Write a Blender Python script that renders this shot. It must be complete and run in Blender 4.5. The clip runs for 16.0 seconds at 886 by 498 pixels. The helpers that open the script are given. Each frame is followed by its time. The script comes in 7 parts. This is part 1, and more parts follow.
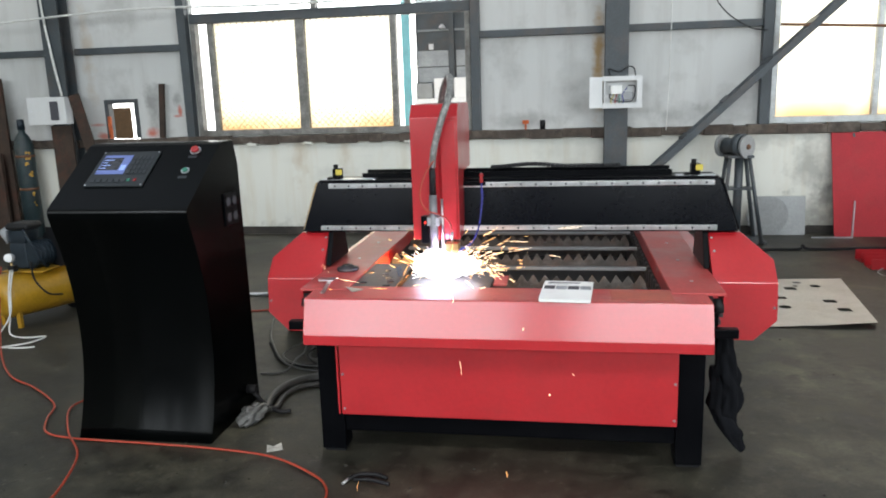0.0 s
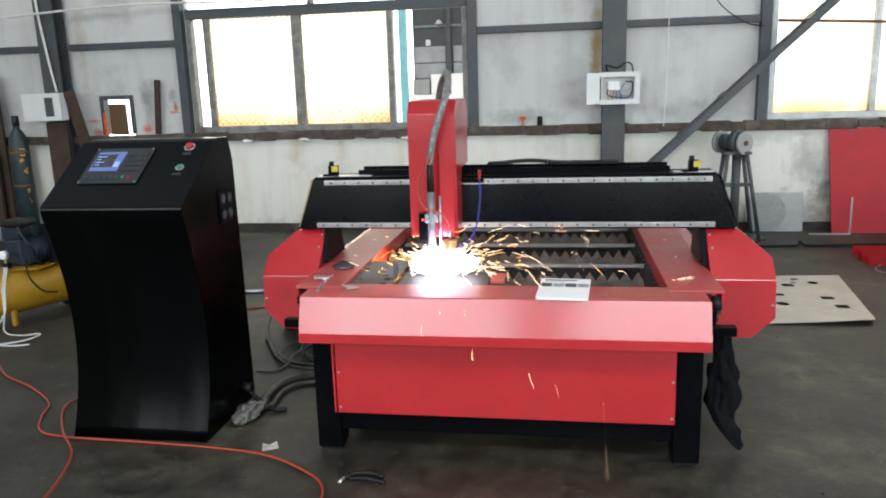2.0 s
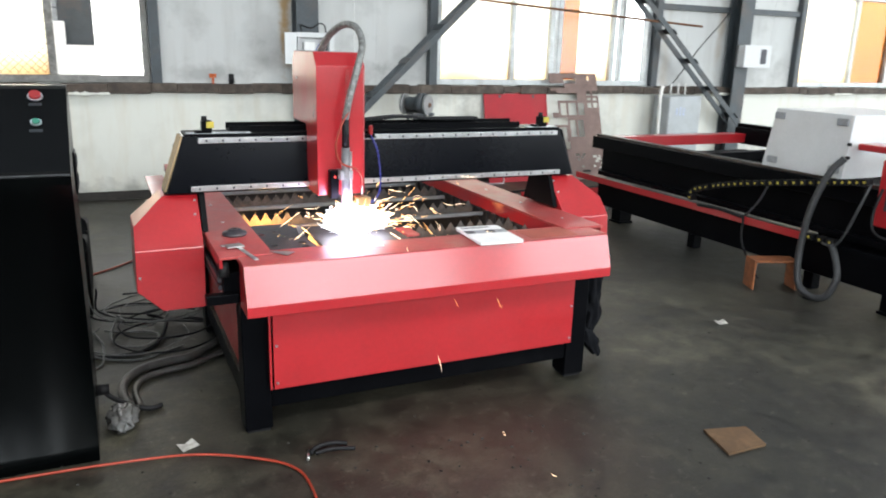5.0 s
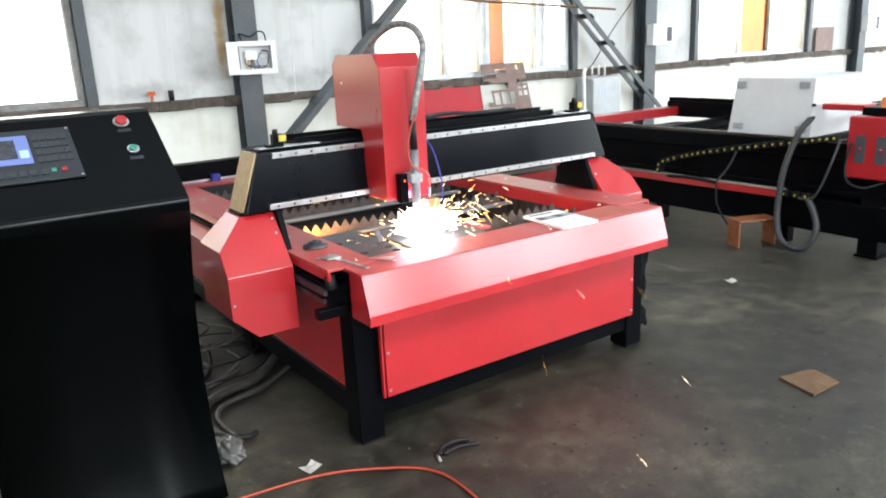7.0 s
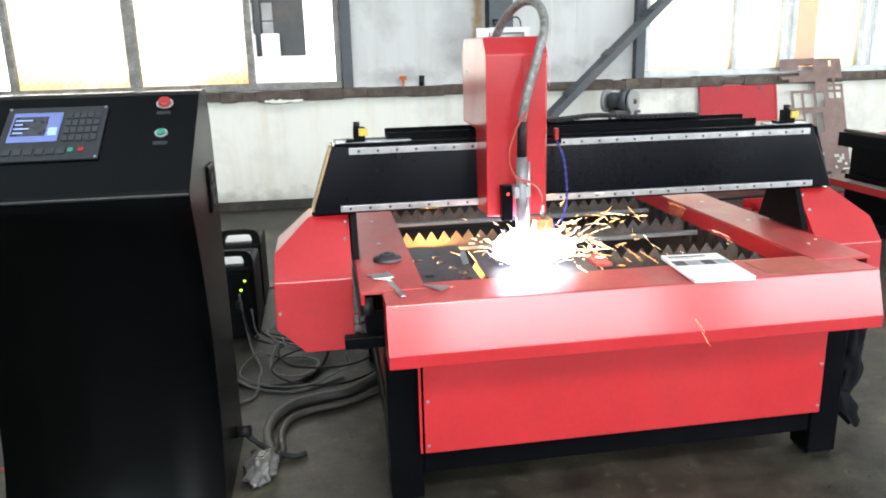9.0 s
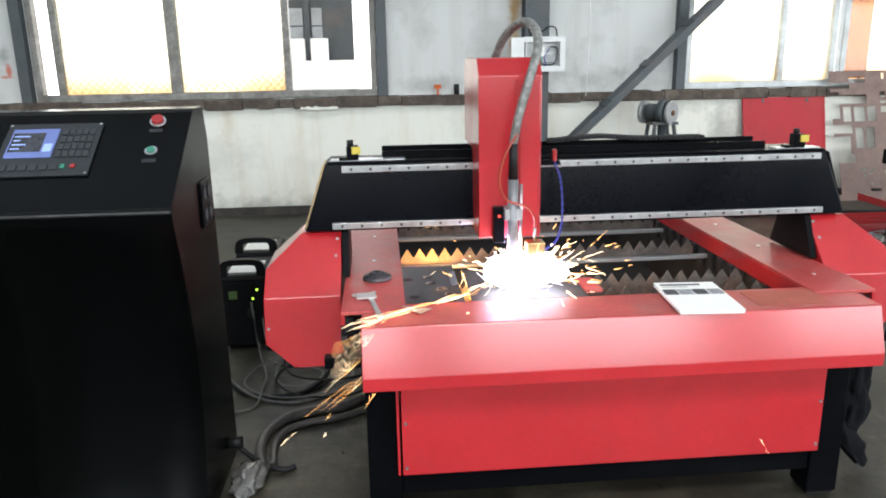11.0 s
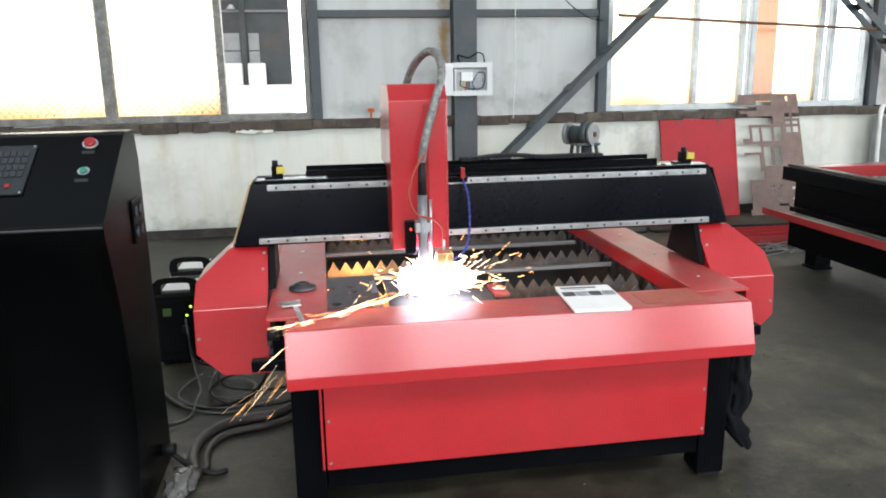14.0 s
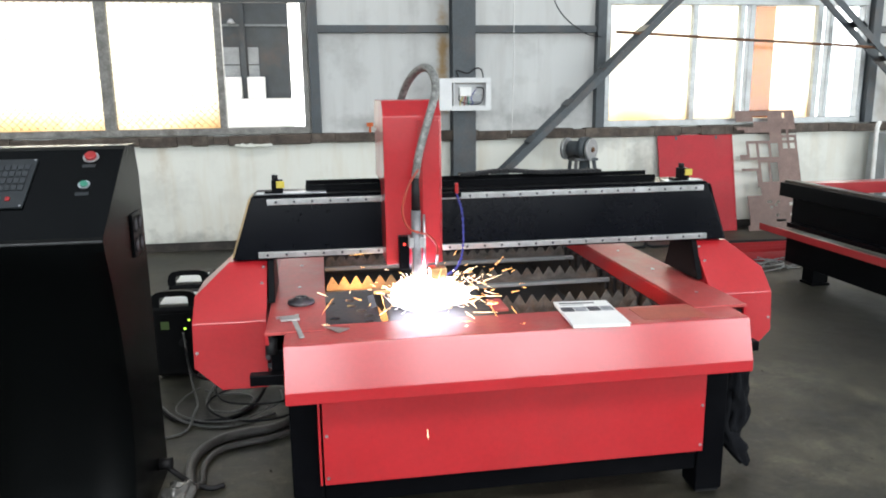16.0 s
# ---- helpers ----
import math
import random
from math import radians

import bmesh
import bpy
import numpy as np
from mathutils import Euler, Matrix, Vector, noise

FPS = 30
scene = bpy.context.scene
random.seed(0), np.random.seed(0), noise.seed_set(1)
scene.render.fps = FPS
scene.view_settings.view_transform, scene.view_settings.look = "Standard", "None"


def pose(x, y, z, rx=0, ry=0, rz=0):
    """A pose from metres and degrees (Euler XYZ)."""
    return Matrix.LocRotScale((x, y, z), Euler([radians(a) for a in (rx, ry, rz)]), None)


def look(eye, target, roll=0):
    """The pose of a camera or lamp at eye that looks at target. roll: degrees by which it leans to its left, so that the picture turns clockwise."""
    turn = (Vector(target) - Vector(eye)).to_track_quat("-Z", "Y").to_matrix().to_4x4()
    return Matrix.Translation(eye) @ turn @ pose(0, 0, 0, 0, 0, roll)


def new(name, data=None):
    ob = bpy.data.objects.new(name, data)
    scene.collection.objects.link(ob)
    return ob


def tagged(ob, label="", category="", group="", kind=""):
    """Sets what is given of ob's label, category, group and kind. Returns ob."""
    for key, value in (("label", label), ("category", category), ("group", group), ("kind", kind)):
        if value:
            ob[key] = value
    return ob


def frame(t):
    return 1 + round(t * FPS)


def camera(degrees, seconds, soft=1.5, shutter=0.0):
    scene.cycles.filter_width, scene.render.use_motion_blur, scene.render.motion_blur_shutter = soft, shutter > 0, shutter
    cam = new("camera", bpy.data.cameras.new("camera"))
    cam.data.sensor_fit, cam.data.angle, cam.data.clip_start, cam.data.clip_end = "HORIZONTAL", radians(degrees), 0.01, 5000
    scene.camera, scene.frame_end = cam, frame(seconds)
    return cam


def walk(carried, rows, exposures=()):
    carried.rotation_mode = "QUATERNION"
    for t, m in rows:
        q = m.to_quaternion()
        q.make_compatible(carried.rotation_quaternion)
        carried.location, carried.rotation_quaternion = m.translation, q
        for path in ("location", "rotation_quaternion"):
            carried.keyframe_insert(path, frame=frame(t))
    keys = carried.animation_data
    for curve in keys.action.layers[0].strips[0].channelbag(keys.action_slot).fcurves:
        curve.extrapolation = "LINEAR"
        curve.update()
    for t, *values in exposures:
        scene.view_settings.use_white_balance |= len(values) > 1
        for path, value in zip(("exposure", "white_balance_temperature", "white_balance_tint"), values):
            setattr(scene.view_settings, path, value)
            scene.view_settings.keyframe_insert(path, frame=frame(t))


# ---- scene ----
cam = camera(61.3, 16.0, soft=1.9, shutter=0.4)
PATH = [
    (0, (0.353, -0.336, 1.629), (0.03, 1.594, 1.218), -1.8),
    (0.5, (0.359, -0.326, 1.627), (0.036, 1.603, 1.207), -2.3),
    (1, (0.357, -0.322, 1.629), (0.045, 1.606, 1.199), -1.9),
    (1.5, (0.356, -0.314, 1.63), (0.051, 1.614, 1.191), -2.0),
    (2, (0.353, -0.313, 1.629), (0.037, 1.616, 1.208), -1.8),
    (2.5, (0.272, -0.332, 1.617), (-0.067, 1.588, 1.168), -1.4),
    (3, (0.113, -0.326, 1.593), (0.009, 1.611, 1.107), 1.4),
    (3.5, (-0.183, -0.257, 1.592), (-0.003, 1.68, 1.128), 0.1),
    (4, (-0.573, -0.291, 1.604), (-0.145, 1.603, 1.124), -0.8),
    (4.5, (-0.929, -0.244, 1.585), (-0.357, 1.623, 1.155), 0.3),
    (4.7, (-1.045, -0.216, 1.598), (-0.348, 1.59, 1.094), 1.8),
    (6.8, (-2.037, 0.237, 1.598), (-0.949, 1.836, 1.087), -1.8),
    (7, (-2.013, 0.246, 1.591), (-0.934, 1.847, 1.069), -2.7),
    (7.5, (-1.73, 0.246, 1.564), (-0.891, 1.98, 1.025), -2.7),
    (8, (-1.415, 0.326, 1.54), (-0.713, 2.108, 0.967), -1.9),
    (8.5, (-1.13, 0.456, 1.529), (-0.701, 2.338, 1.003), -1.9),
    (11, (-0.681, 0.456, 1.593), (-0.527, 2.385, 1.087), -1.0),
    (11.5, (-0.683, 0.431, 1.589), (-0.413, 2.345, 1.074), -0.6),
    (12, (-0.643, 0.339, 1.589), (-0.369, 2.261, 1.109), -1.5),
    (12.5, (-0.551, 0.202, 1.592), (-0.377, 2.133, 1.1), -1.2),
    (13, (-0.579, 0.185, 1.601), (-0.344, 2.121, 1.157), -1.2),
    (13.5, (-0.603, 0.202, 1.598), (-0.34, 2.131, 1.142), -0.9),
    (14, (-0.603, 0.208, 1.602), (-0.301, 2.133, 1.152), -1.0),
    (14.5, (-0.598, 0.207, 1.599), (-0.296, 2.134, 1.154), -1.2),
    (15, (-0.604, 0.206, 1.602), (-0.295, 2.133, 1.169), -0.9),
    (15.5, (-0.607, 0.208, 1.606), (-0.291, 2.138, 1.187), -0.7),
    (16, (-0.609, 0.203, 1.608), (-0.299, 2.134, 1.194), -0.7),
]
walk(cam, [(t, look(eye, target, roll)) for t, eye, target, roll in PATH],
     exposures=[(0.0, -0.22), (2.5, -0.17), (3.5, -0.02), (4.5, 0.03), (7.0, 0.5), (8.0, 0.68), (8.5, 0.56), (11.0, 0.12), (14.5, 0.02), (16.0, 0.02)])

# ---- world, sky and large lights ----
world = bpy.data.worlds.new("daylight")
scene.world = world
world.use_nodes = True
wn = world.node_tree.nodes
sky = wn.new("ShaderNodeTexSky")
sky.sky_type = "NISHITA"
sky.sun_disc = False
sky.sun_elevation, sky.sun_rotation = radians(48), radians(200)
wn["Background"].inputs["Strength"].default_value = 0.12
world.node_tree.links.new(sky.outputs["Color"], wn["Background"].inputs["Color"])


def sunlamp():
    d = bpy.data.lights.new("sun", "SUN")
    d.energy, d.angle, d.color = 1.2, radians(12), (1.0, 0.96, 0.9)
    ob = new("sun", d)
    ob.matrix_world = look((4, -14, 20), (0, 2, 0))


sunlamp()


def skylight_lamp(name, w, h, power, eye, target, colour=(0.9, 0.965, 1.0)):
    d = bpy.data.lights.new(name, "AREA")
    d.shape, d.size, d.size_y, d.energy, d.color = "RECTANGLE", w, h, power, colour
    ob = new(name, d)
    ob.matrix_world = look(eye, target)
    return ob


# ---- materials ----
def nt(name):
    m = bpy.data.materials.new(name)
    m.use_nodes = True
    return m, m.node_tree.nodes, m.node_tree.links, m.node_tree.nodes["Principled BSDF"]


def ramp(nodes, stops):
    r = nodes.new("ShaderNodeValToRGB")
    e = r.color_ramp.elements
    while len(e) < len(stops):
        e.new(0.5)
    for k, (p, c) in zip(e, stops):
        k.position, k.color = p, (*c, 1) if len(c) == 3 else c
    return r


def surf(name, colour, rough=0.5, metal=0.0, var=0.12, scale=6.0, fine=60.0, bump=0.02, dirt=None, dirt_amount=0.3, spec=0.5,
         rough_var=0.1, coat=0.0):
    """A worn surface: two scales of noise in the colour, fine relief, and stains of dirt."""
    m, n, l, b = nt(name)
    co = n.new("ShaderNodeTexCoord")
    big, small = n.new("ShaderNodeTexNoise"), n.new("ShaderNodeTexNoise")
    big.inputs["Scale"].default_value, small.inputs["Scale"].default_value = scale, fine
    big.inputs["Detail"].default_value, small.inputs["Detail"].default_value = 6, 4
    for t in (big, small):
        l.new(co.outputs["Object"], t.inputs["Vector"])
    lo, hi = [c * (1 - var) for c in colour], [min(1, c * (1 + var)) for c in colour]
    r = ramp(n, [(0.3, lo), (0.7, hi)])
    l.new(big.outputs["Fac"], r.inputs["Fac"])
    out = r.outputs["Color"]
    mix = n.new("ShaderNodeMix")
    mix.data_type, mix.blend_type = "RGBA", "OVERLAY"
    mix.inputs["Factor"].default_value = min(0.6, var * 2)
    l.new(out, mix.inputs["A"])
    l.new(small.outputs["Fac"], mix.inputs["B"])
    out = mix.outputs["Result"]
    if dirt:
        stain = n.new("ShaderNodeTexNoise")
        stain.inputs["Scale"].default_value, stain.inputs["Detail"].default_value = scale * 0.6, 9
        stain.inputs["Roughness"].default_value = 0.65
        l.new(co.outputs["Object"], stain.inputs["Vector"])
        k = ramp(n, [(0.5, (0, 0, 0)), (0.75, (dirt_amount,) * 3)])
        l.new(stain.outputs["Fac"], k.inputs["Fac"])
        mx = n.new("ShaderNodeMix")
        mx.data_type = "RGBA"
        l.new(k.outputs["Color"], mx.inputs["Factor"])
        l.new(out, mx.inputs["A"])
        mx.inputs["B"].default_value = (*dirt, 1)
        out = mx.outputs["Result"]
    l.new(out, b.inputs["Base Color"])
    rr = n.new("ShaderNodeMapRange")
    rr.inputs["To Min"].default_value, rr.inputs["To Max"].default_value = max(0.02, rough - rough_var), min(1, rough + rough_var)
    l.new(big.outputs["Fac"], rr.inputs["Value"])
    l.new(rr.outputs["Result"], b.inputs["Roughness"])
    b.inputs["Metallic"].default_value = metal
    b.inputs["Specular IOR Level"].default_value = spec
    b.inputs["Coat Weight"].default_value, b.inputs["Coat Roughness"].default_value = coat, 0.16
    if bump:
        bp = n.new("ShaderNodeBump")
        bp.inputs["Strength"].default_value, bp.inputs["Distance"].default_value = min(1, bump * 10), 0.004
        l.new(small.outputs["Fac"], bp.inputs["Height"])
        l.new(bp.outputs["Normal"], b.inputs["Normal"])
    return m


def glow(name, colour, strength):
    m, n, l, b = nt(name)
    b.inputs["Base Color"].default_value = (*colour, 1)
    b.inputs["Emission Color"].default_value = (*colour, 1)
    b.inputs["Emission Strength"].default_value = strength
    return m


RED = surf("red_paint", (0.4, 0.0125, 0.018), 0.34, coat=0.8, var=0.06, scale=5, bump=0.006, dirt=(0.3, 0.03, 0.03), dirt_amount=0.3, rough_var=0.14)
# dust on red, paled further to paint in the sheen on the rims
RED_DUST_SHEEN = surf("dusty_sheen_red_paint", (0.4, 0.055, 0.052), 0.42, spec=0.5, var=0.14, scale=7, bump=0.01, dirt=(0.36, 0.2, 0.17), dirt_amount=0.6)
BLACK = surf("black_powder_coat", (0.002, 0.0022, 0.003), 0.34, spec=0.06, var=0.15, scale=4, fine=160, bump=0.01, dirt=(0.01, 0.01, 0.011), dirt_amount=0.25)
BLACK_GLOSS = surf("black_satin_paint", (0.0016, 0.002, 0.0036), 0.2, spec=0.09, var=0.12, scale=3, bump=0.006, dirt=(0.009, 0.009, 0.012), dirt_amount=0.2)
RUBBER = surf("black_rubber", (0.006, 0.006, 0.007), 0.6, spec=0.3, var=0.2, scale=20, bump=0.02)
STEEL = surf("bright_steel", (0.6, 0.6, 0.6), 0.32, 1.0, var=0.12, scale=14, bump=0.01, dirt=(0.25, 0.22, 0.18), dirt_amount=0.3)
ALU = surf("brushed_aluminium", (0.62, 0.63, 0.65), 0.35, 1.0, var=0.06, scale=20, bump=0.006)
SLAT = surf("burnt_steel_slat", (0.1, 0.088, 0.078), 0.55, 0.5, var=0.35, scale=16, bump=0.03, dirt=(0.2, 0.1, 0.05), dirt_amount=0.5)
PLATE = surf("mill_scale_plate", (0.07, 0.07, 0.08), 0.45, 0.7, var=0.25, scale=12, bump=0.02, dirt=(0.16, 0.1, 0.07), dirt_amount=0.4)
PLATE_DARK = surf("dark_bed_steel", (0.022, 0.02, 0.02), 0.7, 0.2, var=0.3, scale=9, bump=0.03, dirt=(0.05, 0.035, 0.025), dirt_amount=0.4)
TAN = surf("tan_end_plate", (0.42, 0.3, 0.16), 0.5, 0.3, var=0.15, scale=20, bump=0.01)
TORCH_GREY = surf("grey_torch_metal", (0.2, 0.2, 0.21), 0.4, 0.5, var=0.15, scale=20)
BRASS = surf("brass", (0.6, 0.42, 0.2), 0.35, 1.0, var=0.1, scale=20)
GREY_STEEL = surf("dark_grey_painted_steel", (0.045, 0.055, 0.062), 0.5, var=0.2, scale=4, bump=0.02, dirt=(0.12, 0.075, 0.05), dirt_amount=0.5)
RUST = surf("rusty_steel", (0.15, 0.07, 0.035), 0.8, 0.2, var=0.4, scale=15, bump=0.06, dirt=(0.05, 0.03, 0.02), dirt_amount=0.5)
RUST_RED = surf("rusty_red_primer", (0.22, 0.07, 0.022), 0.75, var=0.3, scale=14, bump=0.04, dirt=(0.1, 0.05, 0.03), dirt_amount=0.5)
RUST_BROWN = surf("dark_rusty_brown", (0.036, 0.022, 0.015), 0.8, var=0.4, scale=8, bump=0.04, dirt=(0.13, 0.03, 0.012), dirt_amount=0.5)
SPRAYED = surf("orange_red_rag", (0.45, 0.1, 0.03), 0.9, var=0.4, scale=30, bump=0.05)
BROWN_SHEET = surf("brown_scrap_sheet", (0.16, 0.105, 0.09), 0.6, 0.3, var=0.2, scale=9, bump=0.02, dirt=(0.28, 0.22, 0.18), dirt_amount=0.4)
WHITE_BOX = surf("white_enamel", (0.6, 0.61, 0.61), 0.4, var=0.05, scale=5, bump=0.006, dirt=(0.45, 0.43, 0.4), dirt_amount=0.3)
GREY_PLASTIC = surf("grey_plastic", (0.3, 0.31, 0.32), 0.5, var=0.1, scale=30)
TORCH_HOSE = surf("braided_torch_hose", (0.2, 0.2, 0.19), 0.4, 0.3, var=0.5, scale=60, fine=300, bump=0.05)
GREY_HOSE = surf("grey_cable_sleeve", (0.042, 0.04, 0.037), 0.42, var=0.3, scale=30, fine=220, bump=0.05)
PALE_CABLE = surf("pale_grey_cable", (0.09, 0.09, 0.087), 0.4, var=0.2, scale=30)
ORANGE_HOSE = surf("orange_hose", (0.3, 0.036, 0.016), 0.45, var=0.1, scale=10)
WHITE_HOSE = surf("white_hose", (0.65, 0.65, 0.62), 0.5, var=0.1, scale=10)
BLUE_PLASTIC = surf("blue_plastic", (0.03, 0.035, 0.24), 0.4, var=0.1, scale=30)
PALE_BLUE = surf("faded_blue_print", (0.38, 0.44, 0.6), 0.5, var=0.15, scale=30)
YELLOW = surf("yellow_paint", (0.42, 0.23, 0.015), 0.35, var=0.12, scale=8, dirt=(0.25, 0.14, 0.03), dirt_amount=0.4)
YELLOW_TAG = surf("yellow_label", (0.5, 0.4, 0.05), 0.5, var=0.08, scale=40)
GREEN_CYL = surf("dark_green_paint", (0.012, 0.026, 0.03), 0.5, var=0.25, scale=8, dirt=(0.1, 0.08, 0.06), dirt_amount=0.4)
CONDUIT = surf("dark_grey_conduit", (0.035, 0.036, 0.038), 0.5, var=0.3, scale=30, fine=200, bump=0.04)
MOTOR_BLUE = surf("blue_black_casting", (0.012, 0.022, 0.032), 0.5, 0.2, var=0.25, scale=20, bump=0.04)
CARDBOARD = surf("cardboard", (0.1, 0.055, 0.024), 0.85, var=0.15, scale=12, bump=0.02, dirt=(0.2, 0.12, 0.06), dirt_amount=0.4)
PAPER = surf("white_paper", (0.78, 0.78, 0.76), 0.6, var=0.04, scale=10)
SCRAP_PAPER = surf("soiled_paper", (0.34, 0.33, 0.3), 0.7, var=0.2, scale=30, bump=0.02)
INK = surf("dark_ink", (0.05, 0.05, 0.06), 0.6, var=0.1, scale=40)
GREY_INK = surf("grey_print", (0.28, 0.29, 0.31), 0.6, var=0.35, scale=40)
PALE_SHEET = surf("pale_scrap_sheet", (0.58, 0.53, 0.46), 0.5, 0.2, var=0.1, scale=4, bump=0.01, dirt=(0.35, 0.28, 0.2), dirt_amount=0.5)
GREY_SHEET = surf("grey_metal_sheet", (0.3, 0.31, 0.31), 0.5, 0.5, var=0.12, scale=5)
CLOTH = surf("black_cloth", (0.004, 0.0045, 0.006), 0.95, spec=0.15, var=0.3, scale=25, fine=300, bump=0.04)
PLASTIC_BAG = surf("crumpled_clear_wrap", (0.1, 0.1, 0.096), 0.2, var=0.2, scale=20, bump=0.03)
ORANGE_TAG = surf("orange_label", (0.8, 0.2, 0.05), 0.5, var=0.05, scale=30)
WIN_FRAME = surf("window_frame_aluminium", (0.42, 0.44, 0.44), 0.45, 0.4, var=0.15, scale=8, dirt=(0.2, 0.16, 0.12), dirt_amount=0.5)
WIN_DARK = surf("weathered_window_frame", (0.2, 0.195, 0.18), 0.55, 0.3, var=0.3, scale=10, bump=0.03, dirt=(0.08, 0.06, 0.045), dirt_amount=0.7)
SCREEN = glow("lcd_screen", (0.12, 0.16, 0.38), 0.12)
SCREEN_DARK = surf("lcd_dark_field", (0.03, 0.032, 0.04), 0.2, var=0.3, scale=60)
SCREEN_TRACE = glow("lcd_trace", (0.3, 0.42, 0.85), 0.25)
GREEN_LED = glow("green_led", (0.5, 1.0, 0.06), 3.0)
RED_LED = glow("red_led", (1.0, 0.05, 0.03), 2.0)
RED_BUTTON = surf("red_button", (0.3, 0.015, 0.015), 0.3, var=0.05, scale=30)
GREEN_BUTTON = surf("green_button", (0.03, 0.2, 0.13), 0.3, var=0.05, scale=30)
ARC = glow("plasma_arc_glow", (0.93, 0.9, 1.0), 9.0)
SPARK = glow("spark_glow", (1.0, 0.46, 0.15), 6.0)
SPARK_HOT = glow("hot_spark_glow", (1.0, 0.7, 0.42), 9.0)


def floor_material():
    m, n, l, b = nt("oily_concrete_floor")
    co = n.new("ShaderNodeTexCoord")

    def tex(scale, detail, rough=0.55):
        t = n.new("ShaderNodeTexNoise")
        t.inputs["Scale"].default_value, t.inputs["Detail"].default_value, t.inputs["Roughness"].default_value = scale, detail, rough
        l.new(co.outputs["Object"], t.inputs["Vector"])
        return t

    a, c, d, e = tex(0.8, 8, 0.6), tex(7, 10, 0.72), tex(70, 4, 0.7), tex(1.9, 10, 0.75)
    r = ramp(n, [(0.3, (0.008, 0.0075, 0.0055)), (0.44, (0.019, 0.0178, 0.012)), (0.54, (0.033, 0.0305, 0.0205)), (0.68, (0.085, 0.078, 0.054))])
    l.new(a.outputs["Fac"], r.inputs["Fac"])
    o = n.new("ShaderNodeMix")
    o.data_type, o.blend_type = "RGBA", "OVERLAY"
    o.inputs["Factor"].default_value = 0.8
    l.new(r.outputs["Color"], o.inputs["A"])
    sharp = ramp(n, [(0.36, (0.08,) * 3), (0.5, (0.5,) * 3), (0.64, (0.92,) * 3)])
    l.new(c.outputs["Fac"], sharp.inputs["Fac"])
    l.new(sharp.outputs["Color"], o.inputs["B"])
    s = ramp(n, [(0.5, (0, 0, 0)), (0.6, (0.75,) * 3)])
    l.new(e.outputs["Fac"], s.inputs["Fac"])
    o2 = n.new("ShaderNodeMix")
    o2.data_type = "RGBA"
    l.new(s.outputs["Color"], o2.inputs["Factor"])
    l.new(o.outputs["Result"], o2.inputs["A"])
    o2.inputs["B"].default_value = (0.012, 0.0105, 0.008, 1)
    o3 = n.new("ShaderNodeMix")
    o3.data_type, o3.blend_type = "RGBA", "OVERLAY"
    o3.inputs["Factor"].default_value = 0.85
    l.new(o2.outputs["Result"], o3.inputs["A"])
    l.new(d.outputs["Fac"], o3.inputs["B"])
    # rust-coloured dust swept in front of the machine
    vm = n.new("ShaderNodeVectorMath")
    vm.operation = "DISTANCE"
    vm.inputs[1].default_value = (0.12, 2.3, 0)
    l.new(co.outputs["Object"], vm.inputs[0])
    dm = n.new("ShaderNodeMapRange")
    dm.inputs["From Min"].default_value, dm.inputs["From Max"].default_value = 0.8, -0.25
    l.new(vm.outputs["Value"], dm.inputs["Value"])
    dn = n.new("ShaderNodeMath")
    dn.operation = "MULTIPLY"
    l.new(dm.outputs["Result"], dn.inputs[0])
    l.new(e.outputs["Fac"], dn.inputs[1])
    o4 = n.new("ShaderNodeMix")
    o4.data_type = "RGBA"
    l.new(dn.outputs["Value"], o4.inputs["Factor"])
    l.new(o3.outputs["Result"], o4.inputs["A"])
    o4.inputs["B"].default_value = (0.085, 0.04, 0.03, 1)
    # pale scuffs and crumbs of dust, small and broken
    sc = tex(16, 12, 0.82)
    sr = ramp(n, [(0.56, (0, 0, 0)), (0.67, (0.6,) * 3)])
    l.new(sc.outputs["Fac"], sr.inputs["Fac"])
    o5 = n.new("ShaderNodeMix")
    o5.data_type = "RGBA"
    l.new(sr.outputs["Color"], o5.inputs["Factor"])
    l.new(o4.outputs["Result"], o5.inputs["A"])
    o5.inputs["B"].default_value = (0.15, 0.14, 0.105, 1)
    l.new(o5.outputs["Result"], b.inputs["Base Color"])
    q = n.new("ShaderNodeMapRange")
    q.inputs["To Min"].default_value, q.inputs["To Max"].default_value = 0.34, 0.75
    l.new(c.outputs["Fac"], q.inputs["Value"])
    l.new(q.outputs["Result"], b.inputs["Roughness"])
    bp = n.new("ShaderNodeBump")
    bp.inputs["Strength"].default_value, bp.inputs["Distance"].default_value = 0.6, 0.008
    l.new(c.outputs["Fac"], bp.inputs["Height"])
    l.new(bp.outputs["Normal"], b.inputs["Normal"])
    return m


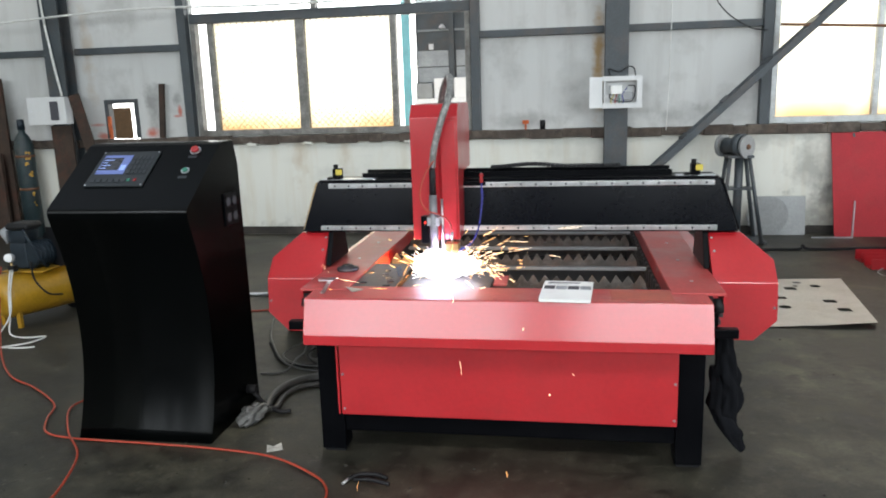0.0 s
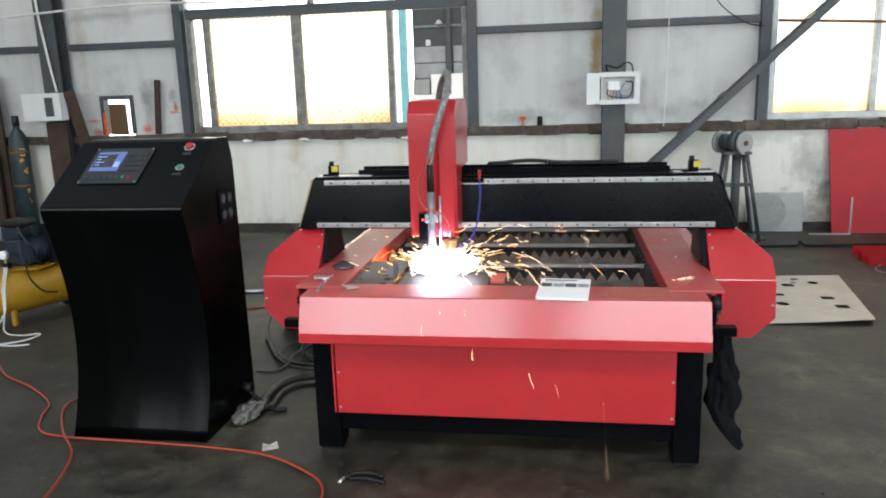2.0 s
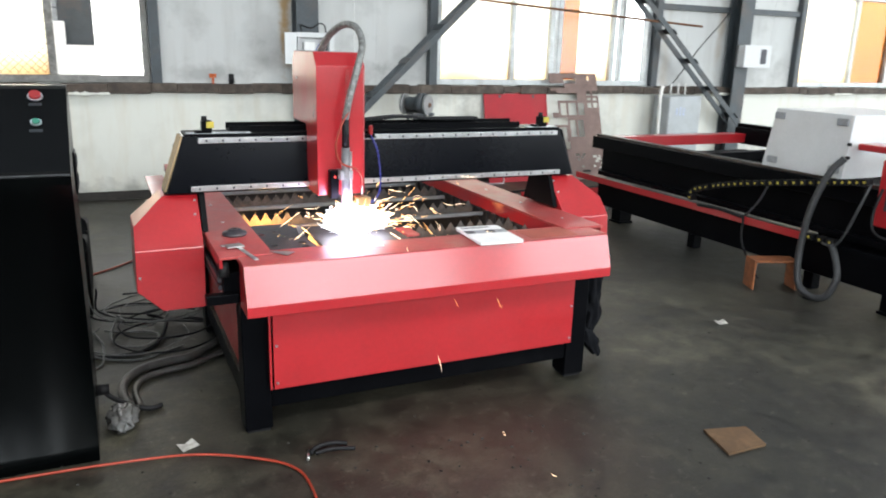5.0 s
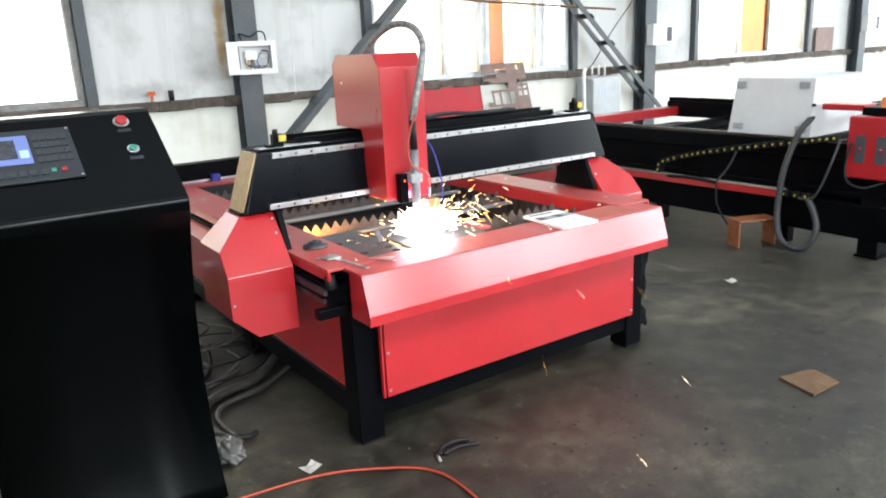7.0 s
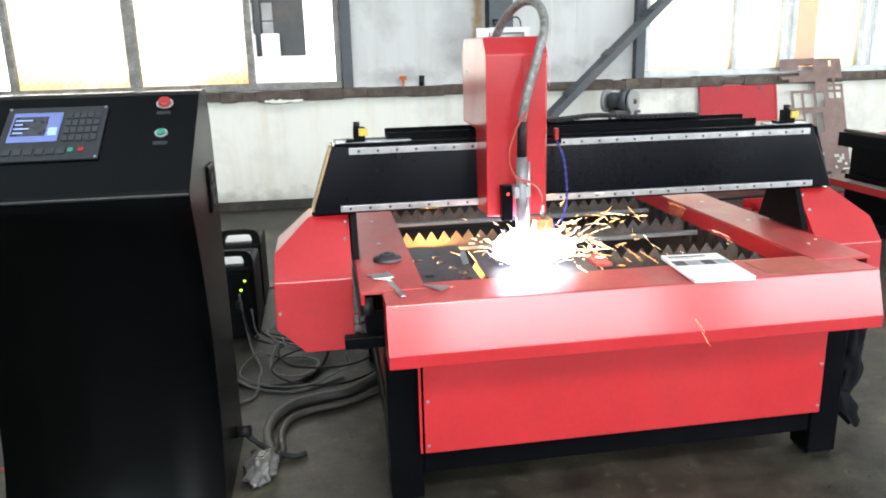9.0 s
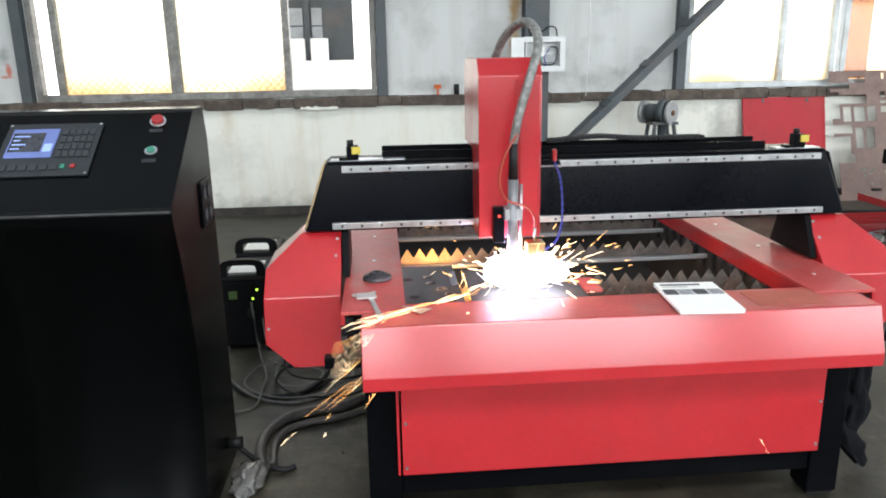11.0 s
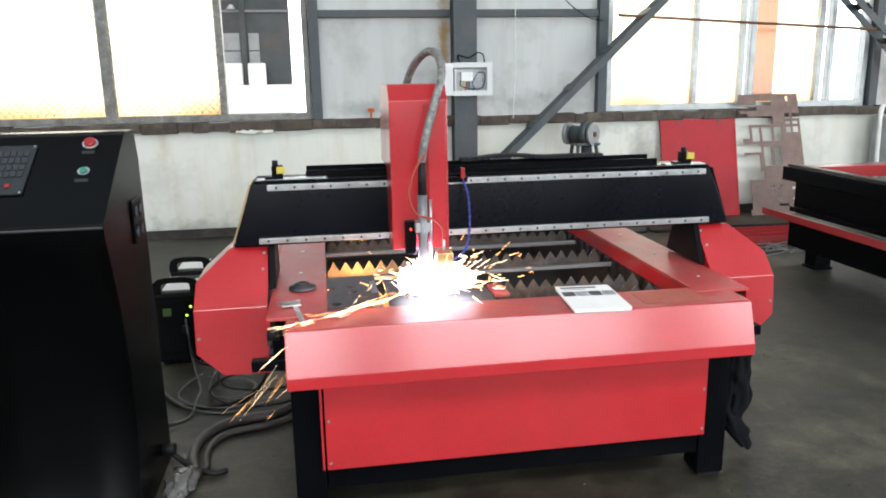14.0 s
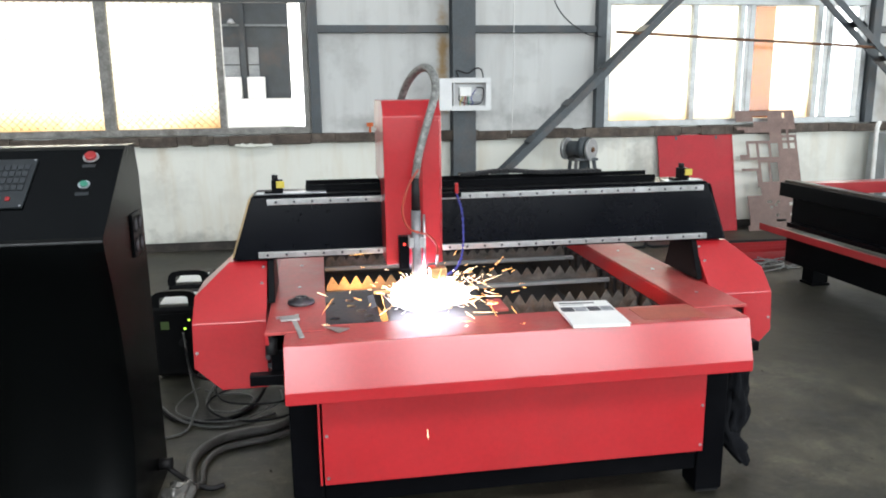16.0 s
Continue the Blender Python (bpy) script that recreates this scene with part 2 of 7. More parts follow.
def plaster_material(name, base, streak, stain, amount, vert=0.12, grime=()):
    """Painted wall with runs of dirt down it. grime: blots of dirt and painted shade, as centre x and z, half width,
    half height, colour, strength.
    """
    m, n, l, b = nt(name)
    co, mp = n.new("ShaderNodeTexCoord"), n.new("ShaderNodeMapping")
    mp.inputs["Scale"].default_value = (1, 1, vert)
    l.new(co.outputs["Object"], mp.inputs["Vector"])
    run, big, fine = (n.new("ShaderNodeTexNoise") for _ in range(3))
    for t, s, v in ((run, 7, mp.outputs["Vector"]), (big, 1.7, co.outputs["Object"]), (fine, 35, co.outputs["Object"])):
        t.inputs["Scale"].default_value, t.inputs["Detail"].default_value, t.inputs["Roughness"].default_value = s, 7, 0.6
        l.new(v, t.inputs["Vector"])
    k = ramp(n, [(0.5, (0, 0, 0)), (0.78, (amount,) * 3)])
    l.new(run.outputs["Fac"], k.inputs["Fac"])
    a = n.new("ShaderNodeMix")
    a.data_type = "RGBA"
    l.new(k.outputs["Color"], a.inputs["Factor"])
    a.inputs["A"].default_value, a.inputs["B"].default_value = (*base, 1), (*streak, 1)
    k2 = ramp(n, [(0.53, (0, 0, 0)), (0.75, (amount,) * 3)])
    l.new(big.outputs["Fac"], k2.inputs["Fac"])
    c = n.new("ShaderNodeMix")
    c.data_type = "RGBA"
    l.new(k2.outputs["Color"], c.inputs["Factor"])
    l.new(a.outputs["Result"], c.inputs["A"])
    c.inputs["B"].default_value = (*stain, 1)
    last = c.outputs["Result"]
    blot = n.new("ShaderNodeTexNoise")
    blot.inputs["Scale"].default_value, blot.inputs["Detail"].default_value, blot.inputs["Roughness"].default_value = 5, 8, 0.6
    l.new(co.outputs["Object"], blot.inputs["Vector"])
    for x, z, w, h, colour, strength in grime:
        g = n.new("ShaderNodeMapping")
        g.inputs["Location"].default_value, g.inputs["Scale"].default_value = (-x / w, 0, -z / h), (1 / w, 0, 1 / h)
        l.new(co.outputs["Object"], g.inputs["Vector"])
        far, fall, cut = n.new("ShaderNodeVectorMath"), n.new("ShaderNodeMath"), n.new("ShaderNodeMapRange")
        far.operation, fall.operation = "LENGTH", "MULTIPLY_ADD"
        l.new(g.outputs["Vector"], far.inputs[0])
        l.new(far.outputs["Value"], fall.inputs[0])
        fall.inputs[1].default_value = -0.38
        l.new(blot.outputs["Fac"], fall.inputs[2])
        cut.inputs["From Min"].default_value, cut.inputs["From Max"].default_value, cut.inputs["To Max"].default_value = 0.16, 0.46, strength
        l.new(fall.outputs["Value"], cut.inputs["Value"])
        mx = n.new("ShaderNodeMix")
        mx.data_type = "RGBA"
        l.new(cut.outputs["Result"], mx.inputs["Factor"])
        l.new(last, mx.inputs["A"])
        mx.inputs["B"].default_value = (*colour, 1)
        last = mx.outputs["Result"]
    l.new(last, b.inputs["Base Color"])
    b.inputs["Roughness"].default_value = 0.75
    bp = n.new("ShaderNodeBump")
    bp.inputs["Strength"].default_value, bp.inputs["Distance"].default_value = 0.15, 0.004
    l.new(fine.outputs["Fac"], bp.inputs["Height"])
    l.new(bp.outputs["Normal"], b.inputs["Normal"])
    return m


GRIME_SHADE, RUN, SPRAY = (0.045, 0.042, 0.038), (0.36, 0.22, 0.08), (0.5, 0.07, 0.02)
FLOOR = floor_material()
# blots near x 3 paint the shade beside the red panel along with grime
PLASTER = plaster_material("dirty_white_plaster", (0.66, 0.66, 0.6), (0.5, 0.4, 0.25), (0.42, 0.4, 0.35), 0.36, 0.12,
                           [(2.95, 0.72, 0.3, 0.4, GRIME_SHADE, 0.41), (3.05, 0.25, 0.4, 0.35, GRIME_SHADE, 0.55), (2.3, 0.1, 0.6, 0.3, GRIME_SHADE, 0.39), (2.4, 1.02, 0.5, 0.12, GRIME_SHADE, 0.28), (-2.3, 0.6, 0.5, 0.35, GRIME_SHADE, 0.17),
                            (-1.2, 0.05, 3.2, 0.2, GRIME_SHADE, 0.44), (-2.75, 0.95, 0.12, 0.5, RUN, 0.33), (-2.2, 1.0, 0.08, 0.35, RUN, 0.28), (0.4, 0.9, 0.5, 0.3, GRIME_SHADE, 0.14), (4.9, 0.6, 0.5, 0.5, GRIME_SHADE, 0.19), (7.6, 0.3, 1.0, 0.4, GRIME_SHADE, 0.28),
                            (-5.2, 0.9, 0.5, 0.5, GRIME_SHADE, 0.39)])
PANEL = plaster_material("grey_white_wall_panel", (0.56, 0.565, 0.55), (0.43, 0.42, 0.4), (0.24, 0.235, 0.22), 0.6, 0.12,
                         [(-0.1, 1.3, 0.5, 0.12, GRIME_SHADE, 0.33), (0.45, 1.75, 0.3, 0.5, GRIME_SHADE, 0.17), (2.1, 1.4, 0.35, 0.3, GRIME_SHADE, 0.25), (1.5, 1.3, 0.5, 0.15, GRIME_SHADE, 0.28), (-4.6, 1.55, 0.16, 0.3, GRIME_SHADE, 0.50), (-4.29, 1.65, 0.06, 0.1, GRIME_SHADE, 0.44),
                          (-4.66, 1.24, 0.13, 0.08, SPRAY, 0.8), (-5.38, 1.36, 0.2, 0.025, SPRAY, 0.6), (-4.26, 1.5, 0.03, 0.08, SPRAY, 0.8), (-4.3, 1.44, 0.09, 0.02, SPRAY, 0.7), (-5.3, 1.22, 0.12, 0.05, SPRAY, 0.7), (0.7, 1.95, 0.09, 0.9, RUN, 0.9), (5.95, 1.6, 0.12, 0.9, RUN, 0.22), (6.9, 2.0, 0.1, 0.7, RUN, 0.33),
                          (-5.4, 2.2, 0.1, 0.9, RUN, 0.39), (7.6, 1.4, 0.6, 0.4, GRIME_SHADE, 0.22)])
SILL = surf("dark_dirty_sill", (0.06, 0.045, 0.035), 0.8, var=0.5, scale=9, bump=0.06, dirt=(0.25, 0.22, 0.18), dirt_amount=0.5)
SKIRTING = surf("black_wall_base", (0.025, 0.022, 0.019), 0.8, var=0.4, scale=6, bump=0.03, dirt=(0.15, 0.12, 0.1), dirt_amount=0.5)
# unseen south wall, kept dark so black paint mirrors little
DIM_WALL = surf("dull_grey_sheet_wall", (0.05, 0.053, 0.056), 0.8, var=0.2, scale=2, bump=0.01)
CEIL = surf("roof_sheet", (0.5, 0.52, 0.53), 0.6, var=0.05, scale=3)


def glass_material(name, clear, stain, low, high, amount, milky=0.0):
    """A pane let through by daylight; its film is yellowed in blotches that thicken towards the sill."""
    m, n, l, b = nt(name)
    n.remove(b)
    out = n["Material Output"]
    co, sp, no = n.new("ShaderNodeTexCoord"), n.new("ShaderNodeSeparateXYZ"), n.new("ShaderNodeTexNoise")
    l.new(co.outputs["Object"], sp.inputs["Vector"])
    l.new(co.outputs["Object"], no.inputs["Vector"])
    no.inputs["Scale"].default_value, no.inputs["Detail"].default_value = 2.2, 5
    mr = n.new("ShaderNodeMapRange")
    mr.inputs["From Min"].default_value, mr.inputs["From Max"].default_value = high, low
    l.new(sp.outputs["Z"], mr.inputs["Value"])
    mul = n.new("ShaderNodeMath")
    mul.operation = "MULTIPLY"
    l.new(mr.outputs["Result"], mul.inputs[0])
    mr2 = n.new("ShaderNodeMapRange")
    mr2.inputs["From Min"].default_value, mr2.inputs["From Max"].default_value = 0.3, 0.6
    mr2.inputs["To Min"].default_value, mr2.inputs["To Max"].default_value = 0.35 * amount, amount
    l.new(no.outputs["Fac"], mr2.inputs["Value"])
    l.new(mr2.outputs["Result"], mul.inputs[1])
    mx = n.new("ShaderNodeMix")
    mx.data_type = "RGBA"
    l.new(mul.outputs["Value"], mx.inputs["Factor"])
    mx.inputs["A"].default_value, mx.inputs["B"].default_value = (*clear, 1), (*stain, 1)
    tr, gl, ms = n.new("ShaderNodeBsdfTransparent"), n.new("ShaderNodeBsdfGlossy"), n.new("ShaderNodeMixShader")
    gl.inputs["Roughness"].default_value = 0.15
    l.new(mx.outputs["Result"], tr.inputs["Color"])
    ms.inputs["Fac"].default_value = 0.06
    tl, mk = n.new("ShaderNodeBsdfTranslucent"), n.new("ShaderNodeMixShader")
    l.new(mx.outputs["Result"], tl.inputs["Color"])
    mk.inputs["Fac"].default_value = milky
    l.new(tr.outputs["BSDF"], mk.inputs[1])
    l.new(tl.outputs["BSDF"], mk.inputs[2])
    l.new(mk.outputs["Shader"], ms.inputs[1])
    l.new(gl.outputs["BSDF"], ms.inputs[2])
    l.new(ms.outputs["Shader"], out.inputs["Surface"])
    return m


FILM = glass_material("yellowed_window_film", (1.0, 0.97, 0.86), (0.7, 0.46, 0.2), 0.0, 0.34, 0.9, 0.7)
AMBER = glass_material("amber_window_film", (0.5, 0.29, 0.06), (0.42, 0.22, 0.035), 0.0, 1.3, 1.0, 0.0)
CLEAR = glass_material("clear_window_glass", (0.96, 0.98, 1.0), (0.9, 0.9, 0.9), 0.0, 0.1, 0.3)


# ---- builders ----
def box(bm, x0, x1, y0, y1, z0, z1, bev=0.0, m=None):
    vs = [bm.verts.new((x, y, z)) for x in (x0, x1) for y in (y0, y1) for z in (z0, z1)]
    fs = [bm.faces.new([vs[i] for i in q]) for q in ((0, 1, 3, 2), (4, 6, 7, 5), (0, 4, 5, 1), (2, 3, 7, 6), (0, 2, 6, 4), (1, 5, 7, 3))]
    if m is not None:
        for v in vs:
            v.co = m @ v.co
    if bev:
        bmesh.ops.bevel(bm, geom=list({e for f in fs for e in f.edges}), offset=bev, segments=2, affect="EDGES", profile=0.5)
    return vs


def prism(bm, pts, axis, a, b, bev=0.0):
    """Extrudes a closed outline along axis from a to b; pts are the other two coordinates, in order."""
    def at(p, q):
        return {"x": (q, p[0], p[1]), "y": (p[0], q, p[1]), "z": (p[0], p[1], q)}[axis]
    lo, hi = [bm.verts.new(at(p, a)) for p in pts], [bm.verts.new(at(p, b)) for p in pts]
    k = len(pts)
    fs = [bm.faces.new(lo), bm.faces.new(hi[::-1])] + [bm.faces.new((lo[i], hi[i], hi[(i + 1) % k], lo[(i + 1) % k])) for i in range(k)]
    bmesh.ops.recalc_face_normals(bm, faces=fs)
    if bev:
        bmesh.ops.bevel(bm, geom=list({e for f in fs for e in f.edges}), offset=bev, segments=2, affect="EDGES", profile=0.5)


def cyl(bm, p0, p1, r0, r1=None, n=16):
    p0, p1 = Vector(p0), Vector(p1)
    r1 = r0 if r1 is None else r1
    q = (p1 - p0).to_track_quat("Z", "Y").to_matrix()
    lo = [bm.verts.new(p0 + q @ Vector((r0 * math.cos(t), r0 * math.sin(t), 0))) for t in (2 * math.pi * i / n for i in range(n))]
    hi = [bm.verts.new(p1 + q @ Vector((r1 * math.cos(t), r1 * math.sin(t), 0))) for t in (2 * math.pi * i / n for i in range(n))]
    bm.faces.new(lo[::-1]), bm.faces.new(hi)
    for i in range(n):
        f = bm.faces.new((lo[i], lo[(i + 1) % n], hi[(i + 1) % n], hi[i]))
        f.smooth = True


def spline(pts, k=8):
    pts = [Vector(p) for p in pts]
    p = [2 * pts[0] - pts[1], *pts, 2 * pts[-1] - pts[-2]]
    out = []
    for i in range(1, len(p) - 2):
        for s in range(k):
            t = s / k
            out.append(0.5 * (2 * p[i] + (p[i + 1] - p[i - 1]) * t + (2 * p[i - 1] - 5 * p[i] + 4 * p[i + 1] - p[i + 2]) * t * t
                              + (3 * p[i] - p[i - 1] - 3 * p[i + 1] + p[i + 2]) * t ** 3))
    return out + [p[-2]]


def tube(bm, pts, r, n=8, k=8, ribs=0.0):
    pts = spline(pts, k) if k > 1 else [Vector(p) for p in pts]
    rings = []
    side = None
    for i, p in enumerate(pts):
        d = (pts[min(i + 1, len(pts) - 1)] - pts[max(i - 1, 0)]).normalized()
        if side is None:
            side = d.orthogonal().normalized()
        side = (side - d * side.dot(d)).normalized()
        up = d.cross(side)
        rr = r * (1 + (ribs if i % 2 else 0))
        rings.append([bm.verts.new(p + rr * (math.cos(a) * side + math.sin(a) * up)) for a in (2 * math.pi * j / n for j in range(n))])
    for a, b in zip(rings, rings[1:]):
        for j in range(n):
            bm.faces.new((a[j], a[(j + 1) % n], b[(j + 1) % n], b[j])).smooth = True
    bm.faces.new(rings[0][::-1]), bm.faces.new(rings[-1])


def origin(ob):
    v = Vector()
    while ob is not None:
        v += ob.location
        ob = ob.parent
    return v


def part(name, bm, material, parent, label="", kind=""):
    """Links a bmesh, drawn in the world's metres, as one mesh under a thing or part."""
    me = bpy.data.meshes.new(name)
    bmesh.ops.translate(bm, verts=bm.verts[:], vec=-origin(parent))
    bm.to_mesh(me)
    bm.free()
    me.materials.append(material)
    ob = new(name, me)
    ob.parent = parent
    return tagged(ob, label=label, kind=kind)


def solid(name, bm, material, label, category, base=(0, 0, 0), kind="", group=""):
    """A thing of one mesh."""
    me = bpy.data.meshes.new(name)
    bmesh.ops.translate(bm, verts=bm.verts[:], vec=-Vector(base))
    bm.to_mesh(me)
    bm.free()
    me.materials.append(material)
    ob = new(name, me)
    ob.location = base
    return tagged(ob, label, category, group, kind)


def thing(name, base, label, category, group="", kind=""):
    ob = new(name)
    ob.empty_display_size = 0.1
    ob.location = base
    return tagged(ob, label, category, group, kind)


def bx(*a, **k):
    bm = bmesh.new()
    box(bm, *a, **k)
    return bm


def bcyl(*a, **k):
    bm = bmesh.new()
    cyl(bm, *a, **k)
    return bm


def btube(*a, **k):
    bm = bmesh.new()
    tube(bm, *a, **k)
    return bm


def bprism(*a, **k):
    bm = bmesh.new()
    prism(bm, *a, **k)
    return bm


# ---- the hall ----
WY = 8.25            # inner face of the long wall
HALL = (-9.0, 17.0, -6.0, 6.0)   # x0, x1, y of the wall behind, roof height
WINDOWS = [(-4.02, -0.7), (2.5, 5.66), (8.45, 11.6)]
# added openings, never in view, that light the room from behind
SOUTH = [(-8.5, -4.8), (-4.2, -0.5), (0.5, 4.2), (5.5, 9.2)]
DOORWAY = (10.0, 15.6, 4.6)      # x0, x1, height of the open gate in the wall behind
SILL_Z, HEAD_Z, TOP_Z = 1.2, 2.5, 3.15


def hall():
    x0, x1, ys, top = HALL
    bm = bmesh.new()
    box(bm, x0 - 0.3, x1 + 0.3, ys - 0.3, WY + 0.3, -0.2, 0.0)
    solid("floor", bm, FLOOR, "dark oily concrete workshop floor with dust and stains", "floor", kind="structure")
    # long wall: masonry dado, then sheet panels round the windows
    bm = bmesh.new()
    box(bm, x0, x1, WY - 0.06, WY + 0.2, 0.0, 1.1)
    dado = solid("wall_north", bm, PLASTER, "dirty white plastered low wall with rust runs", "wall", kind="structure")
    part("wall_base", bx(x0, x1, WY - 0.075, WY - 0.061, 0.0, 0.09), SKIRTING, dado, "black scuffed wall base")
    bm = bmesh.new()
    spans = [x0] + [v for w in WINDOWS for v in w] + [x1]
    for a, b in zip(spans[::2], spans[1::2]):
        if a == x0:      # a small hatch in the first bay
            box(bm, a, -5.22, WY, WY + 0.08, 1.12, TOP_Z), box(bm, -4.82, b, WY, WY + 0.08, 1.12, TOP_Z)
            box(bm, -5.22, -4.82, WY, WY + 0.08, 1.64, TOP_Z)
        else:
            box(bm, a, b, WY, WY + 0.08, 1.12, TOP_Z)
    for a, b in WINDOWS:
        box(bm, a, b, WY + 0.002, WY + 0.078, 1.12, SILL_Z - 0.0105)
    box(bm, x0, x1, WY, WY + 0.08, TOP_Z, top)
    up = solid("wall_panel", bm, PANEL, "grey white sheet wall panels with dirty streaks", "wall", kind="structure")
    seams = bmesh.new()
    for x in (-7.4, 0.2, 1.75, 6.3, 7.9, 12.4, 14.5):
        box(seams, x, x + 0.005, WY - 0.003, WY - 0.001, 1.19, TOP_Z)
    part("panel_seam", seams, PANEL, up)
    bm = bmesh.new()
    rng = random.Random(4)
    x = x0
    while x < x1:      # broken, uneven mortar along the top of the low wall
        w = rng.uniform(0.05, 0.45)
        box(bm, x, min(x + w, x1), WY - 0.115 - rng.uniform(0, 0.012), WY - 0.001, 1.1 - rng.uniform(0, 0.018), 1.188 + rng.uniform(-0.012, 0.006), bev=0.008)
        x += w
    solid("sill", bm, SILL, "dark rough mortar sill along the low wall", "sill", kind="structure")
    bm = bmesh.new()
    x = x0
    while x < x1:
        w = rng.uniform(0.06, 0.4)
        if rng.random() < 0.1:      # a ragged flake, torn along its upper and lower edges
            k = max(3, int(w / 0.035))
            up = [(x + w * i / k, 1.1 + rng.uniform(-0.008, 0.014) * (0 < i < k)) for i in range(k + 1)]
            down = [(x + w * i / k, 1.085 - rng.uniform(0.0, 0.02)) for i in range(k, -1, -1)]
            prism(bm, up + down, "y", WY - 0.145 - rng.uniform(0, 0.006), WY - 0.055)
        x += w
    solid("trim", bm, PLASTER, "chipped white plaster edge under the sill", "trim", kind="structure")
    # plain walls that close the hall
    solid("wall_west", bx(x0 - 0.2, x0, ys, WY + 0.2, 0, top), PLASTER, "plain white end wall", "wall", kind="structure")
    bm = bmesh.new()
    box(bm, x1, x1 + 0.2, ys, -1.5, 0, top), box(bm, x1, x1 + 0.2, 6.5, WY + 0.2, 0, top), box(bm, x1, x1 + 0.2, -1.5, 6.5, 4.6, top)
    solid("wall_east", bm, PLASTER, "plain white end wall, unseen, with an added gateway opening", "wall", kind="structure")
    # gateway is added out of view; its lamp brightens the floor's right side
    skylight_lamp("added_end_fill", 7.9, 4.5, 700, (x1 + 0.08, 2.5, 2.3), (x1 - 5, 2.5, 2.3))
    bm = bmesh.new()
    d0, d1, dz = DOORWAY
    box(bm, x0, d0, ys - 0.2, ys, 0, 2.3), box(bm, x0, d0, ys - 0.2, ys, 4.7, top)
    box(bm, d0, d1, ys - 0.2, ys, dz, top), box(bm, d1, x1, ys - 0.2, ys, 0, top)
    spans = [x0] + [v for w in SOUTH for v in w] + [d0]
    for a, b in zip(spans[::2], spans[1::2]):
        box(bm, a, b, ys - 0.2, ys, 2.3, 4.7)
    solid("wall_south", bm, DIM_WALL, "unseen dull grey wall with added window openings and an inferred gateway", "wall", kind="structure")
    bm = bmesh.new()
    ys_cuts = [ys - 0.2, -3.6, -0.9, 3.1, 4.3, 5.6, 6.4, WY + 0.2]
    for a, b in zip(ys_cuts[::2], ys_cuts[1::2]):
        box(bm, x0 - 0.2, x1 + 0.2, a, b, top, top + 0.1)
    solid("ceiling", bm, CEIL, "plain sheet roof, unseen, with assumed rooflight strips", "ceiling", kind="structure")
    # strips are assumed, out of view; their lamps fill from above
    for a, b in zip(ys_cuts[1::2], ys_cuts[2::2]):
        skylight_lamp("rooflight", 20, b - a, 130 * (b - a) if a < 0 else 70, (3, (a + b) / 2, top + 0.04), (3, (a + b) / 2, 0))
    # fill lamps in the added south openings
    for a, b in SOUTH:
        skylight_lamp("added_south_fill", b - a, 2.35, 290, ((a + b) / 2, ys - 0.05, 3.5), ((a + b) / 2, ys + 5, 2.6))
    skylight_lamp("gateway_daylight", d1 - d0, dz - 0.05, 800, ((d0 + d1) / 2, ys - 0.05, dz / 2), ((d0 + d1) / 2, ys + 5, dz / 2))


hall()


def bar(name, x0, x1, y0, y1, z0, z1, label, category="beam", mat=None):
    return solid(name, bx(x0, x1, y0, y1, z0, z1, bev=0.004), mat or GREY_STEEL, label, category, kind="structure")


def column(xc, y_face=7.98, w=0.24):
    bm = bmesh.new()
    h = HALL[3]
    box(bm, xc - w / 2, xc + w / 2, y_face, y_face + 0.014, 0, h)
    box(bm, xc - w / 2, xc + w / 2, WY - 0.075, WY - 0.063, 0, h)
    box(bm, xc - 0.006, xc + 0.006, y_face + 0.014, WY - 0.075, 0, h)
    solid("column", bm, GREY_STEEL, "dark grey painted steel column against the wall", "column", kind="structure")


for xc in (-5.66, 0.885, 7.1, 13.2):
    column(xc)
GIRT_SPANS = [(-9.0, -5.8), (-5.52, -4.14), (-0.6, 0.76), (1.01, 2.38), (5.78, 6.98), (7.22, 8.35), (11.7, 13.0)]
for a, b in GIRT_SPANS:
    bar("girt", a, b, WY - 0.07, WY - 0.012, 2.2, 2.275, "dark grey steel girt across the wall panels")
for x in (-4.09, -0.64, 2.43, 5.72, 8.4, 11.66):
    bar("stud", x - 0.05, x + 0.05, WY - 0.1, WY + 0.07, 1.19, 4.2, "dark steel post beside the window")


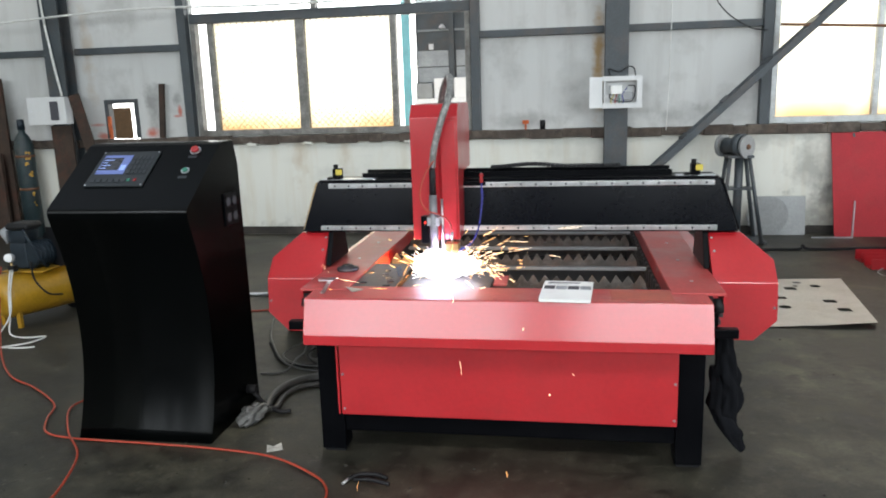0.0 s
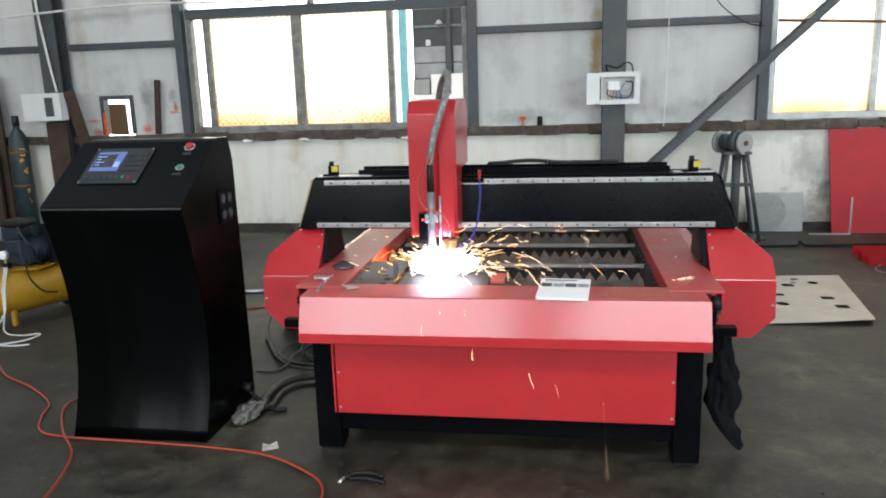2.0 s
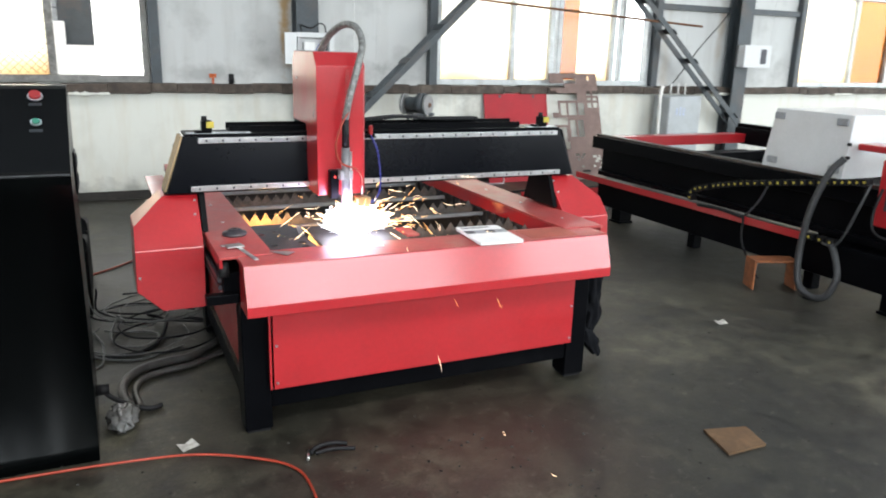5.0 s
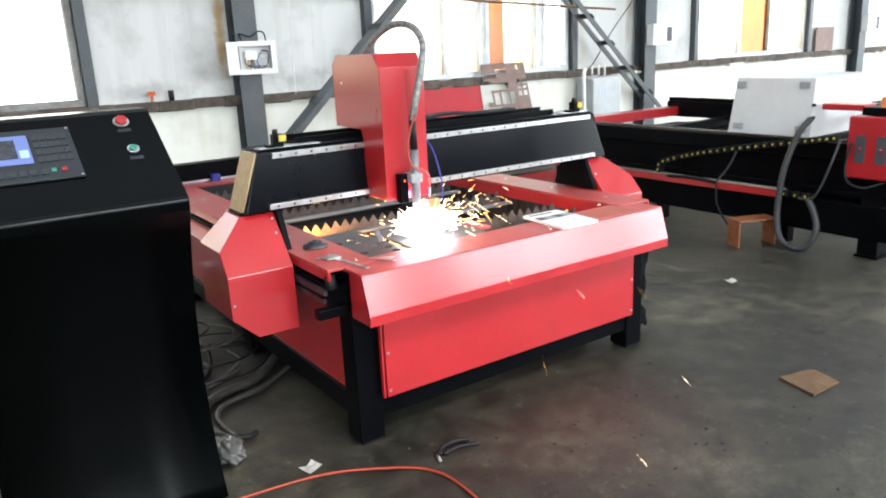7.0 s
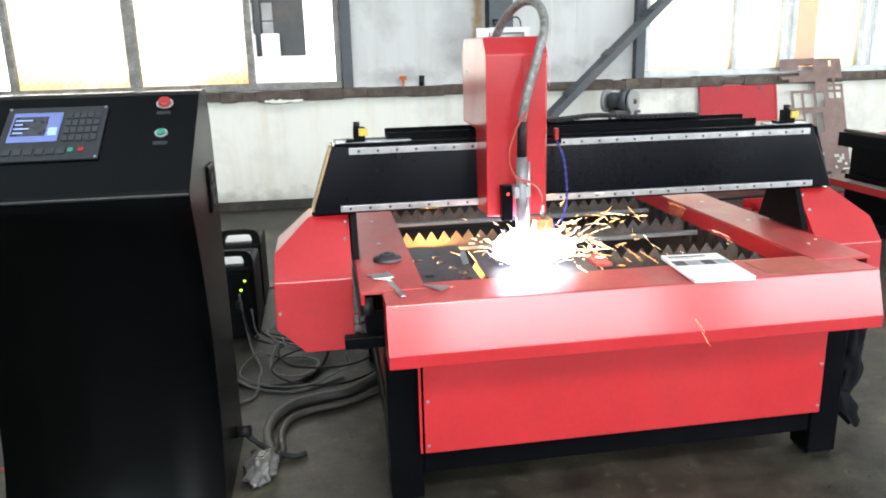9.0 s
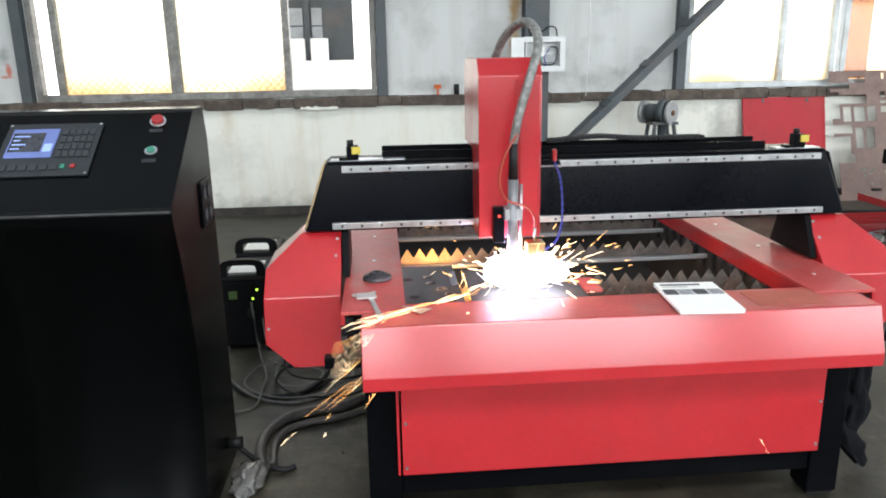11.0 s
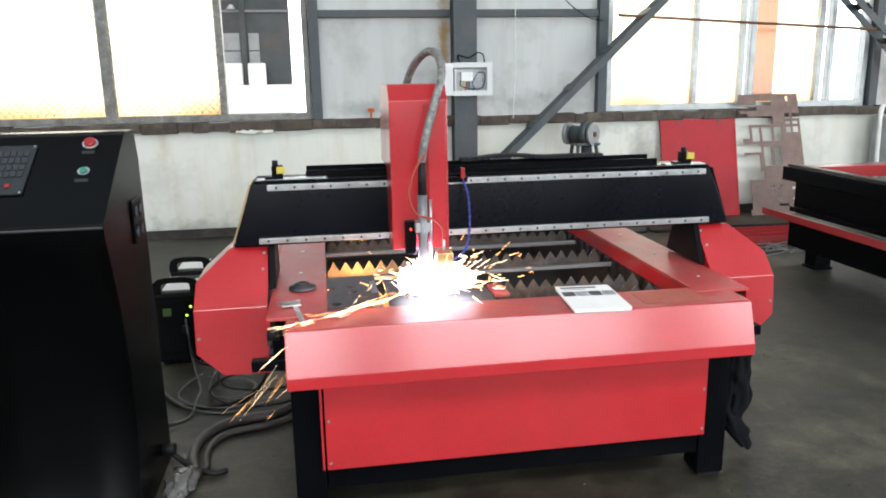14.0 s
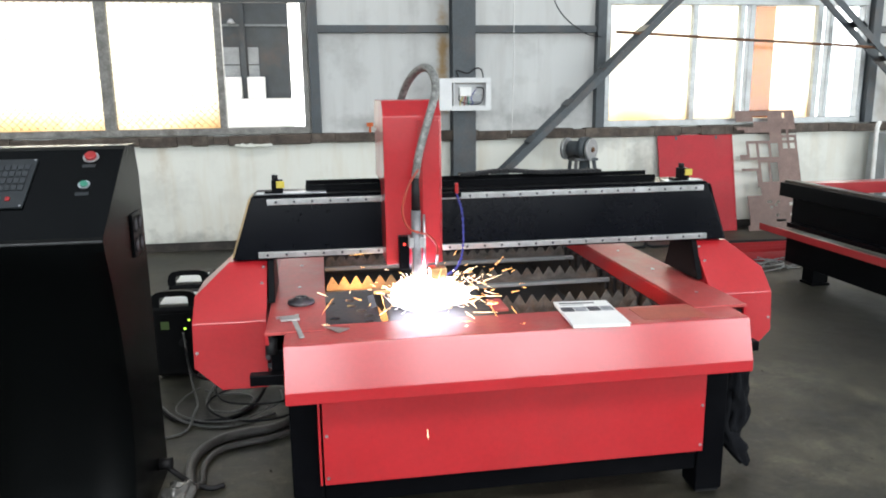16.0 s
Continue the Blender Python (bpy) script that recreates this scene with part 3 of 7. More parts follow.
def window(i, x0, x1, cuts, panes, upper):
    """Frame, mullions and panes. cuts: mullion centres; panes: material or None (open) between them."""
    w = thing(f"window_{i}", ((x0 + x1) / 2, WY, SILL_Z), "grey aluminium workshop window with yellowed panes", "window", kind="structure")
    f = 0.06
    fr = WIN_DARK if i == 1 else WIN_FRAME
    part("window_sill", bx(x0, x1, WY - 0.03, WY + 0.09, SILL_Z - 0.01, SILL_Z + f, bev=0.005), fr, w)
    part("window_frame", bx(x0, x1, WY - 0.03, WY + 0.09, HEAD_Z, HEAD_Z + 0.11, bev=0.005), GREY_STEEL if i == 1 else fr, w)
    part("window_frame", bx(x0, x0 + f, WY - 0.028, WY + 0.088, SILL_Z + f, HEAD_Z, bev=0.005), fr, w)
    part("window_frame", bx(x1 - f, x1, WY - 0.028, WY + 0.088, SILL_Z + f, HEAD_Z, bev=0.005), fr, w)
    part("window_frame", bx(x0, x1, WY - 0.03, WY + 0.09, TOP_Z - 0.06, TOP_Z, bev=0.005), fr, w)
    for c, cw in cuts:
        part("mullion", bx(c - cw / 2, c + cw / 2, WY - 0.022, WY + 0.08, SILL_Z + f, HEAD_Z, bev=0.005), fr, w)
    for c in upper:
        part("mullion", bx(c - 0.03, c + 0.03, WY - 0.02, WY + 0.08, HEAD_Z + 0.11, TOP_Z - 0.06), fr, w)
    ob = part("pane", bx(x0 + f, x1 - f, WY + 0.04, WY + 0.044, HEAD_Z + 0.11, TOP_Z - 0.06), CLEAR, w)
    ob.visible_shadow = False
    edges = [x0 + f] + [v for c, cw in cuts for v in (c - cw / 2, c + cw / 2)] + [x1 - f]
    for a, b, mat in zip(edges[::2], edges[1::2], panes):
        if mat:
            ob = part("pane", bx(a, b, WY + 0.03, WY + 0.034, SILL_Z + f, HEAD_Z), mat, w)
            ob.visible_shadow = False
    return w


w1 = window(1, *WINDOWS[0], [(-3.78, 0.07), (-2.68, 0.11), (-1.58, 0.07)], [None, FILM, FILM, None], (-2.5, -1.4))
w2 = window(2, *WINDOWS[1], [(3.54, 0.06), (4.1, 0.06), (4.22, 0.06), (5.05, 0.07), (5.2, 0.05)], [FILM, FILM, CLEAR, FILM, CLEAR, CLEAR], (3.6, 4.7))
amber = part("pane", bx(4.255, 4.52, WY + 0.02, WY + 0.024, 1.265, 2.495), AMBER, w2, "amber filmed pane before another")
amber.visible_shadow = False
w3 = window(3, *WINDOWS[2], [(9.65, 0.07), (10.5, 0.07)], [FILM, AMBER, FILM], (9.5, 10.5))


def window_mesh(x0, x1):
    bm = bmesh.new()
    z0, z1, step = 1.27, 2.5, 0.075
    h = z1 - z0
    k = x0 - h
    while k < x1:
        for up in (0, 1):
            a, b = max(k, x0), min(k + h, x1)
            if b > a:
                za, zb = z0 + (a - k), z0 + (b - k)
                if up:
                    za, zb = z1 - (a - k), z1 - (b - k)
                cyl(bm, (a, WY + 0.022 + 0.003 * up, za), (b, WY + 0.022 + 0.003 * up, zb), 0.002, n=4)
        k += step
    part("wire_mesh", bm, RUST, w1, "rusty diamond wire mesh against the panes", kind="stuff")


window_mesh(-3.74, -1.62)


def outdoors():
    m = glow("bright_daylight_haze", (1.0, 0.99, 0.96), 4.6)
    solid("backdrop", bx(-60, 70, 30, 30.2, -2, 30), m, "bright overcast distance outside the windows", "backdrop", kind="structure")
    solid("ground", bx(-60, 70, WY + 0.45, 30, -0.25, -0.06), PALE_SHEET, "pale sunlit yard outside", "ground", kind="structure")
    white = surf("sunlit_white_render", (0.85, 0.85, 0.84), 0.7, var=0.04, scale=3)
    pale = surf("pale_blockwork", (0.3, 0.32, 0.33), 0.8, var=0.2, scale=3)
    rail = surf("pale_rail", (0.2, 0.22, 0.23), 0.5)
    shed = thing("shed", (-1.95, 16.2, -0.06), "dark grey open shed across the yard", "shed")
    part("wall", bx(-2.83, -1.15, 16.0, 16.3, -0.06, 5.0), GREY_STEEL, shed)
    part("post", bx(-3.12, -2.95, 15.9, 16.0, -0.06, 5.0), surf("cyan_paint", (0.2, 0.5, 0.55), 0.5), shed, "pale cyan door post")
    part("post", bx(-2.09, -1.99, 15.85, 15.95, 1.5, 5.0), GREY_STEEL, shed)
    for z in (2.9, 3.5):
        part("rail", bx(-2.83, -1.15, 15.96, 15.999, z, z + 0.04), rail, shed)
    for a, b, z0, z1 in ((-2.8, -2.12, 2.17, 2.5), (-1.96, -1.75, 2.17, 2.5), (-2.8, -2.12, 1.84, 2.15), (-1.96, -1.75, 1.84, 2.15)):
        part("block_wall", bx(a, b, 15.96, 15.999, z0, z1, bev=0.01), pale, shed, "pale grey block wall")
    part("lamp_shade", bcyl((-2.24, 15.9, 2.95), (-2.24, 15.9, 3.03), 0.09, 0.03, n=14), WHITE_BOX, shed, "white lamp shade")
    part("sign", bx(-2.54, -2.44, 15.93, 15.955, 2.52, 2.64), WHITE_BOX, shed, "small white sign")
    part("apron", bx(-2.85, -1.1, 15.6, 15.95, -0.06, 1.5), white, shed, "white low wall before the shed")
    solid("crate", bx(-2.8, -2.44, 15.65, 15.93, 1.5, 1.82, bev=0.02), GREY_SHEET, "grey crate on a low wall outdoors", "crate", base=(-2.6, 15.8, 1.5))
    for x, w in ((-2.41, 0.32), (-1.98, 0.34)):
        u = thing("outdoor_unit", (x + w / 2, 15.8, 1.5), "white boxed outdoor unit on a low wall", "box")
        part("casing", bx(x, x + w, 15.66, 15.84, 1.5, 1.92, bev=0.02), white, u)
        part("grille", bcyl((x + w / 2, 15.659, 1.7), (x + w / 2, 15.65, 1.7), 0.11, n=18), white, u)


outdoors()


def brace(p, q, label):
    """Two angle bars with battens between them, in the plane of the wall."""
    p, q = Vector(p), Vector(q)
    d = (q - p).normalized()
    b = thing("brace", p, label, "brace", kind="structure")
    length = (q - p).length
    turn = d.to_track_quat("X", "Z").to_matrix().to_4x4()
    for s in (-0.1, 0.1):
        bm = bmesh.new()
        box(bm, 0, length, -0.008, 0.008, -0.036, 0.036, bev=0.003, m=Matrix.Translation(p + Vector((0, s, 0))) @ turn)
        part("bar", bm, GREY_STEEL, b)
    k = 0.35
    while k < length:
        bm = bmesh.new()
        box(bm, -0.045, 0.045, -0.13, 0.13, 0.0365, 0.044, bev=0.002, m=Matrix.Translation(p + d * k) @ turn)
        part("batten", bm, GREY_STEEL, b)
        k += 0.55
    return b


brace((0.95, 7.93, 0.45), (4.6, 7.93, 3.87), "dark grey double angle brace rising from the column")
brace((7.18, 7.93, 0.55), (3.92, 7.93, 3.43), "dark grey double angle brace falling to the column")
solid("tie_rod", btube([(2.47, 7.86, 2.185), (3.8, 7.86, 2.11), (5.2, 7.86, 2.036), (6.2, 7.86, 1.985)], 0.015, n=6), RUST, "thin rusty tie rod across the window", "rod", kind="structure")


# ---- plasma cutting machine ----
CX = 0.087
mach = thing("plasma_cutting_machine", (CX, 3.9, 0), "red and black plasma cutting table with a black gantry", "machine")


def mir(x):
    return 2 * CX - x


def cutting_table():
    L, R, F, B, Z = -0.766, 0.937, 2.655, 5.35, 0.77
    part("front_skirt", bprism([(F, Z), (F - 0.047, 0.617), (F - 0.047, 0.575), (F - 0.035, 0.575), (F - 0.035, 0.61), (F + 0.012, Z - 0.012),
                               (F + 0.2, Z - 0.012), (F + 0.2, Z)], "x", L, R, bev=0.0025), RED, mach)
    # dull overlay: dust and sheen in its colour, no mirror of the arc
    part("front_top", bx(L + 0.003, R - 0.003, F + 0.004, F + 0.2, Z + 0.0005, Z + 0.0025), RED_DUST_SHEEN, mach, "dusty red top of the front skirt, sheen in its colour")
    part("skirt_end", bprism([(F + 0.004, Z - 0.012), (F - 0.04, 0.617), (F - 0.04, 0.578), (F + 0.1, 0.578), (F + 0.1, Z - 0.012)], "x", L, L + 0.004), RED, mach)
    part("skirt_end", bprism([(F + 0.004, Z - 0.012), (F - 0.04, 0.617), (F - 0.04, 0.578), (F + 0.1, 0.578), (F + 0.1, Z - 0.012)], "x", R - 0.004, R), RED, mach)
    fp = part("front_panel", bx(-0.648, 0.822, 2.725, 2.74, 0.207, 0.6, bev=0.002), RED, mach)
    for x in (-0.635, 0.81):
        for z in (0.235, 0.4, 0.56):
            part("screw", bcyl((x, 2.7255, z), (x, 2.7215, z), 0.006, n=8), STEEL, fp)
    part("panel_edge", bx(-0.664, -0.656, 2.727, 2.745, 0.207, 0.6), RED, mach)
    # rims, with the front notches
    for s in (0, 1):
        a, b = (-0.835, -0.62) if not s else (mir(-0.62), mir(-0.835) + 0.005)
        part("side_rim", bx(a, b, 2.80, B, Z - 0.006, Z + 0.006, bev=0.002), RED_DUST_SHEEN, mach, "dusty red side rim plate, sheen in its colour")
        o = a if not s else b
        part("rim_lip", bx(min(o, o + (0.012 if not s else -0.012)), max(o, o + (0.012 if not s else -0.012)), 2.80, B, Z - 0.04, Z - 0.0065), RED, mach)
        i = b if not s else a
        part("bed_wall", bx(min(i, i + (-0.01 if not s else 0.01)), max(i, i + (-0.01 if not s else 0.01)), 2.87, 5.2, 0.7, Z - 0.0065), RED, mach)
        # added liner that turns the bed wall dark below its red top
        part("bed_liner", bx(min(i, i + (-0.01 if not s else 0.01)), max(i, i + (-0.01 if not s else 0.01)), 2.87, 5.2, 0.4, 0.6998), PLATE_DARK, mach, "dark liner on the lower bed wall")
        for k in range(6):
            y = 3.0 + 0.42 * k
            part("bolt", bcyl(((a + b) / 2, y, Z + 0.006), ((a + b) / 2, y, Z + 0.009), 0.008, n=8), STEEL, mach)
        # comb that carries the slats
        for k in range(24 if s else 0):
            y = 2.93 + 0.095 * k
            x = i + (0.004 if not s else -0.004)
            part("slat_holder", bx(min(x, x + (0.014 if not s else -0.014)), max(x, x + (0.014 if not s else -0.014)), y - 0.012, y + 0.03, 0.62, 0.7), PLATE_DARK, mach)
    part("front_rim", bx(-0.62, mir(-0.62), 2.856, 2.875, 0.55, Z - 0.001), RED_DUST_SHEEN, mach)
    part("back_rim", bx(-0.62, mir(-0.62), 5.2, B, Z - 0.006, Z + 0.004, bev=0.002), RED_DUST_SHEEN, mach)
    part("bed_wall", bx(-0.62, mir(-0.62), 5.2, 5.21, 0.4, Z - 0.007), PLATE_DARK, mach)
    part("bed_tray", bx(-0.63, mir(-0.63), 2.86, 5.21, 0.39, 0.4), PLATE_DARK, mach, "dark dirty slag tray")
    for y in (3.645, 4.165, 4.665):
        part("support_bar", bx(-0.62, mir(-0.62), y, y + 0.03, 0.665, 0.682, bev=0.003), GREY_SHEET, mach, "grey support bar under the slats")
    # frame
    for y in (2.765, 4.0, 5.2):
        for a in (L, R - 0.115):
            lg = part("leg", bx(a, a + 0.115, y, y + 0.115, 0.012, 0.6, bev=0.006), BLACK, mach)
            part("foot", bx(a + 0.01, a + 0.105, y + 0.01, y + 0.105, 0.0, 0.0118), RUBBER, lg)
    part("crossbeam", bx(L + 0.115, R - 0.115, 2.775, 2.87, 0.105, 0.205, bev=0.004), BLACK, mach)
    part("crossbeam", bx(L + 0.115, R - 0.115, 5.21, 5.3, 0.105, 0.205, bev=0.004), BLACK, mach)
    for a in (L + 0.012, R - 0.103):
        for y0, y1 in ((2.88, 4.0), (4.115, 5.2)):
            part("side_beam", bx(a, a + 0.09, y0, y1, 0.105, 0.205, bev=0.004), BLACK, mach)
    part("side_panel", bx(L + 0.03, L + 0.038, 2.88, 5.25, 0.206, 0.6), RED, mach)
    part("side_panel", bx(R - 0.038, R - 0.03, 2.88, 5.25, 0.206, 0.6), RED, mach)
    part("back_panel", bx(-0.65, 0.82, 5.3, 5.312, 0.206, 0.62), RED, mach)
    # travel rails along both sides
    for s in (-1, 1):
        e = L if s < 0 else R
        part("rail_beam", bx(min(e + s * 0.055, e - s * 0.03), max(e + s * 0.055, e - s * 0.03), 2.83, B, 0.61, 0.70, bev=0.003), BLACK, mach)
        part("guide_rail", bx(min(e + s * 0.058, e + s * 0.075), max(e + s * 0.058, e + s * 0.075), 2.84, B, 0.66, 0.685, bev=0.002), PLATE, mach)
        part("rack", bx(min(e + s * 0.056, e + s * 0.07), max(e + s * 0.056, e + s * 0.07), 2.86, B, 0.622, 0.642), PLATE, mach)
        part("stop_block", bx(min(e, e + s * 0.13), max(e, e + s * 0.13), 2.78, 2.825, 0.585, 0.625, bev=0.004), BLACK, mach)
        part("stop_pin", bcyl((e + s * 0.05, 2.81, 0.69), (e + s * 0.05, 2.83, 0.745), 0.022, n=14), RUBBER, mach)
        # chain trough outside the rear half
        part("chain_trough", bx(min(e + s * 0.08, e + s * 0.2), max(e + s * 0.08, e + s * 0.2), 3.75, B, 0.69, 0.70, bev=0.002), RED, mach)
    part("tie_plate", bx(-0.62, 0.79, 5.36, 5.39, 0.55, 0.75), BLACK, mach)
    part("rear_beam", bx(-0.76, 0.93, 5.361, 5.46, 0.752, 0.905, bev=0.004), BLACK, mach)
    part("rear_strip", bx(-0.75, 0.92, 5.352, 5.3595, 0.776, 0.79), ALU, mach, "bright bare strip along the rear beam")
    part("connector", bx(-0.47, -0.41, 5.30, 5.351, 0.7745, 0.822, bev=0.006), BLUE_PLASTIC, mach, "blue connector at the rear")


cutting_table()


def slat(y, x0=-0.612, x1=0.786, pitch=0.056, base=0.655, top=0.752):
    pts = [(x0, base)]
    n = int((x1 - x0) / pitch)
    rng = random.Random(int(y * 1000))
    for k in range(n):
        a = x0 + k * pitch
        pts += [(a, top - 0.042 + rng.uniform(-0.003, 0.003)), (a + pitch / 2, top + rng.uniform(-0.006, 0.002))]
    pts += [(x0 + n * pitch, top - 0.042), (x0 + n * pitch, base)]
    bm = bmesh.new()
    lo, hi = [bm.verts.new((x, y, z)) for x, z in pts], [bm.verts.new((x, y + 0.005, z)) for x, z in pts]
    bot_l = [bm.verts.new((x, y, base)) for x, z in pts[1:-1]]
    bot_h = [bm.verts.new((x, y + 0.005, base)) for x, z in pts[1:-1]]
    bl, bh = [lo[0], *bot_l, lo[-1]], [hi[0], *bot_h, hi[-1]]
    for i in range(len(pts) - 1):
        if 0 < i < len(pts) - 2:
            bm.faces.new((bl[i], bl[i + 1], lo[i + 1], lo[i]))
            bm.faces.new((hi[i], hi[i + 1], bh[i + 1], bh[i]))
            bm.faces.new((lo[i], lo[i + 1], hi[i + 1], hi[i]))
            bm.faces.new((bl[i + 1], bl[i], bh[i], bh[i + 1]))
    part("slat", bm, SLAT, mach, "burnt toothed steel support slat")


for y in (3.03, 3.2, 3.68, 4.2, 4.7, 5.05):
    slat(y)


gan = thing("cutting_gantry", (CX, 3.4, 0.405), "black gantry with red end covers and red cutting head", "gantry")


def gantry():
    b0, b1, t0, t1 = -0.976, mir(-0.98), -0.895, mir(-0.895)
    g = part("gantry_beam", bmesh.new(), BLACK_GLOSS, gan, "black trapezoid gantry beam")
    bm = bmesh.new()
    f = [(b0, 3.305, 0.948), (b1, 3.305, 0.948), (t1, 3.335, 1.2), (t0, 3.335, 1.2)]
    k = [(b0, 3.5, 0.948), (b1, 3.5, 0.948), (t1, 3.5, 1.2), (t0, 3.5, 1.2)]
    va, vb = [bm.verts.new(p) for p in f], [bm.verts.new(p) for p in k]
    bm.faces.new(va), bm.faces.new(vb[::-1])
    for i in range(4):
        bm.faces.new((va[i], vb[i], vb[(i + 1) % 4], va[(i + 1) % 4]))
    bmesh.ops.recalc_face_normals(bm, faces=bm.faces[:])
    bmesh.ops.bevel(bm, geom=bm.edges[:], offset=0.005, segments=2, affect="EDGES", profile=0.5)
    bmesh.ops.translate(bm, verts=bm.verts[:], vec=-origin(g))
    bm.to_mesh(g.data)
    bm.free()
    # end plates in bare tan metal
    for s, o, t in ((-1, b0, t0), (1, b1, t1)):
        part("end_plate", bprism([(o + s * 0.001, 0.955), (o + s * 0.009, 0.955), (t + s * 0.009, 1.195), (t + s * 0.001, 1.195)], "y", 3.33, 3.49), TAN if s < 0 else BLACK, gan, "tan end plate" if s < 0 else "")
    # rails with bolts
    for z, y, a, b in ((1.167, 3.324, t0 + 0.062, t1 - 0.03), (0.957, 3.298, b0 + 0.1, b1 - 0.1)):
        r = part("linear_rail", bx(a, b, y - 0.01, y + 0.012, z, z + 0.024, bev=0.002), STEEL, gan)
        n = 26
        for i in range(n):
            x = a + (b - a) * (i + 0.5) / n
            part("rail_bolt", bcyl((x, y - 0.0102, z + 0.012), (x, y - 0.0115, z + 0.012), 0.0055, n=8), INK, r)
    part("top_plate", bx(t0 + 0.01, t1 - 0.01, 3.33, 3.51, 1.2005, 1.207, bev=0.002), BLACK, gan)
    part("top_plate_edge", bx(t0 + 0.02, t0 + 0.3, 3.345, 3.4, 1.2075, 1.211), ALU, gan, "bright bare strip on the gantry")
    part("top_plate_edge", bx(t1 - 0.2, t1 - 0.02, 3.345, 3.4, 1.2075, 1.211), ALU, gan, "bright bare strip on the gantry")
    part("cable_tray", bprism([(3.42, 1.2075), (3.53, 1.2075), (3.53, 1.24), (3.525, 1.24), (3.525, 1.213), (3.425, 1.213), (3.425, 1.232), (3.42, 1.232)], "x", -0.68, 0.86), BLACK, gan)
    # limit switches
    for x in (-0.79, 0.955):
        sw = part("limit_switch", bx(x - 0.022, x + 0.022, 3.33, 3.375, 1.2115, 1.265, bev=0.003), BLACK, gan)
        part("switch_label", bx(x - 0.002, x + 0.03, 3.322, 3.3295, 1.235, 1.262), YELLOW_TAG, sw, "yellow label")
        part("plunger", bcyl((x - 0.008, 3.35, 1.265), (x - 0.008, 3.35, 1.285), 0.012, n=10), RUBBER, sw)
        part("bracket", bx(x - 0.05, x - 0.0225, 3.33, 3.38, 1.2115, 1.222), BLACK, sw)
    # drag chain lying on the beam
    ch = part("drag_chain", bx(0.0, 0.01, 3.475, 3.48, 1.2415, 1.2445), RUBBER, gan)
    for i in range(30):
        u = i / 29
        z = 1.2415 + 0.012 * math.sin(min(1, u * 1.6) * math.pi) ** 2
        part("chain_link", bx(-0.02 + 0.62 * u, 0.0005 + 0.62 * u, 3.45, 3.51, z, z + 0.016, bev=0.003), RUBBER, ch)
    # carriage brackets and red end covers
    for s in (-1, 1):
        def X(v):
            return v if s < 0 else mir(v)
        part("carriage_plate", bx(min(X(-0.985), X(-0.848)), max(X(-0.985), X(-0.848)), 3.37, 3.5, 0.9375, 0.949), BLACK, gan)
        part("gusset", bprism([(3.31, 0.947), (3.5, 0.947), (3.56, 0.785), (3.235, 0.785)], "x", min(X(-0.844), X(-0.818)), max(X(-0.844), X(-0.818)), bev=0.003), BLACK, gan)

        def Y(z):      # the upper half of the cover leans back from the fold
            return 3.165 + (z - 0.735) * 0.87 if z > 0.735 else 3.15 + (z - 0.465) * 0.055
        out = [(-0.846, 0.937), (-0.998, 0.937), (-1.128, 0.825), (-1.132, 0.735), (-1.135, 0.56), (-1.034, 0.465), (-0.855, 0.465), (-0.85, 0.735)]
        bm = bmesh.new()
        fr, bk = [bm.verts.new((X(x), Y(z), z)) for x, z in out], [bm.verts.new((X(x), 3.505, z)) for x, z in out]
        bm.faces.new([fr[i] for i in (0, 1, 2, 3, 7)]), bm.faces.new([fr[i] for i in (3, 4, 5, 6, 7)]), bm.faces.new(bk[::-1])
        for i in range(8):
            bm.faces.new((fr[i], bk[i], bk[(i + 1) % 8], fr[(i + 1) % 8]))
        bmesh.ops.recalc_face_normals(bm, faces=bm.faces[:])
        bmesh.ops.bevel(bm, geom=bm.edges[:], offset=0.003, segments=2, affect="EDGES", profile=0.5)
        c = part("end_cover", bm, RED, gan, "red folded sheet end cover")
        for px, pz in ((-0.862, 0.915), (-0.868, 0.86), (-1.12, 0.62)):
            part("screw", bcyl((X(px), Y(pz) + 0.002, pz), (X(px), Y(pz) - 0.004, pz), 0.006, n=8), STEEL, c)


gantry()

# cutting head: rides on the gantry, keyed in motions()
HX, HY = -0.239, 3.035
head = part("cutting_head", bmesh.new(), RED, gan, "tall red cutting head cover")


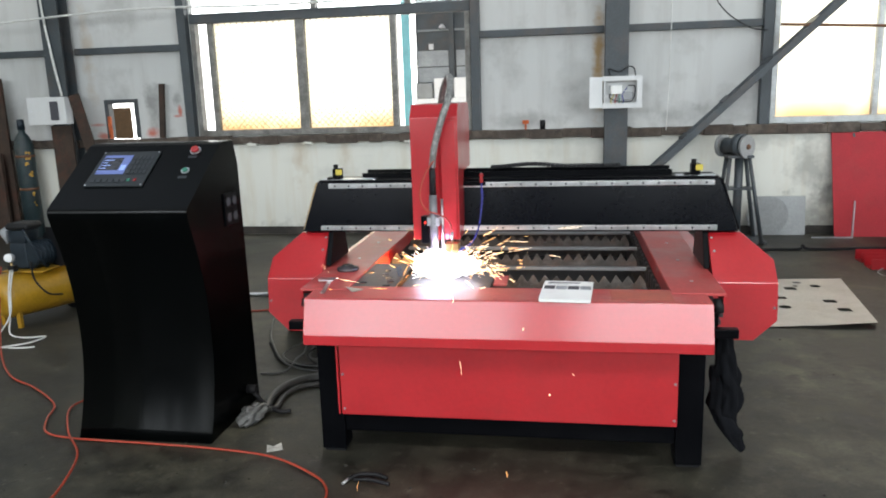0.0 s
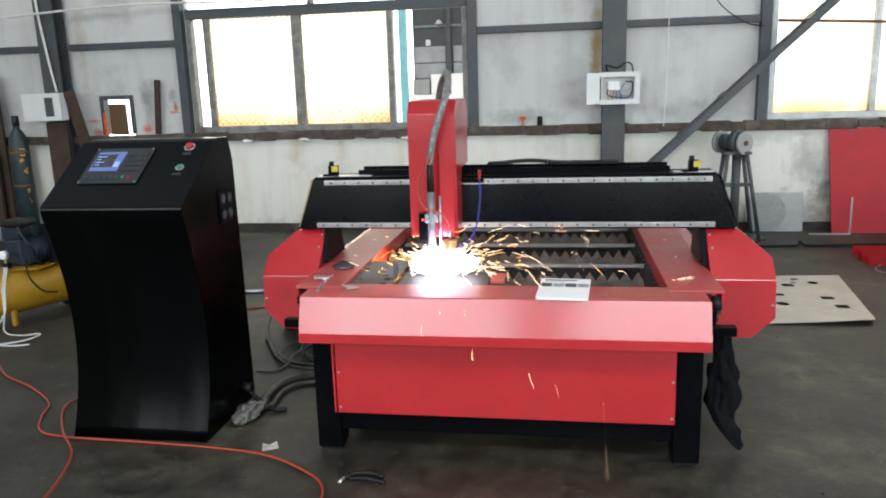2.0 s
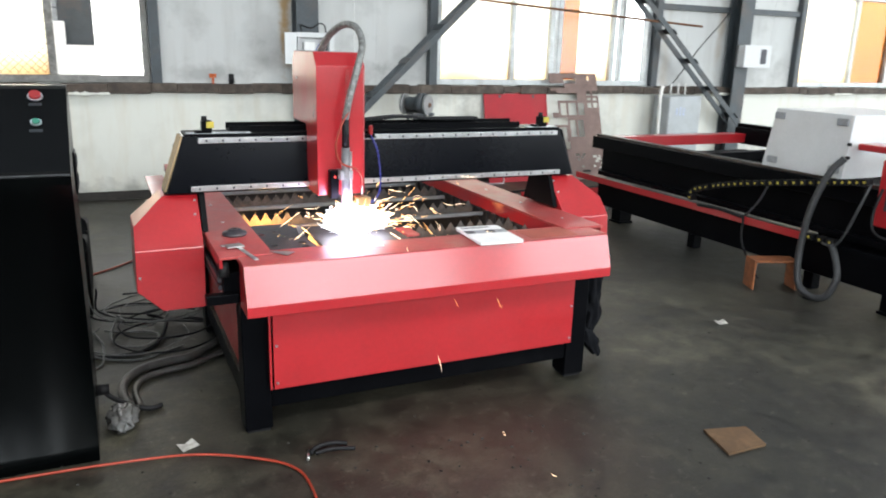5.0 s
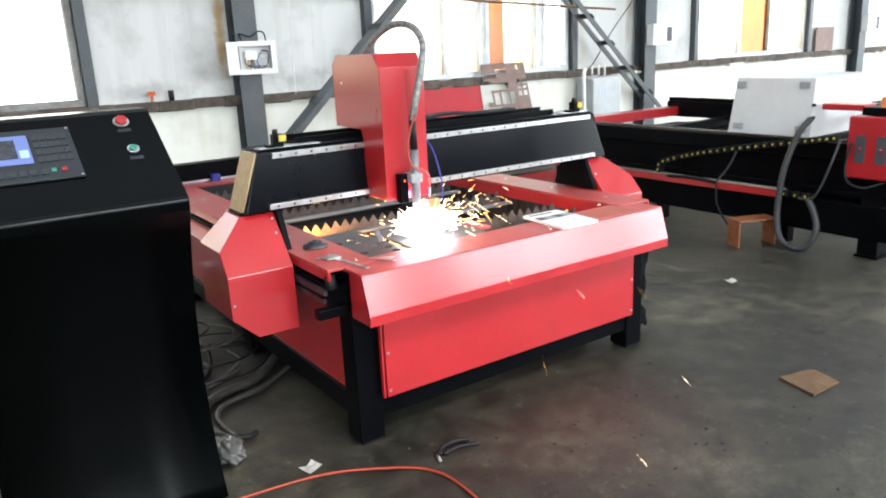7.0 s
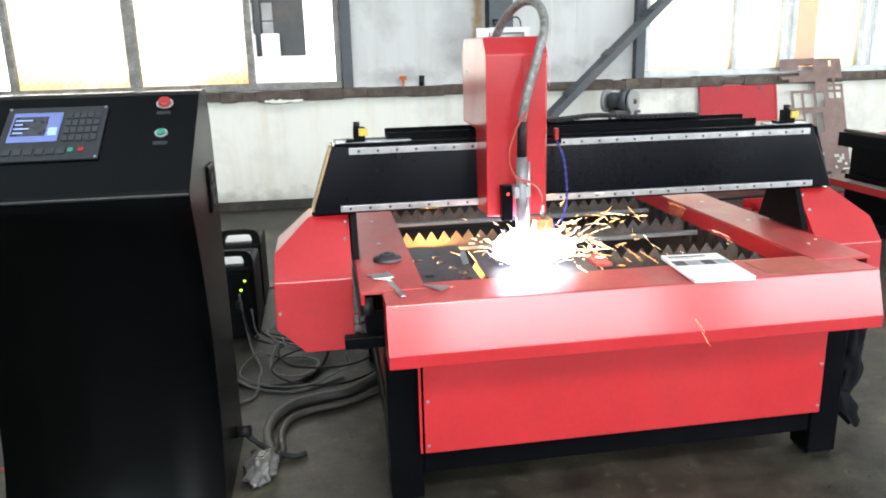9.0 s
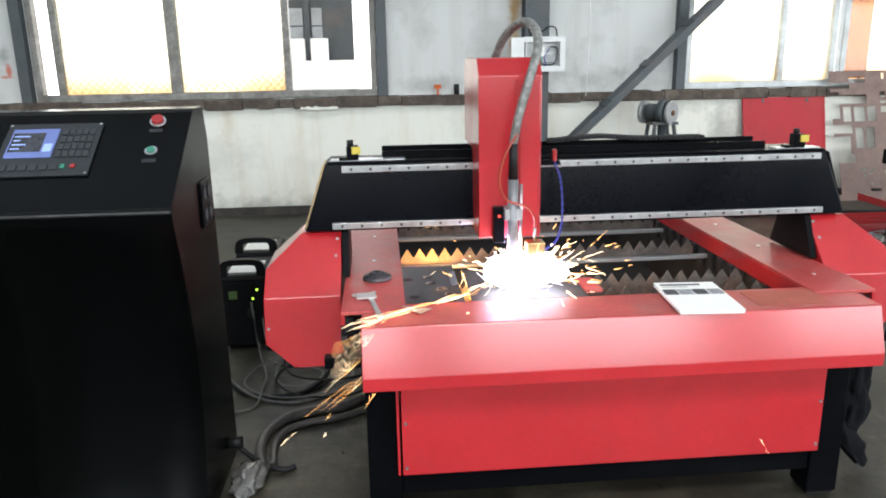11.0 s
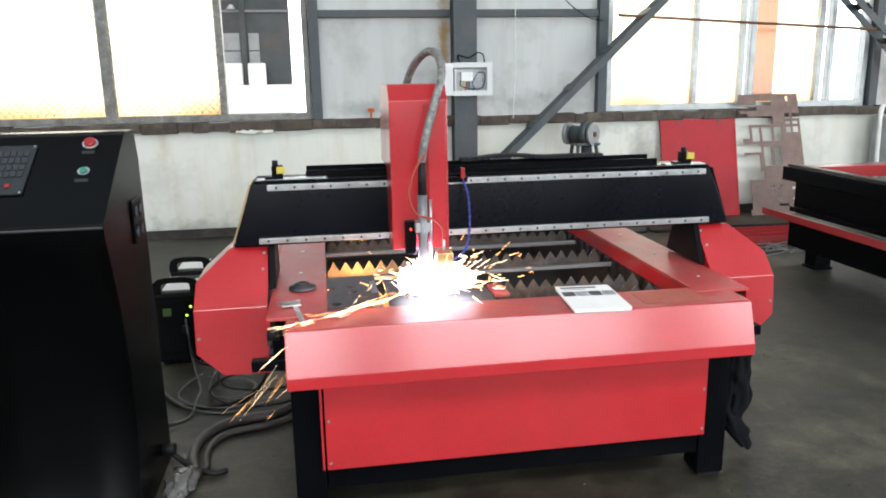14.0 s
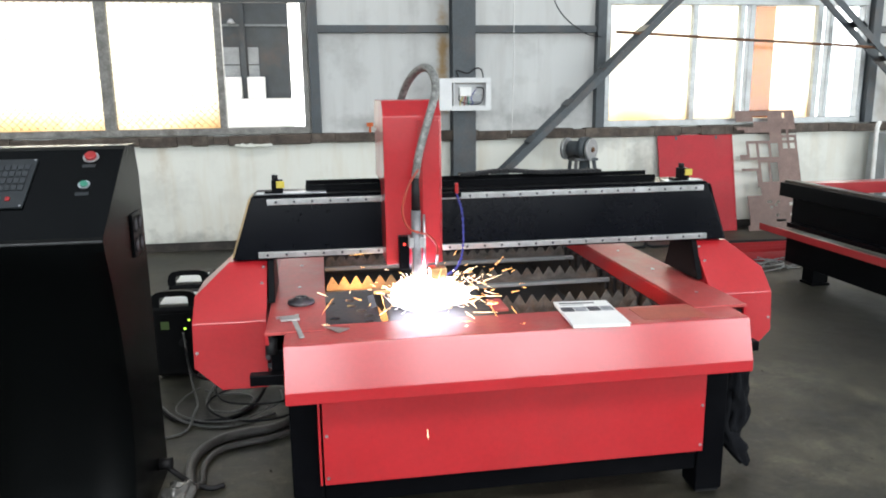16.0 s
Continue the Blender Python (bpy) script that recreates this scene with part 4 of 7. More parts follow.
def head_parts():
    x0, x1 = HX - 0.112, HX + 0.112
    bm = bmesh.new()
    prism(bm, [(3.10, 0.94), (3.10, 1.515), (3.15, 1.575), (3.5, 1.575), (3.54, 1.53), (3.54, 1.25), (3.30, 1.245), (3.285, 1.21), (3.285, 0.94)], "x", x0, x1, bev=0.004)
    bmesh.ops.translate(bm, verts=bm.verts[:], vec=-origin(head))
    bm.to_mesh(head.data)
    bm.free()
    part("cover_screw", bcyl((x0 - 0.001, 3.45, 1.45), (x0 - 0.004, 3.45, 1.45), 0.006, n=8), STEEL, head)
    part("front_fold", bprism([(HX + 0.02, 3.0985), (HX + 0.108, 3.0985), (HX + 0.1, 3.086), (HX + 0.035, 3.086)], "z", 0.945, 1.5), RED, head)
    part("torch", bcyl((HX, HY, 0.825), (HX, HY, 1.165), 0.019, n=20), TORCH_GREY, head, "grey metal torch barrel")
    part("torch_neck", bcyl((HX, HY, 1.165), (HX, HY, 1.31), 0.017, 0.014, n=16), RUBBER, head)
    part("nozzle", bcyl((HX, HY, 0.80), (HX, HY, 0.825), 0.008, 0.017, n=16), BRASS, head)
    part("torch_clamp", bx(HX - 0.03, HX + 0.03, HY - 0.015, 3.0975, 1.02, 1.06, bev=0.003), GREY_SHEET, head)
    part("slide_rod", bcyl((HX + 0.035, 3.07, 0.86), (HX + 0.035, 3.07, 1.14), 0.006, n=10), STEEL, head)
    bxx = part("sensor_box", bx(HX - 0.065, HX - 0.025, 3.055, 3.0975, 0.93, 1.06, bev=0.004), BLACK, head)
    part("lamp", bcyl((HX - 0.045, 3.0548, 1.03), (HX - 0.045, 3.051, 1.03), 0.005, n=8), RED_LED, head)
    part("coolant_block", bx(HX + 0.05, HX + 0.115, 3.02, 3.085, 0.865, 0.935, bev=0.004), BRASS, head, "brass coloured coolant block")
    part("block_nipple", bcyl((HX + 0.082, 3.05, 0.935), (HX + 0.082, 3.05, 0.985), 0.006, n=10), STEEL, head)
    part("torch_hose", btube([(HX, HY, 1.29), (HX + 0.015, HY - 0.012, 1.38), (HX + 0.05, HY - 0.01, 1.50), (HX + 0.085, HY + 0.02, 1.61), (HX + 0.082, HY + 0.09, 1.68),
                             (HX + 0.055, HY + 0.2, 1.695), (HX + 0.015, HY + 0.3, 1.645), (HX - 0.012, HY + 0.37, 1.565)], 0.0155, n=10, k=10, ribs=0.05), TORCH_HOSE, head, "braided grey torch hose")
    part("signal_wire", btube([(HX + 0.012, HY - 0.015, 1.325), (HX - 0.03, HY - 0.03, 1.26), (HX - 0.055, HY - 0.035, 1.17), (HX - 0.03, HY - 0.03, 1.1),
                              (HX + 0.04, HY - 0.02, 1.07), (HX + 0.075, HY, 1.03), (HX + 0.082, 3.05, 0.98)], 0.0045, n=6), ORANGE_HOSE, head, "thin orange wire")
    tb = part("coolant_tube", btube([(HX + 0.2, 3.27, 1.19), (HX + 0.21, 3.2, 1.12), (HX + 0.2, 3.13, 1.0), (HX + 0.17, 3.08, 0.93), (HX + 0.115, 3.05, 0.9)], 0.0032, n=6), BLUE_PLASTIC, head, "blue jointed coolant tube")
    for i, p in enumerate(spline([(HX + 0.2, 3.27, 1.19), (HX + 0.21, 3.2, 1.12), (HX + 0.2, 3.13, 1.0), (HX + 0.17, 3.08, 0.93), (HX + 0.115, 3.05, 0.9)], 5)):
        bm = bmesh.new()
        bmesh.ops.create_icosphere(bm, subdivisions=1, radius=0.0065, matrix=Matrix.Translation(p))
        part("joint", bm, BLUE_PLASTIC, head)
    part("tap", bx(HX + 0.192, HX + 0.208, 3.262, 3.285, 1.19, 1.235, bev=0.003), RED_BUTTON, head, "small red tap")
    part("mount_arm", bx(HX + 0.112, HX + 0.22, 3.266, 3.284, 1.175, 1.195), BLACK, head)
    # the arc: a core enlarged to model its glare, in a dense burst of molten droplets
    rng = random.Random(11)
    bm = bmesh.new()
    bmesh.ops.create_icosphere(bm, subdivisions=4, radius=1.0)
    for v in bm.verts:
        d = v.co.normalized()
        s = 1 + 0.22 * noise.noise(d * 2.3) + 0.12 * noise.noise(d * 7.0)
        v.co = Vector((d.x * (0.115 if d.x < 0 else 0.175) * s, d.y * 0.085 * s, d.z * (0.085 if d.z > 0 else 0.045) * s))
        v.co += Vector((HX + 0.02, HY + 0.0, 0.818))
        v.select = False
    for f in bm.faces:
        f.smooth = True
    core = part("plasma_arc", bm, ARC, head, "white plasma arc with its glare built into the core")
    fans = [(rng.uniform(0, 2 * math.pi), rng.uniform(0.0, 0.9), rng.uniform(0.1, 0.4)) for _ in range(9)] + [(rng.uniform(-0.6, 0.5), rng.uniform(0, 0.5), 0.3) for _ in range(5)]
    for mat, n, lo, hi, name in ((ARC, 190, 0.07, 0.135, "white_burst"), (SPARK_HOT, 110, 0.11, 0.22, "hot_burst"), (SPARK, 55, 0.12, 0.32, "orange_burst")):
        bm = bmesh.new()
        for _ in range(n):
            fa, fe, fs = rng.choice(fans)
            az, el = rng.gauss(fa, fs), max(-0.1, min(1.2, rng.gauss(fe, 0.25)))
            if mat is ARC:
                az, el = rng.uniform(0, 2 * math.pi), rng.uniform(-0.1, 1.2)
            d = Vector((math.cos(az) * math.cos(el) * (1.3 if math.cos(az) > 0 else 1.0), math.sin(az) * math.cos(el) * 0.8, math.sin(el) * 0.7))
            p = Vector((HX + 0.02, HY - 0.012, 0.805)) + d * (lo + (hi - lo) * rng.random() ** 1.6)
            p.z = max(p.z, 0.785)
            q = p + (d + Vector((rng.gauss(0, 0.25), rng.gauss(0, 0.25), rng.gauss(0, 0.25)))) * rng.choice((0.006, 0.01, 0.016, 0.03, 0.05))
            cyl(bm, p, q, rng.uniform(0.0006, 0.0015), 0.0004, n=5)
        part(name, bm, mat, head, "burst of glowing molten droplets", kind="stuff")
    part("molten_jet", bcyl((HX, HY, 0.66), (HX, HY, 0.755), 0.02, 0.006, n=10), SPARK_HOT, head, "molten jet under the plate")


head_parts()


def arc_light():
    d = bpy.data.lights.new("arc_light", "POINT")
    d.energy, d.color, d.shadow_soft_size = 8, (0.7, 0.6, 1.0), 0.07
    ob = new("arc_light", d)
    ob.location = (HX + 0.0, HY + 0.0, 0.905)
    d = bpy.data.lights.new("molten_jet_light", "POINT")     # the jet of molten steel under the plate
    d.energy, d.color, d.shadow_soft_size = 16, (1.0, 0.5, 0.16), 0.03
    ob = new("molten_jet_light", d)
    ob.location = (HX - 0.04, HY + 0.02, 0.69)
    d = bpy.data.lights.new("slat_fill_light", "POINT")     # added fill with no built source, to light the slat behind the plate orange
    d.energy, d.color, d.shadow_soft_size = 14, (1.0, 0.46, 0.12), 0.05
    ob = new("slat_fill_light", d)
    ob.location = (-0.47, 3.5, 0.67)


arc_light()


# ---- control cabinet ----
def control_cabinet():
    x0, x1 = -2.03, -1.33
    c = thing("control_cabinet", ((x0 + x1) / 2, 3.05, 0), "black steel control cabinet with sloped screen panel and curved front", "cabinet")
    front = [((2.885 - 0.11 * (1 - z / 0.5) ** 2) if z < 0.5 else (2.885 - 0.117 * ((z - 0.5) / 0.6) ** 2), z) for z in (1.08 * i / 20 for i in range(20))]
    out = front + [(2.768, 1.1), (2.763, 1.13), (2.77, 1.15), (3.15, 1.412), (3.18, 1.422), (3.3, 1.422), (3.335, 1.3), (3.36, 0.0)]
    bm = bmesh.new()
    lo, hi = [bm.verts.new((x0, *p)) for p in out], [bm.verts.new((x1, *p)) for p in out]
    k = len(out)
    for i in range(k):
        f = bm.faces.new((lo[i], hi[i], hi[(i + 1) % k], lo[(i + 1) % k]))
        f.smooth = i < 20
    bmesh.ops.triangle_fill(bm, edges=[e for e in bm.edges if all(v in set(lo) for v in e.verts)], use_beauty=True)
    bmesh.ops.triangle_fill(bm, edges=[e for e in bm.edges if all(v in set(hi) for v in e.verts)], use_beauty=True)
    bmesh.ops.recalc_face_normals(bm, faces=bm.faces[:])
    part("body", bm, CAB_BLACK, c)
    # highlight along the edge, built as a lighter bead
    part("edge_bead", bcyl((x0 + 0.004, 2.765, 1.136), (x1 - 0.004, 2.765, 1.136), 0.004, n=8), CONDUIT, c, "grey bead for the light caught on the edge")
    d = Vector((0, 0.38, 0.262)).normalized()
    nrm = Vector((0, -d.z, d.y))
    m = Matrix(((1, 0, 0, 0), (0, d.y, nrm.y, 2.77), (0, d.z, nrm.z, 1.15), (0, 0, 0, 1)))

    def on(name, u0, u1, v0, v1, h0, h1, mat, parent, label="", bev=0.002):
        return part(name, bx(u0, u1, v0, v1, h0, h1, bev=bev, m=m), mat, parent, label)

    s = on("operator_panel", -1.915, -1.612, 0.15, 0.405, 0.0005, 0.008, PANEL_GREY, c, "grey operator panel with screen and keys")
    on("screen", -1.893, -1.745, 0.235, 0.375, 0.0083, 0.0105, SCREEN, s, "lit blue screen")
    on("screen_window", -1.887, -1.785, 0.262, 0.355, 0.0107, 0.0112, SCREEN_DARK, s, "dark drawing field", bev=0)
    for i in range(4):
        on("screen_text", -1.882, -1.882 + (0.03, 0.045, 0.024, 0.05)[i], 0.275 + 0.02 * i, 0.28 + 0.02 * i, 0.0113, 0.0117, SCREEN_TRACE, s, bev=0)
    on("screen_bar", -1.778, -1.752, 0.262, 0.3, 0.0107, 0.0115, SCREEN_TRACE, s, bev=0)
    for i in range(5):
        for j in range(4):
            u, v = -1.732 + 0.0215 * i, 0.235 + 0.036 * j
            on("key", u, u + 0.017, v, v + 0.026, 0.0083, 0.0115, GREY_KEY, s, bev=0)
    for i in range(8):
        on("key", -1.893 + 0.0315 * i, -1.87 + 0.0315 * i - 0.009 * (i > 5), 0.175 + 0.008 * (i > 5), 0.2, 0.0083, 0.0115, GREEN_BUTTON if i == 6 else RED_BUTTON if i == 7 else GREY_KEY, s, bev=0)
    for u, v in ((-1.908, 0.157), (-1.62, 0.157), (-1.908, 0.397), (-1.62, 0.397)):
        part("screw", bcyl(m @ Vector((u, v, 0.008)), m @ Vector((u, v, 0.0105)), 0.004, n=8), STEEL, s)
    for name, u, v, mat, r, h in (("stop_button", -1.437, 0.412, RED_BUTTON, 0.021, 0.012), ("start_button", -1.435, 0.262, GREEN_BUTTON, 0.014, 0.006)):
        b = part(name, bcyl(m @ Vector((u, v, 0.0055)), m @ Vector((u, v, 0.0055 + h)), r, r * 0.9, n=18), mat, c, "round push button")
        part("bezel", bcyl(m @ Vector((u, v, 0.0)), m @ Vector((u, v, 0.0052)), r + 0.006, n=18), ALU, b)
        on("label_plate", u - 0.022, u + 0.022, v - 0.055, v - 0.038, 0.0005, 0.0015, PANEL_GREY, b, bev=0)
    v = part("vent", bx(x1 + 0.0005, x1 + 0.008, 3.13, 3.275, 1.0, 1.165, bev=0.003), BLACK, c, "black fan vent")
    for y in (3.168, 3.237):
        for z in (1.043, 1.122):
            part("vent_ring", bcyl((x1 + 0.0082, y, z), (x1 + 0.011, y, z), 0.029, n=16), RUBBER, v)
            part("vent_hub", bcyl((x1 + 0.0112, y, z), (x1 + 0.0125, y, z), 0.021, n=14), INK, v)
    part("plug", bcyl((x1, 3.22, 0.1), (x1 + 0.05, 3.22, 0.1), 0.024, n=14), RUBBER, c)


CAB_BLACK = surf("black_cabinet_paint", (0.0004, 0.0007, 0.0008), 0.25, var=0.15, scale=2.5, fine=220, bump=0.006, spec=0.1, dirt=(0.003, 0.004, 0.004), dirt_amount=0.4, rough_var=0.05)
PANEL_GREY = surf("charcoal_panel", (0.013, 0.016, 0.018), 0.35, var=0.06, scale=20)
GREY_KEY = surf("grey_keys", (0.026, 0.03, 0.034), 0.45, var=0.1, scale=40)
control_cabinet()


# ---- things on the cutting table ----
def table_things():
    z = 0.757
    bm = bmesh.new()     # a plate with cut holes, seen as an outline with round openings
    N = 18
    holes = [(-0.585, 2.96), (-0.52, 3.2), (-0.515, 3.12), (-0.48, 3.05), (-0.455, 2.98), (-0.46, 2.905), (-0.6, 3.17)]
    x0, x1, y0, y1 = -0.645, -0.415, 2.835, 3.35
    rim = [bm.verts.new((x, y, z)) for x, y in ((x0, y0), (x1, y0), (x1, y1), (x0, y1))]
    edges = [bm.edges.new((rim[i], rim[(i + 1) % 4])) for i in range(4)]
    for hx, hy in holes:
        ring = [bm.verts.new((hx + 0.02 * math.cos(2 * math.pi * i / N), hy + 0.02 * math.sin(2 * math.pi * i / N), z)) for i in range(N)]
        edges += [bm.edges.new((ring[i], ring[(i + 1) % N])) for i in range(N)]
    bmesh.ops.triangle_fill(bm, edges=edges, use_beauty=True)
    r = bmesh.ops.extrude_face_region(bm, geom=bm.faces[:])
    bmesh.ops.translate(bm, verts=[v for v in r["geom"] if isinstance(v, bmesh.types.BMVert)], vec=(0, 0, 0.008))
    bmesh.ops.recalc_face_normals(bm, faces=bm.faces[:])
    solid("steel_plate", bm, PLATE, "dark steel plate with cut round holes on the slats", "plate", base=(-0.53, 3.1, z))
    solid("workpiece", bx(-0.385, 0.02, 2.89, 3.27, z, z + 0.008, bev=0.001), PLATE, "dark steel plate being cut on the slats", "plate", base=(-0.2, 3.1, z))
    solid("offcut", bx(0.03, 0.09, 2.95, 3.1, z, z + 0.012, bev=0.001), RED_DUST_SHEEN, "small red painted offcut on the slats", "offcut", base=(0.06, 3.0, z))
    m = Matrix.Translation((-0.43, 3.08, z + 0.009)) @ Matrix.Rotation(radians(-14), 4, "Y") @ Matrix.Rotation(radians(-25), 4, "X")
    solid("tipped_offcut", bx(-0.012, 0.012, -0.002, 0.002, 0.0, 0.05, m=m), PLATE, "small scorched offcut tipped up on the plate", "offcut", base=(-0.43, 3.08, z + 0.009))
    top = 0.7765
    # thick round flange
    bm = bmesh.new()
    prof = [(0.0, 0.0), (0.052, 0.0), (0.055, 0.004), (0.052, 0.014), (0.034, 0.016), (0.026, 0.028), (0.012, 0.028), (0.010, 0.012), (0.0, 0.012)]
    rings = [[bm.verts.new((-0.715 + rr * math.cos(a), 3.16 + rr * math.sin(a), top + h)) for a in (2 * math.pi * i / 24 for i in range(24))] for rr, h in prof[1:-1]]
    for a, b in zip(rings, rings[1:]):
        for i in range(24):
            bm.faces.new((a[i], a[(i + 1) % 24], b[(i + 1) % 24], b[i])).smooth = True
    bm.faces.new(rings[0][::-1]), bm.faces.new(rings[-1])
    solid("flange", bm, PLATE, "dark turned steel flange lying on the rim", "flange", base=(-0.715, 3.16, top))
    # vernier caliper
    m = Matrix.Translation((-0.742, 2.962, top)) @ Matrix.Rotation(radians(-81), 4, "Z")
    c = thing("caliper", (-0.742, 2.962, top), "steel vernier caliper lying on the rim", "tool")
    part("beam", bx(-0.02, 0.25, -0.009, 0.009, 0, 0.004, bev=0.001, m=m), STEEL, c)
    bm = bmesh.new()
    box(bm, -0.022, -0.004, -0.06, 0.022, 0.0, 0.006, bev=0.001, m=m)
    part("fixed_jaw", bm, STEEL, c)
    part("sliding_jaw", bx(0.004, 0.05, -0.05, 0.02, 0.0045, 0.011, bev=0.001, m=m), STEEL, c)
    # triangular steel offcut
    bm = bmesh.new()
    prism(bm, [(-0.63, 2.83), (-0.575, 2.745), (-0.535, 2.79)], "z", top + 0.0, top + 0.003)
    solid("steel_triangle", bm, STEEL, "small bright triangular steel scrap on the rim", "scrap", base=(-0.58, 2.79, top))
    # manual
    m = Matrix.Translation((0.36, 2.775, 0.7765)) @ Matrix.Rotation(radians(-4), 4, "Z")
    b = thing("manual", (0.36, 2.775, 0.7765), "white paperback manual with grey printed bands on the rim", "book")
    part("page_block", bx(-0.104, 0.104, -0.149, 0.147, 0.0, 0.012, bev=0.002, m=m), PAPER, b)
    part("cover", bx(-0.106, 0.106, -0.151, 0.149, 0.0122, 0.0135, m=m), PAPER, b)
    part("title_bar", bx(-0.09, 0.05, 0.112, 0.128, 0.0136, 0.0142, m=m), INK, b)
    part("subtitle_bar", bx(-0.09, 0.0, 0.092, 0.099, 0.0136, 0.0142, m=m), GREY_INK, b)
    for i in range(4):
        part("picture_patch", bx(-0.1 + 0.051 * i, -0.053 + 0.051 * i, 0.012, 0.068, 0.0136, 0.0142, m=m), GREY_INK if i % 2 else INK, b)
    # thin brown scrap and small fittings by the manual
    solid("paper_scrap", bx(0.54, 0.79, 2.69, 2.84, 0.7727, 0.7737), CARDBOARD_RED, "thin reddish protective sheet on the rim", "sheet", base=(0.66, 2.76, 0.7702))


CARDBOARD_RED = surf("reddish_card", (0.36, 0.09, 0.06), 0.6, var=0.12, scale=12)
table_things()


# ---- black cloth hanging at the leg ----
def cloth():
    bm = bmesh.new()
    rows, cols = 30, 36

    def lobe(line, widths, seed):
        line = spline(line, 10)
        grid = []
        for i in range(rows):
            v = i / (rows - 1)
            p = line[min(len(line) - 1, round(v * (len(line) - 1)))]
            k = v * (len(widths) - 1)
            w = widths[int(k)] + (widths[min(int(k) + 1, len(widths) - 1)] - widths[int(k)]) * (k - int(k))
            ring = []
            for j in range(cols):
                a = 2 * math.pi * j / cols
                fold = abs(math.sin(3.5 * a + 2.5 * v + seed)) ** 0.6 - 0.6
                f = 1 + 0.3 * fold + 0.4 * noise.noise(Vector((math.cos(a) * 1.8 + seed, math.sin(a) * 1.8, v * 6)))
                ring.append(bm.verts.new((p.x + w * f * math.cos(a), p.y + 0.8 * w * f * math.sin(a), p.z + 0.012 * math.sin(3 * a + seed) * v)))
            grid.append(ring)
        for a, b in zip(grid, grid[1:]):
            for j in range(cols):
                bm.faces.new((a[j], b[j], b[(j + 1) % cols], a[(j + 1) % cols])).smooth = True
        bm.faces.new(grid[0]), bm.faces.new(grid[-1][::-1])

    lobe([(1.02, 2.83, 0.585), (1.035, 2.87, 0.47), (1.06, 2.91, 0.36), (1.075, 2.92, 0.27), (1.065, 2.92, 0.18)], [0.03, 0.042, 0.05, 0.05, 0.03], 1.0)
    lobe([(1.02, 2.9, 0.42), (1.03, 2.93, 0.3), (1.045, 2.94, 0.2), (1.08, 2.93, 0.11), (1.13, 2.91, 0.03)], [0.034, 0.042, 0.05, 0.048, 0.018], 4.0)
    solid("cloth", bm, CLOTH, "black crumpled cloth hanging from a stop block beside the machine leg", "cloth", base=(1.07, 2.91, 0.02))
    bm = bmesh.new()
    cyl(bm, (0.94, 2.99, 0.545), (1.06, 2.99, 0.545), 0.01, n=8)
    part("cloth_hook", bm, BLACK, mach)


cloth()


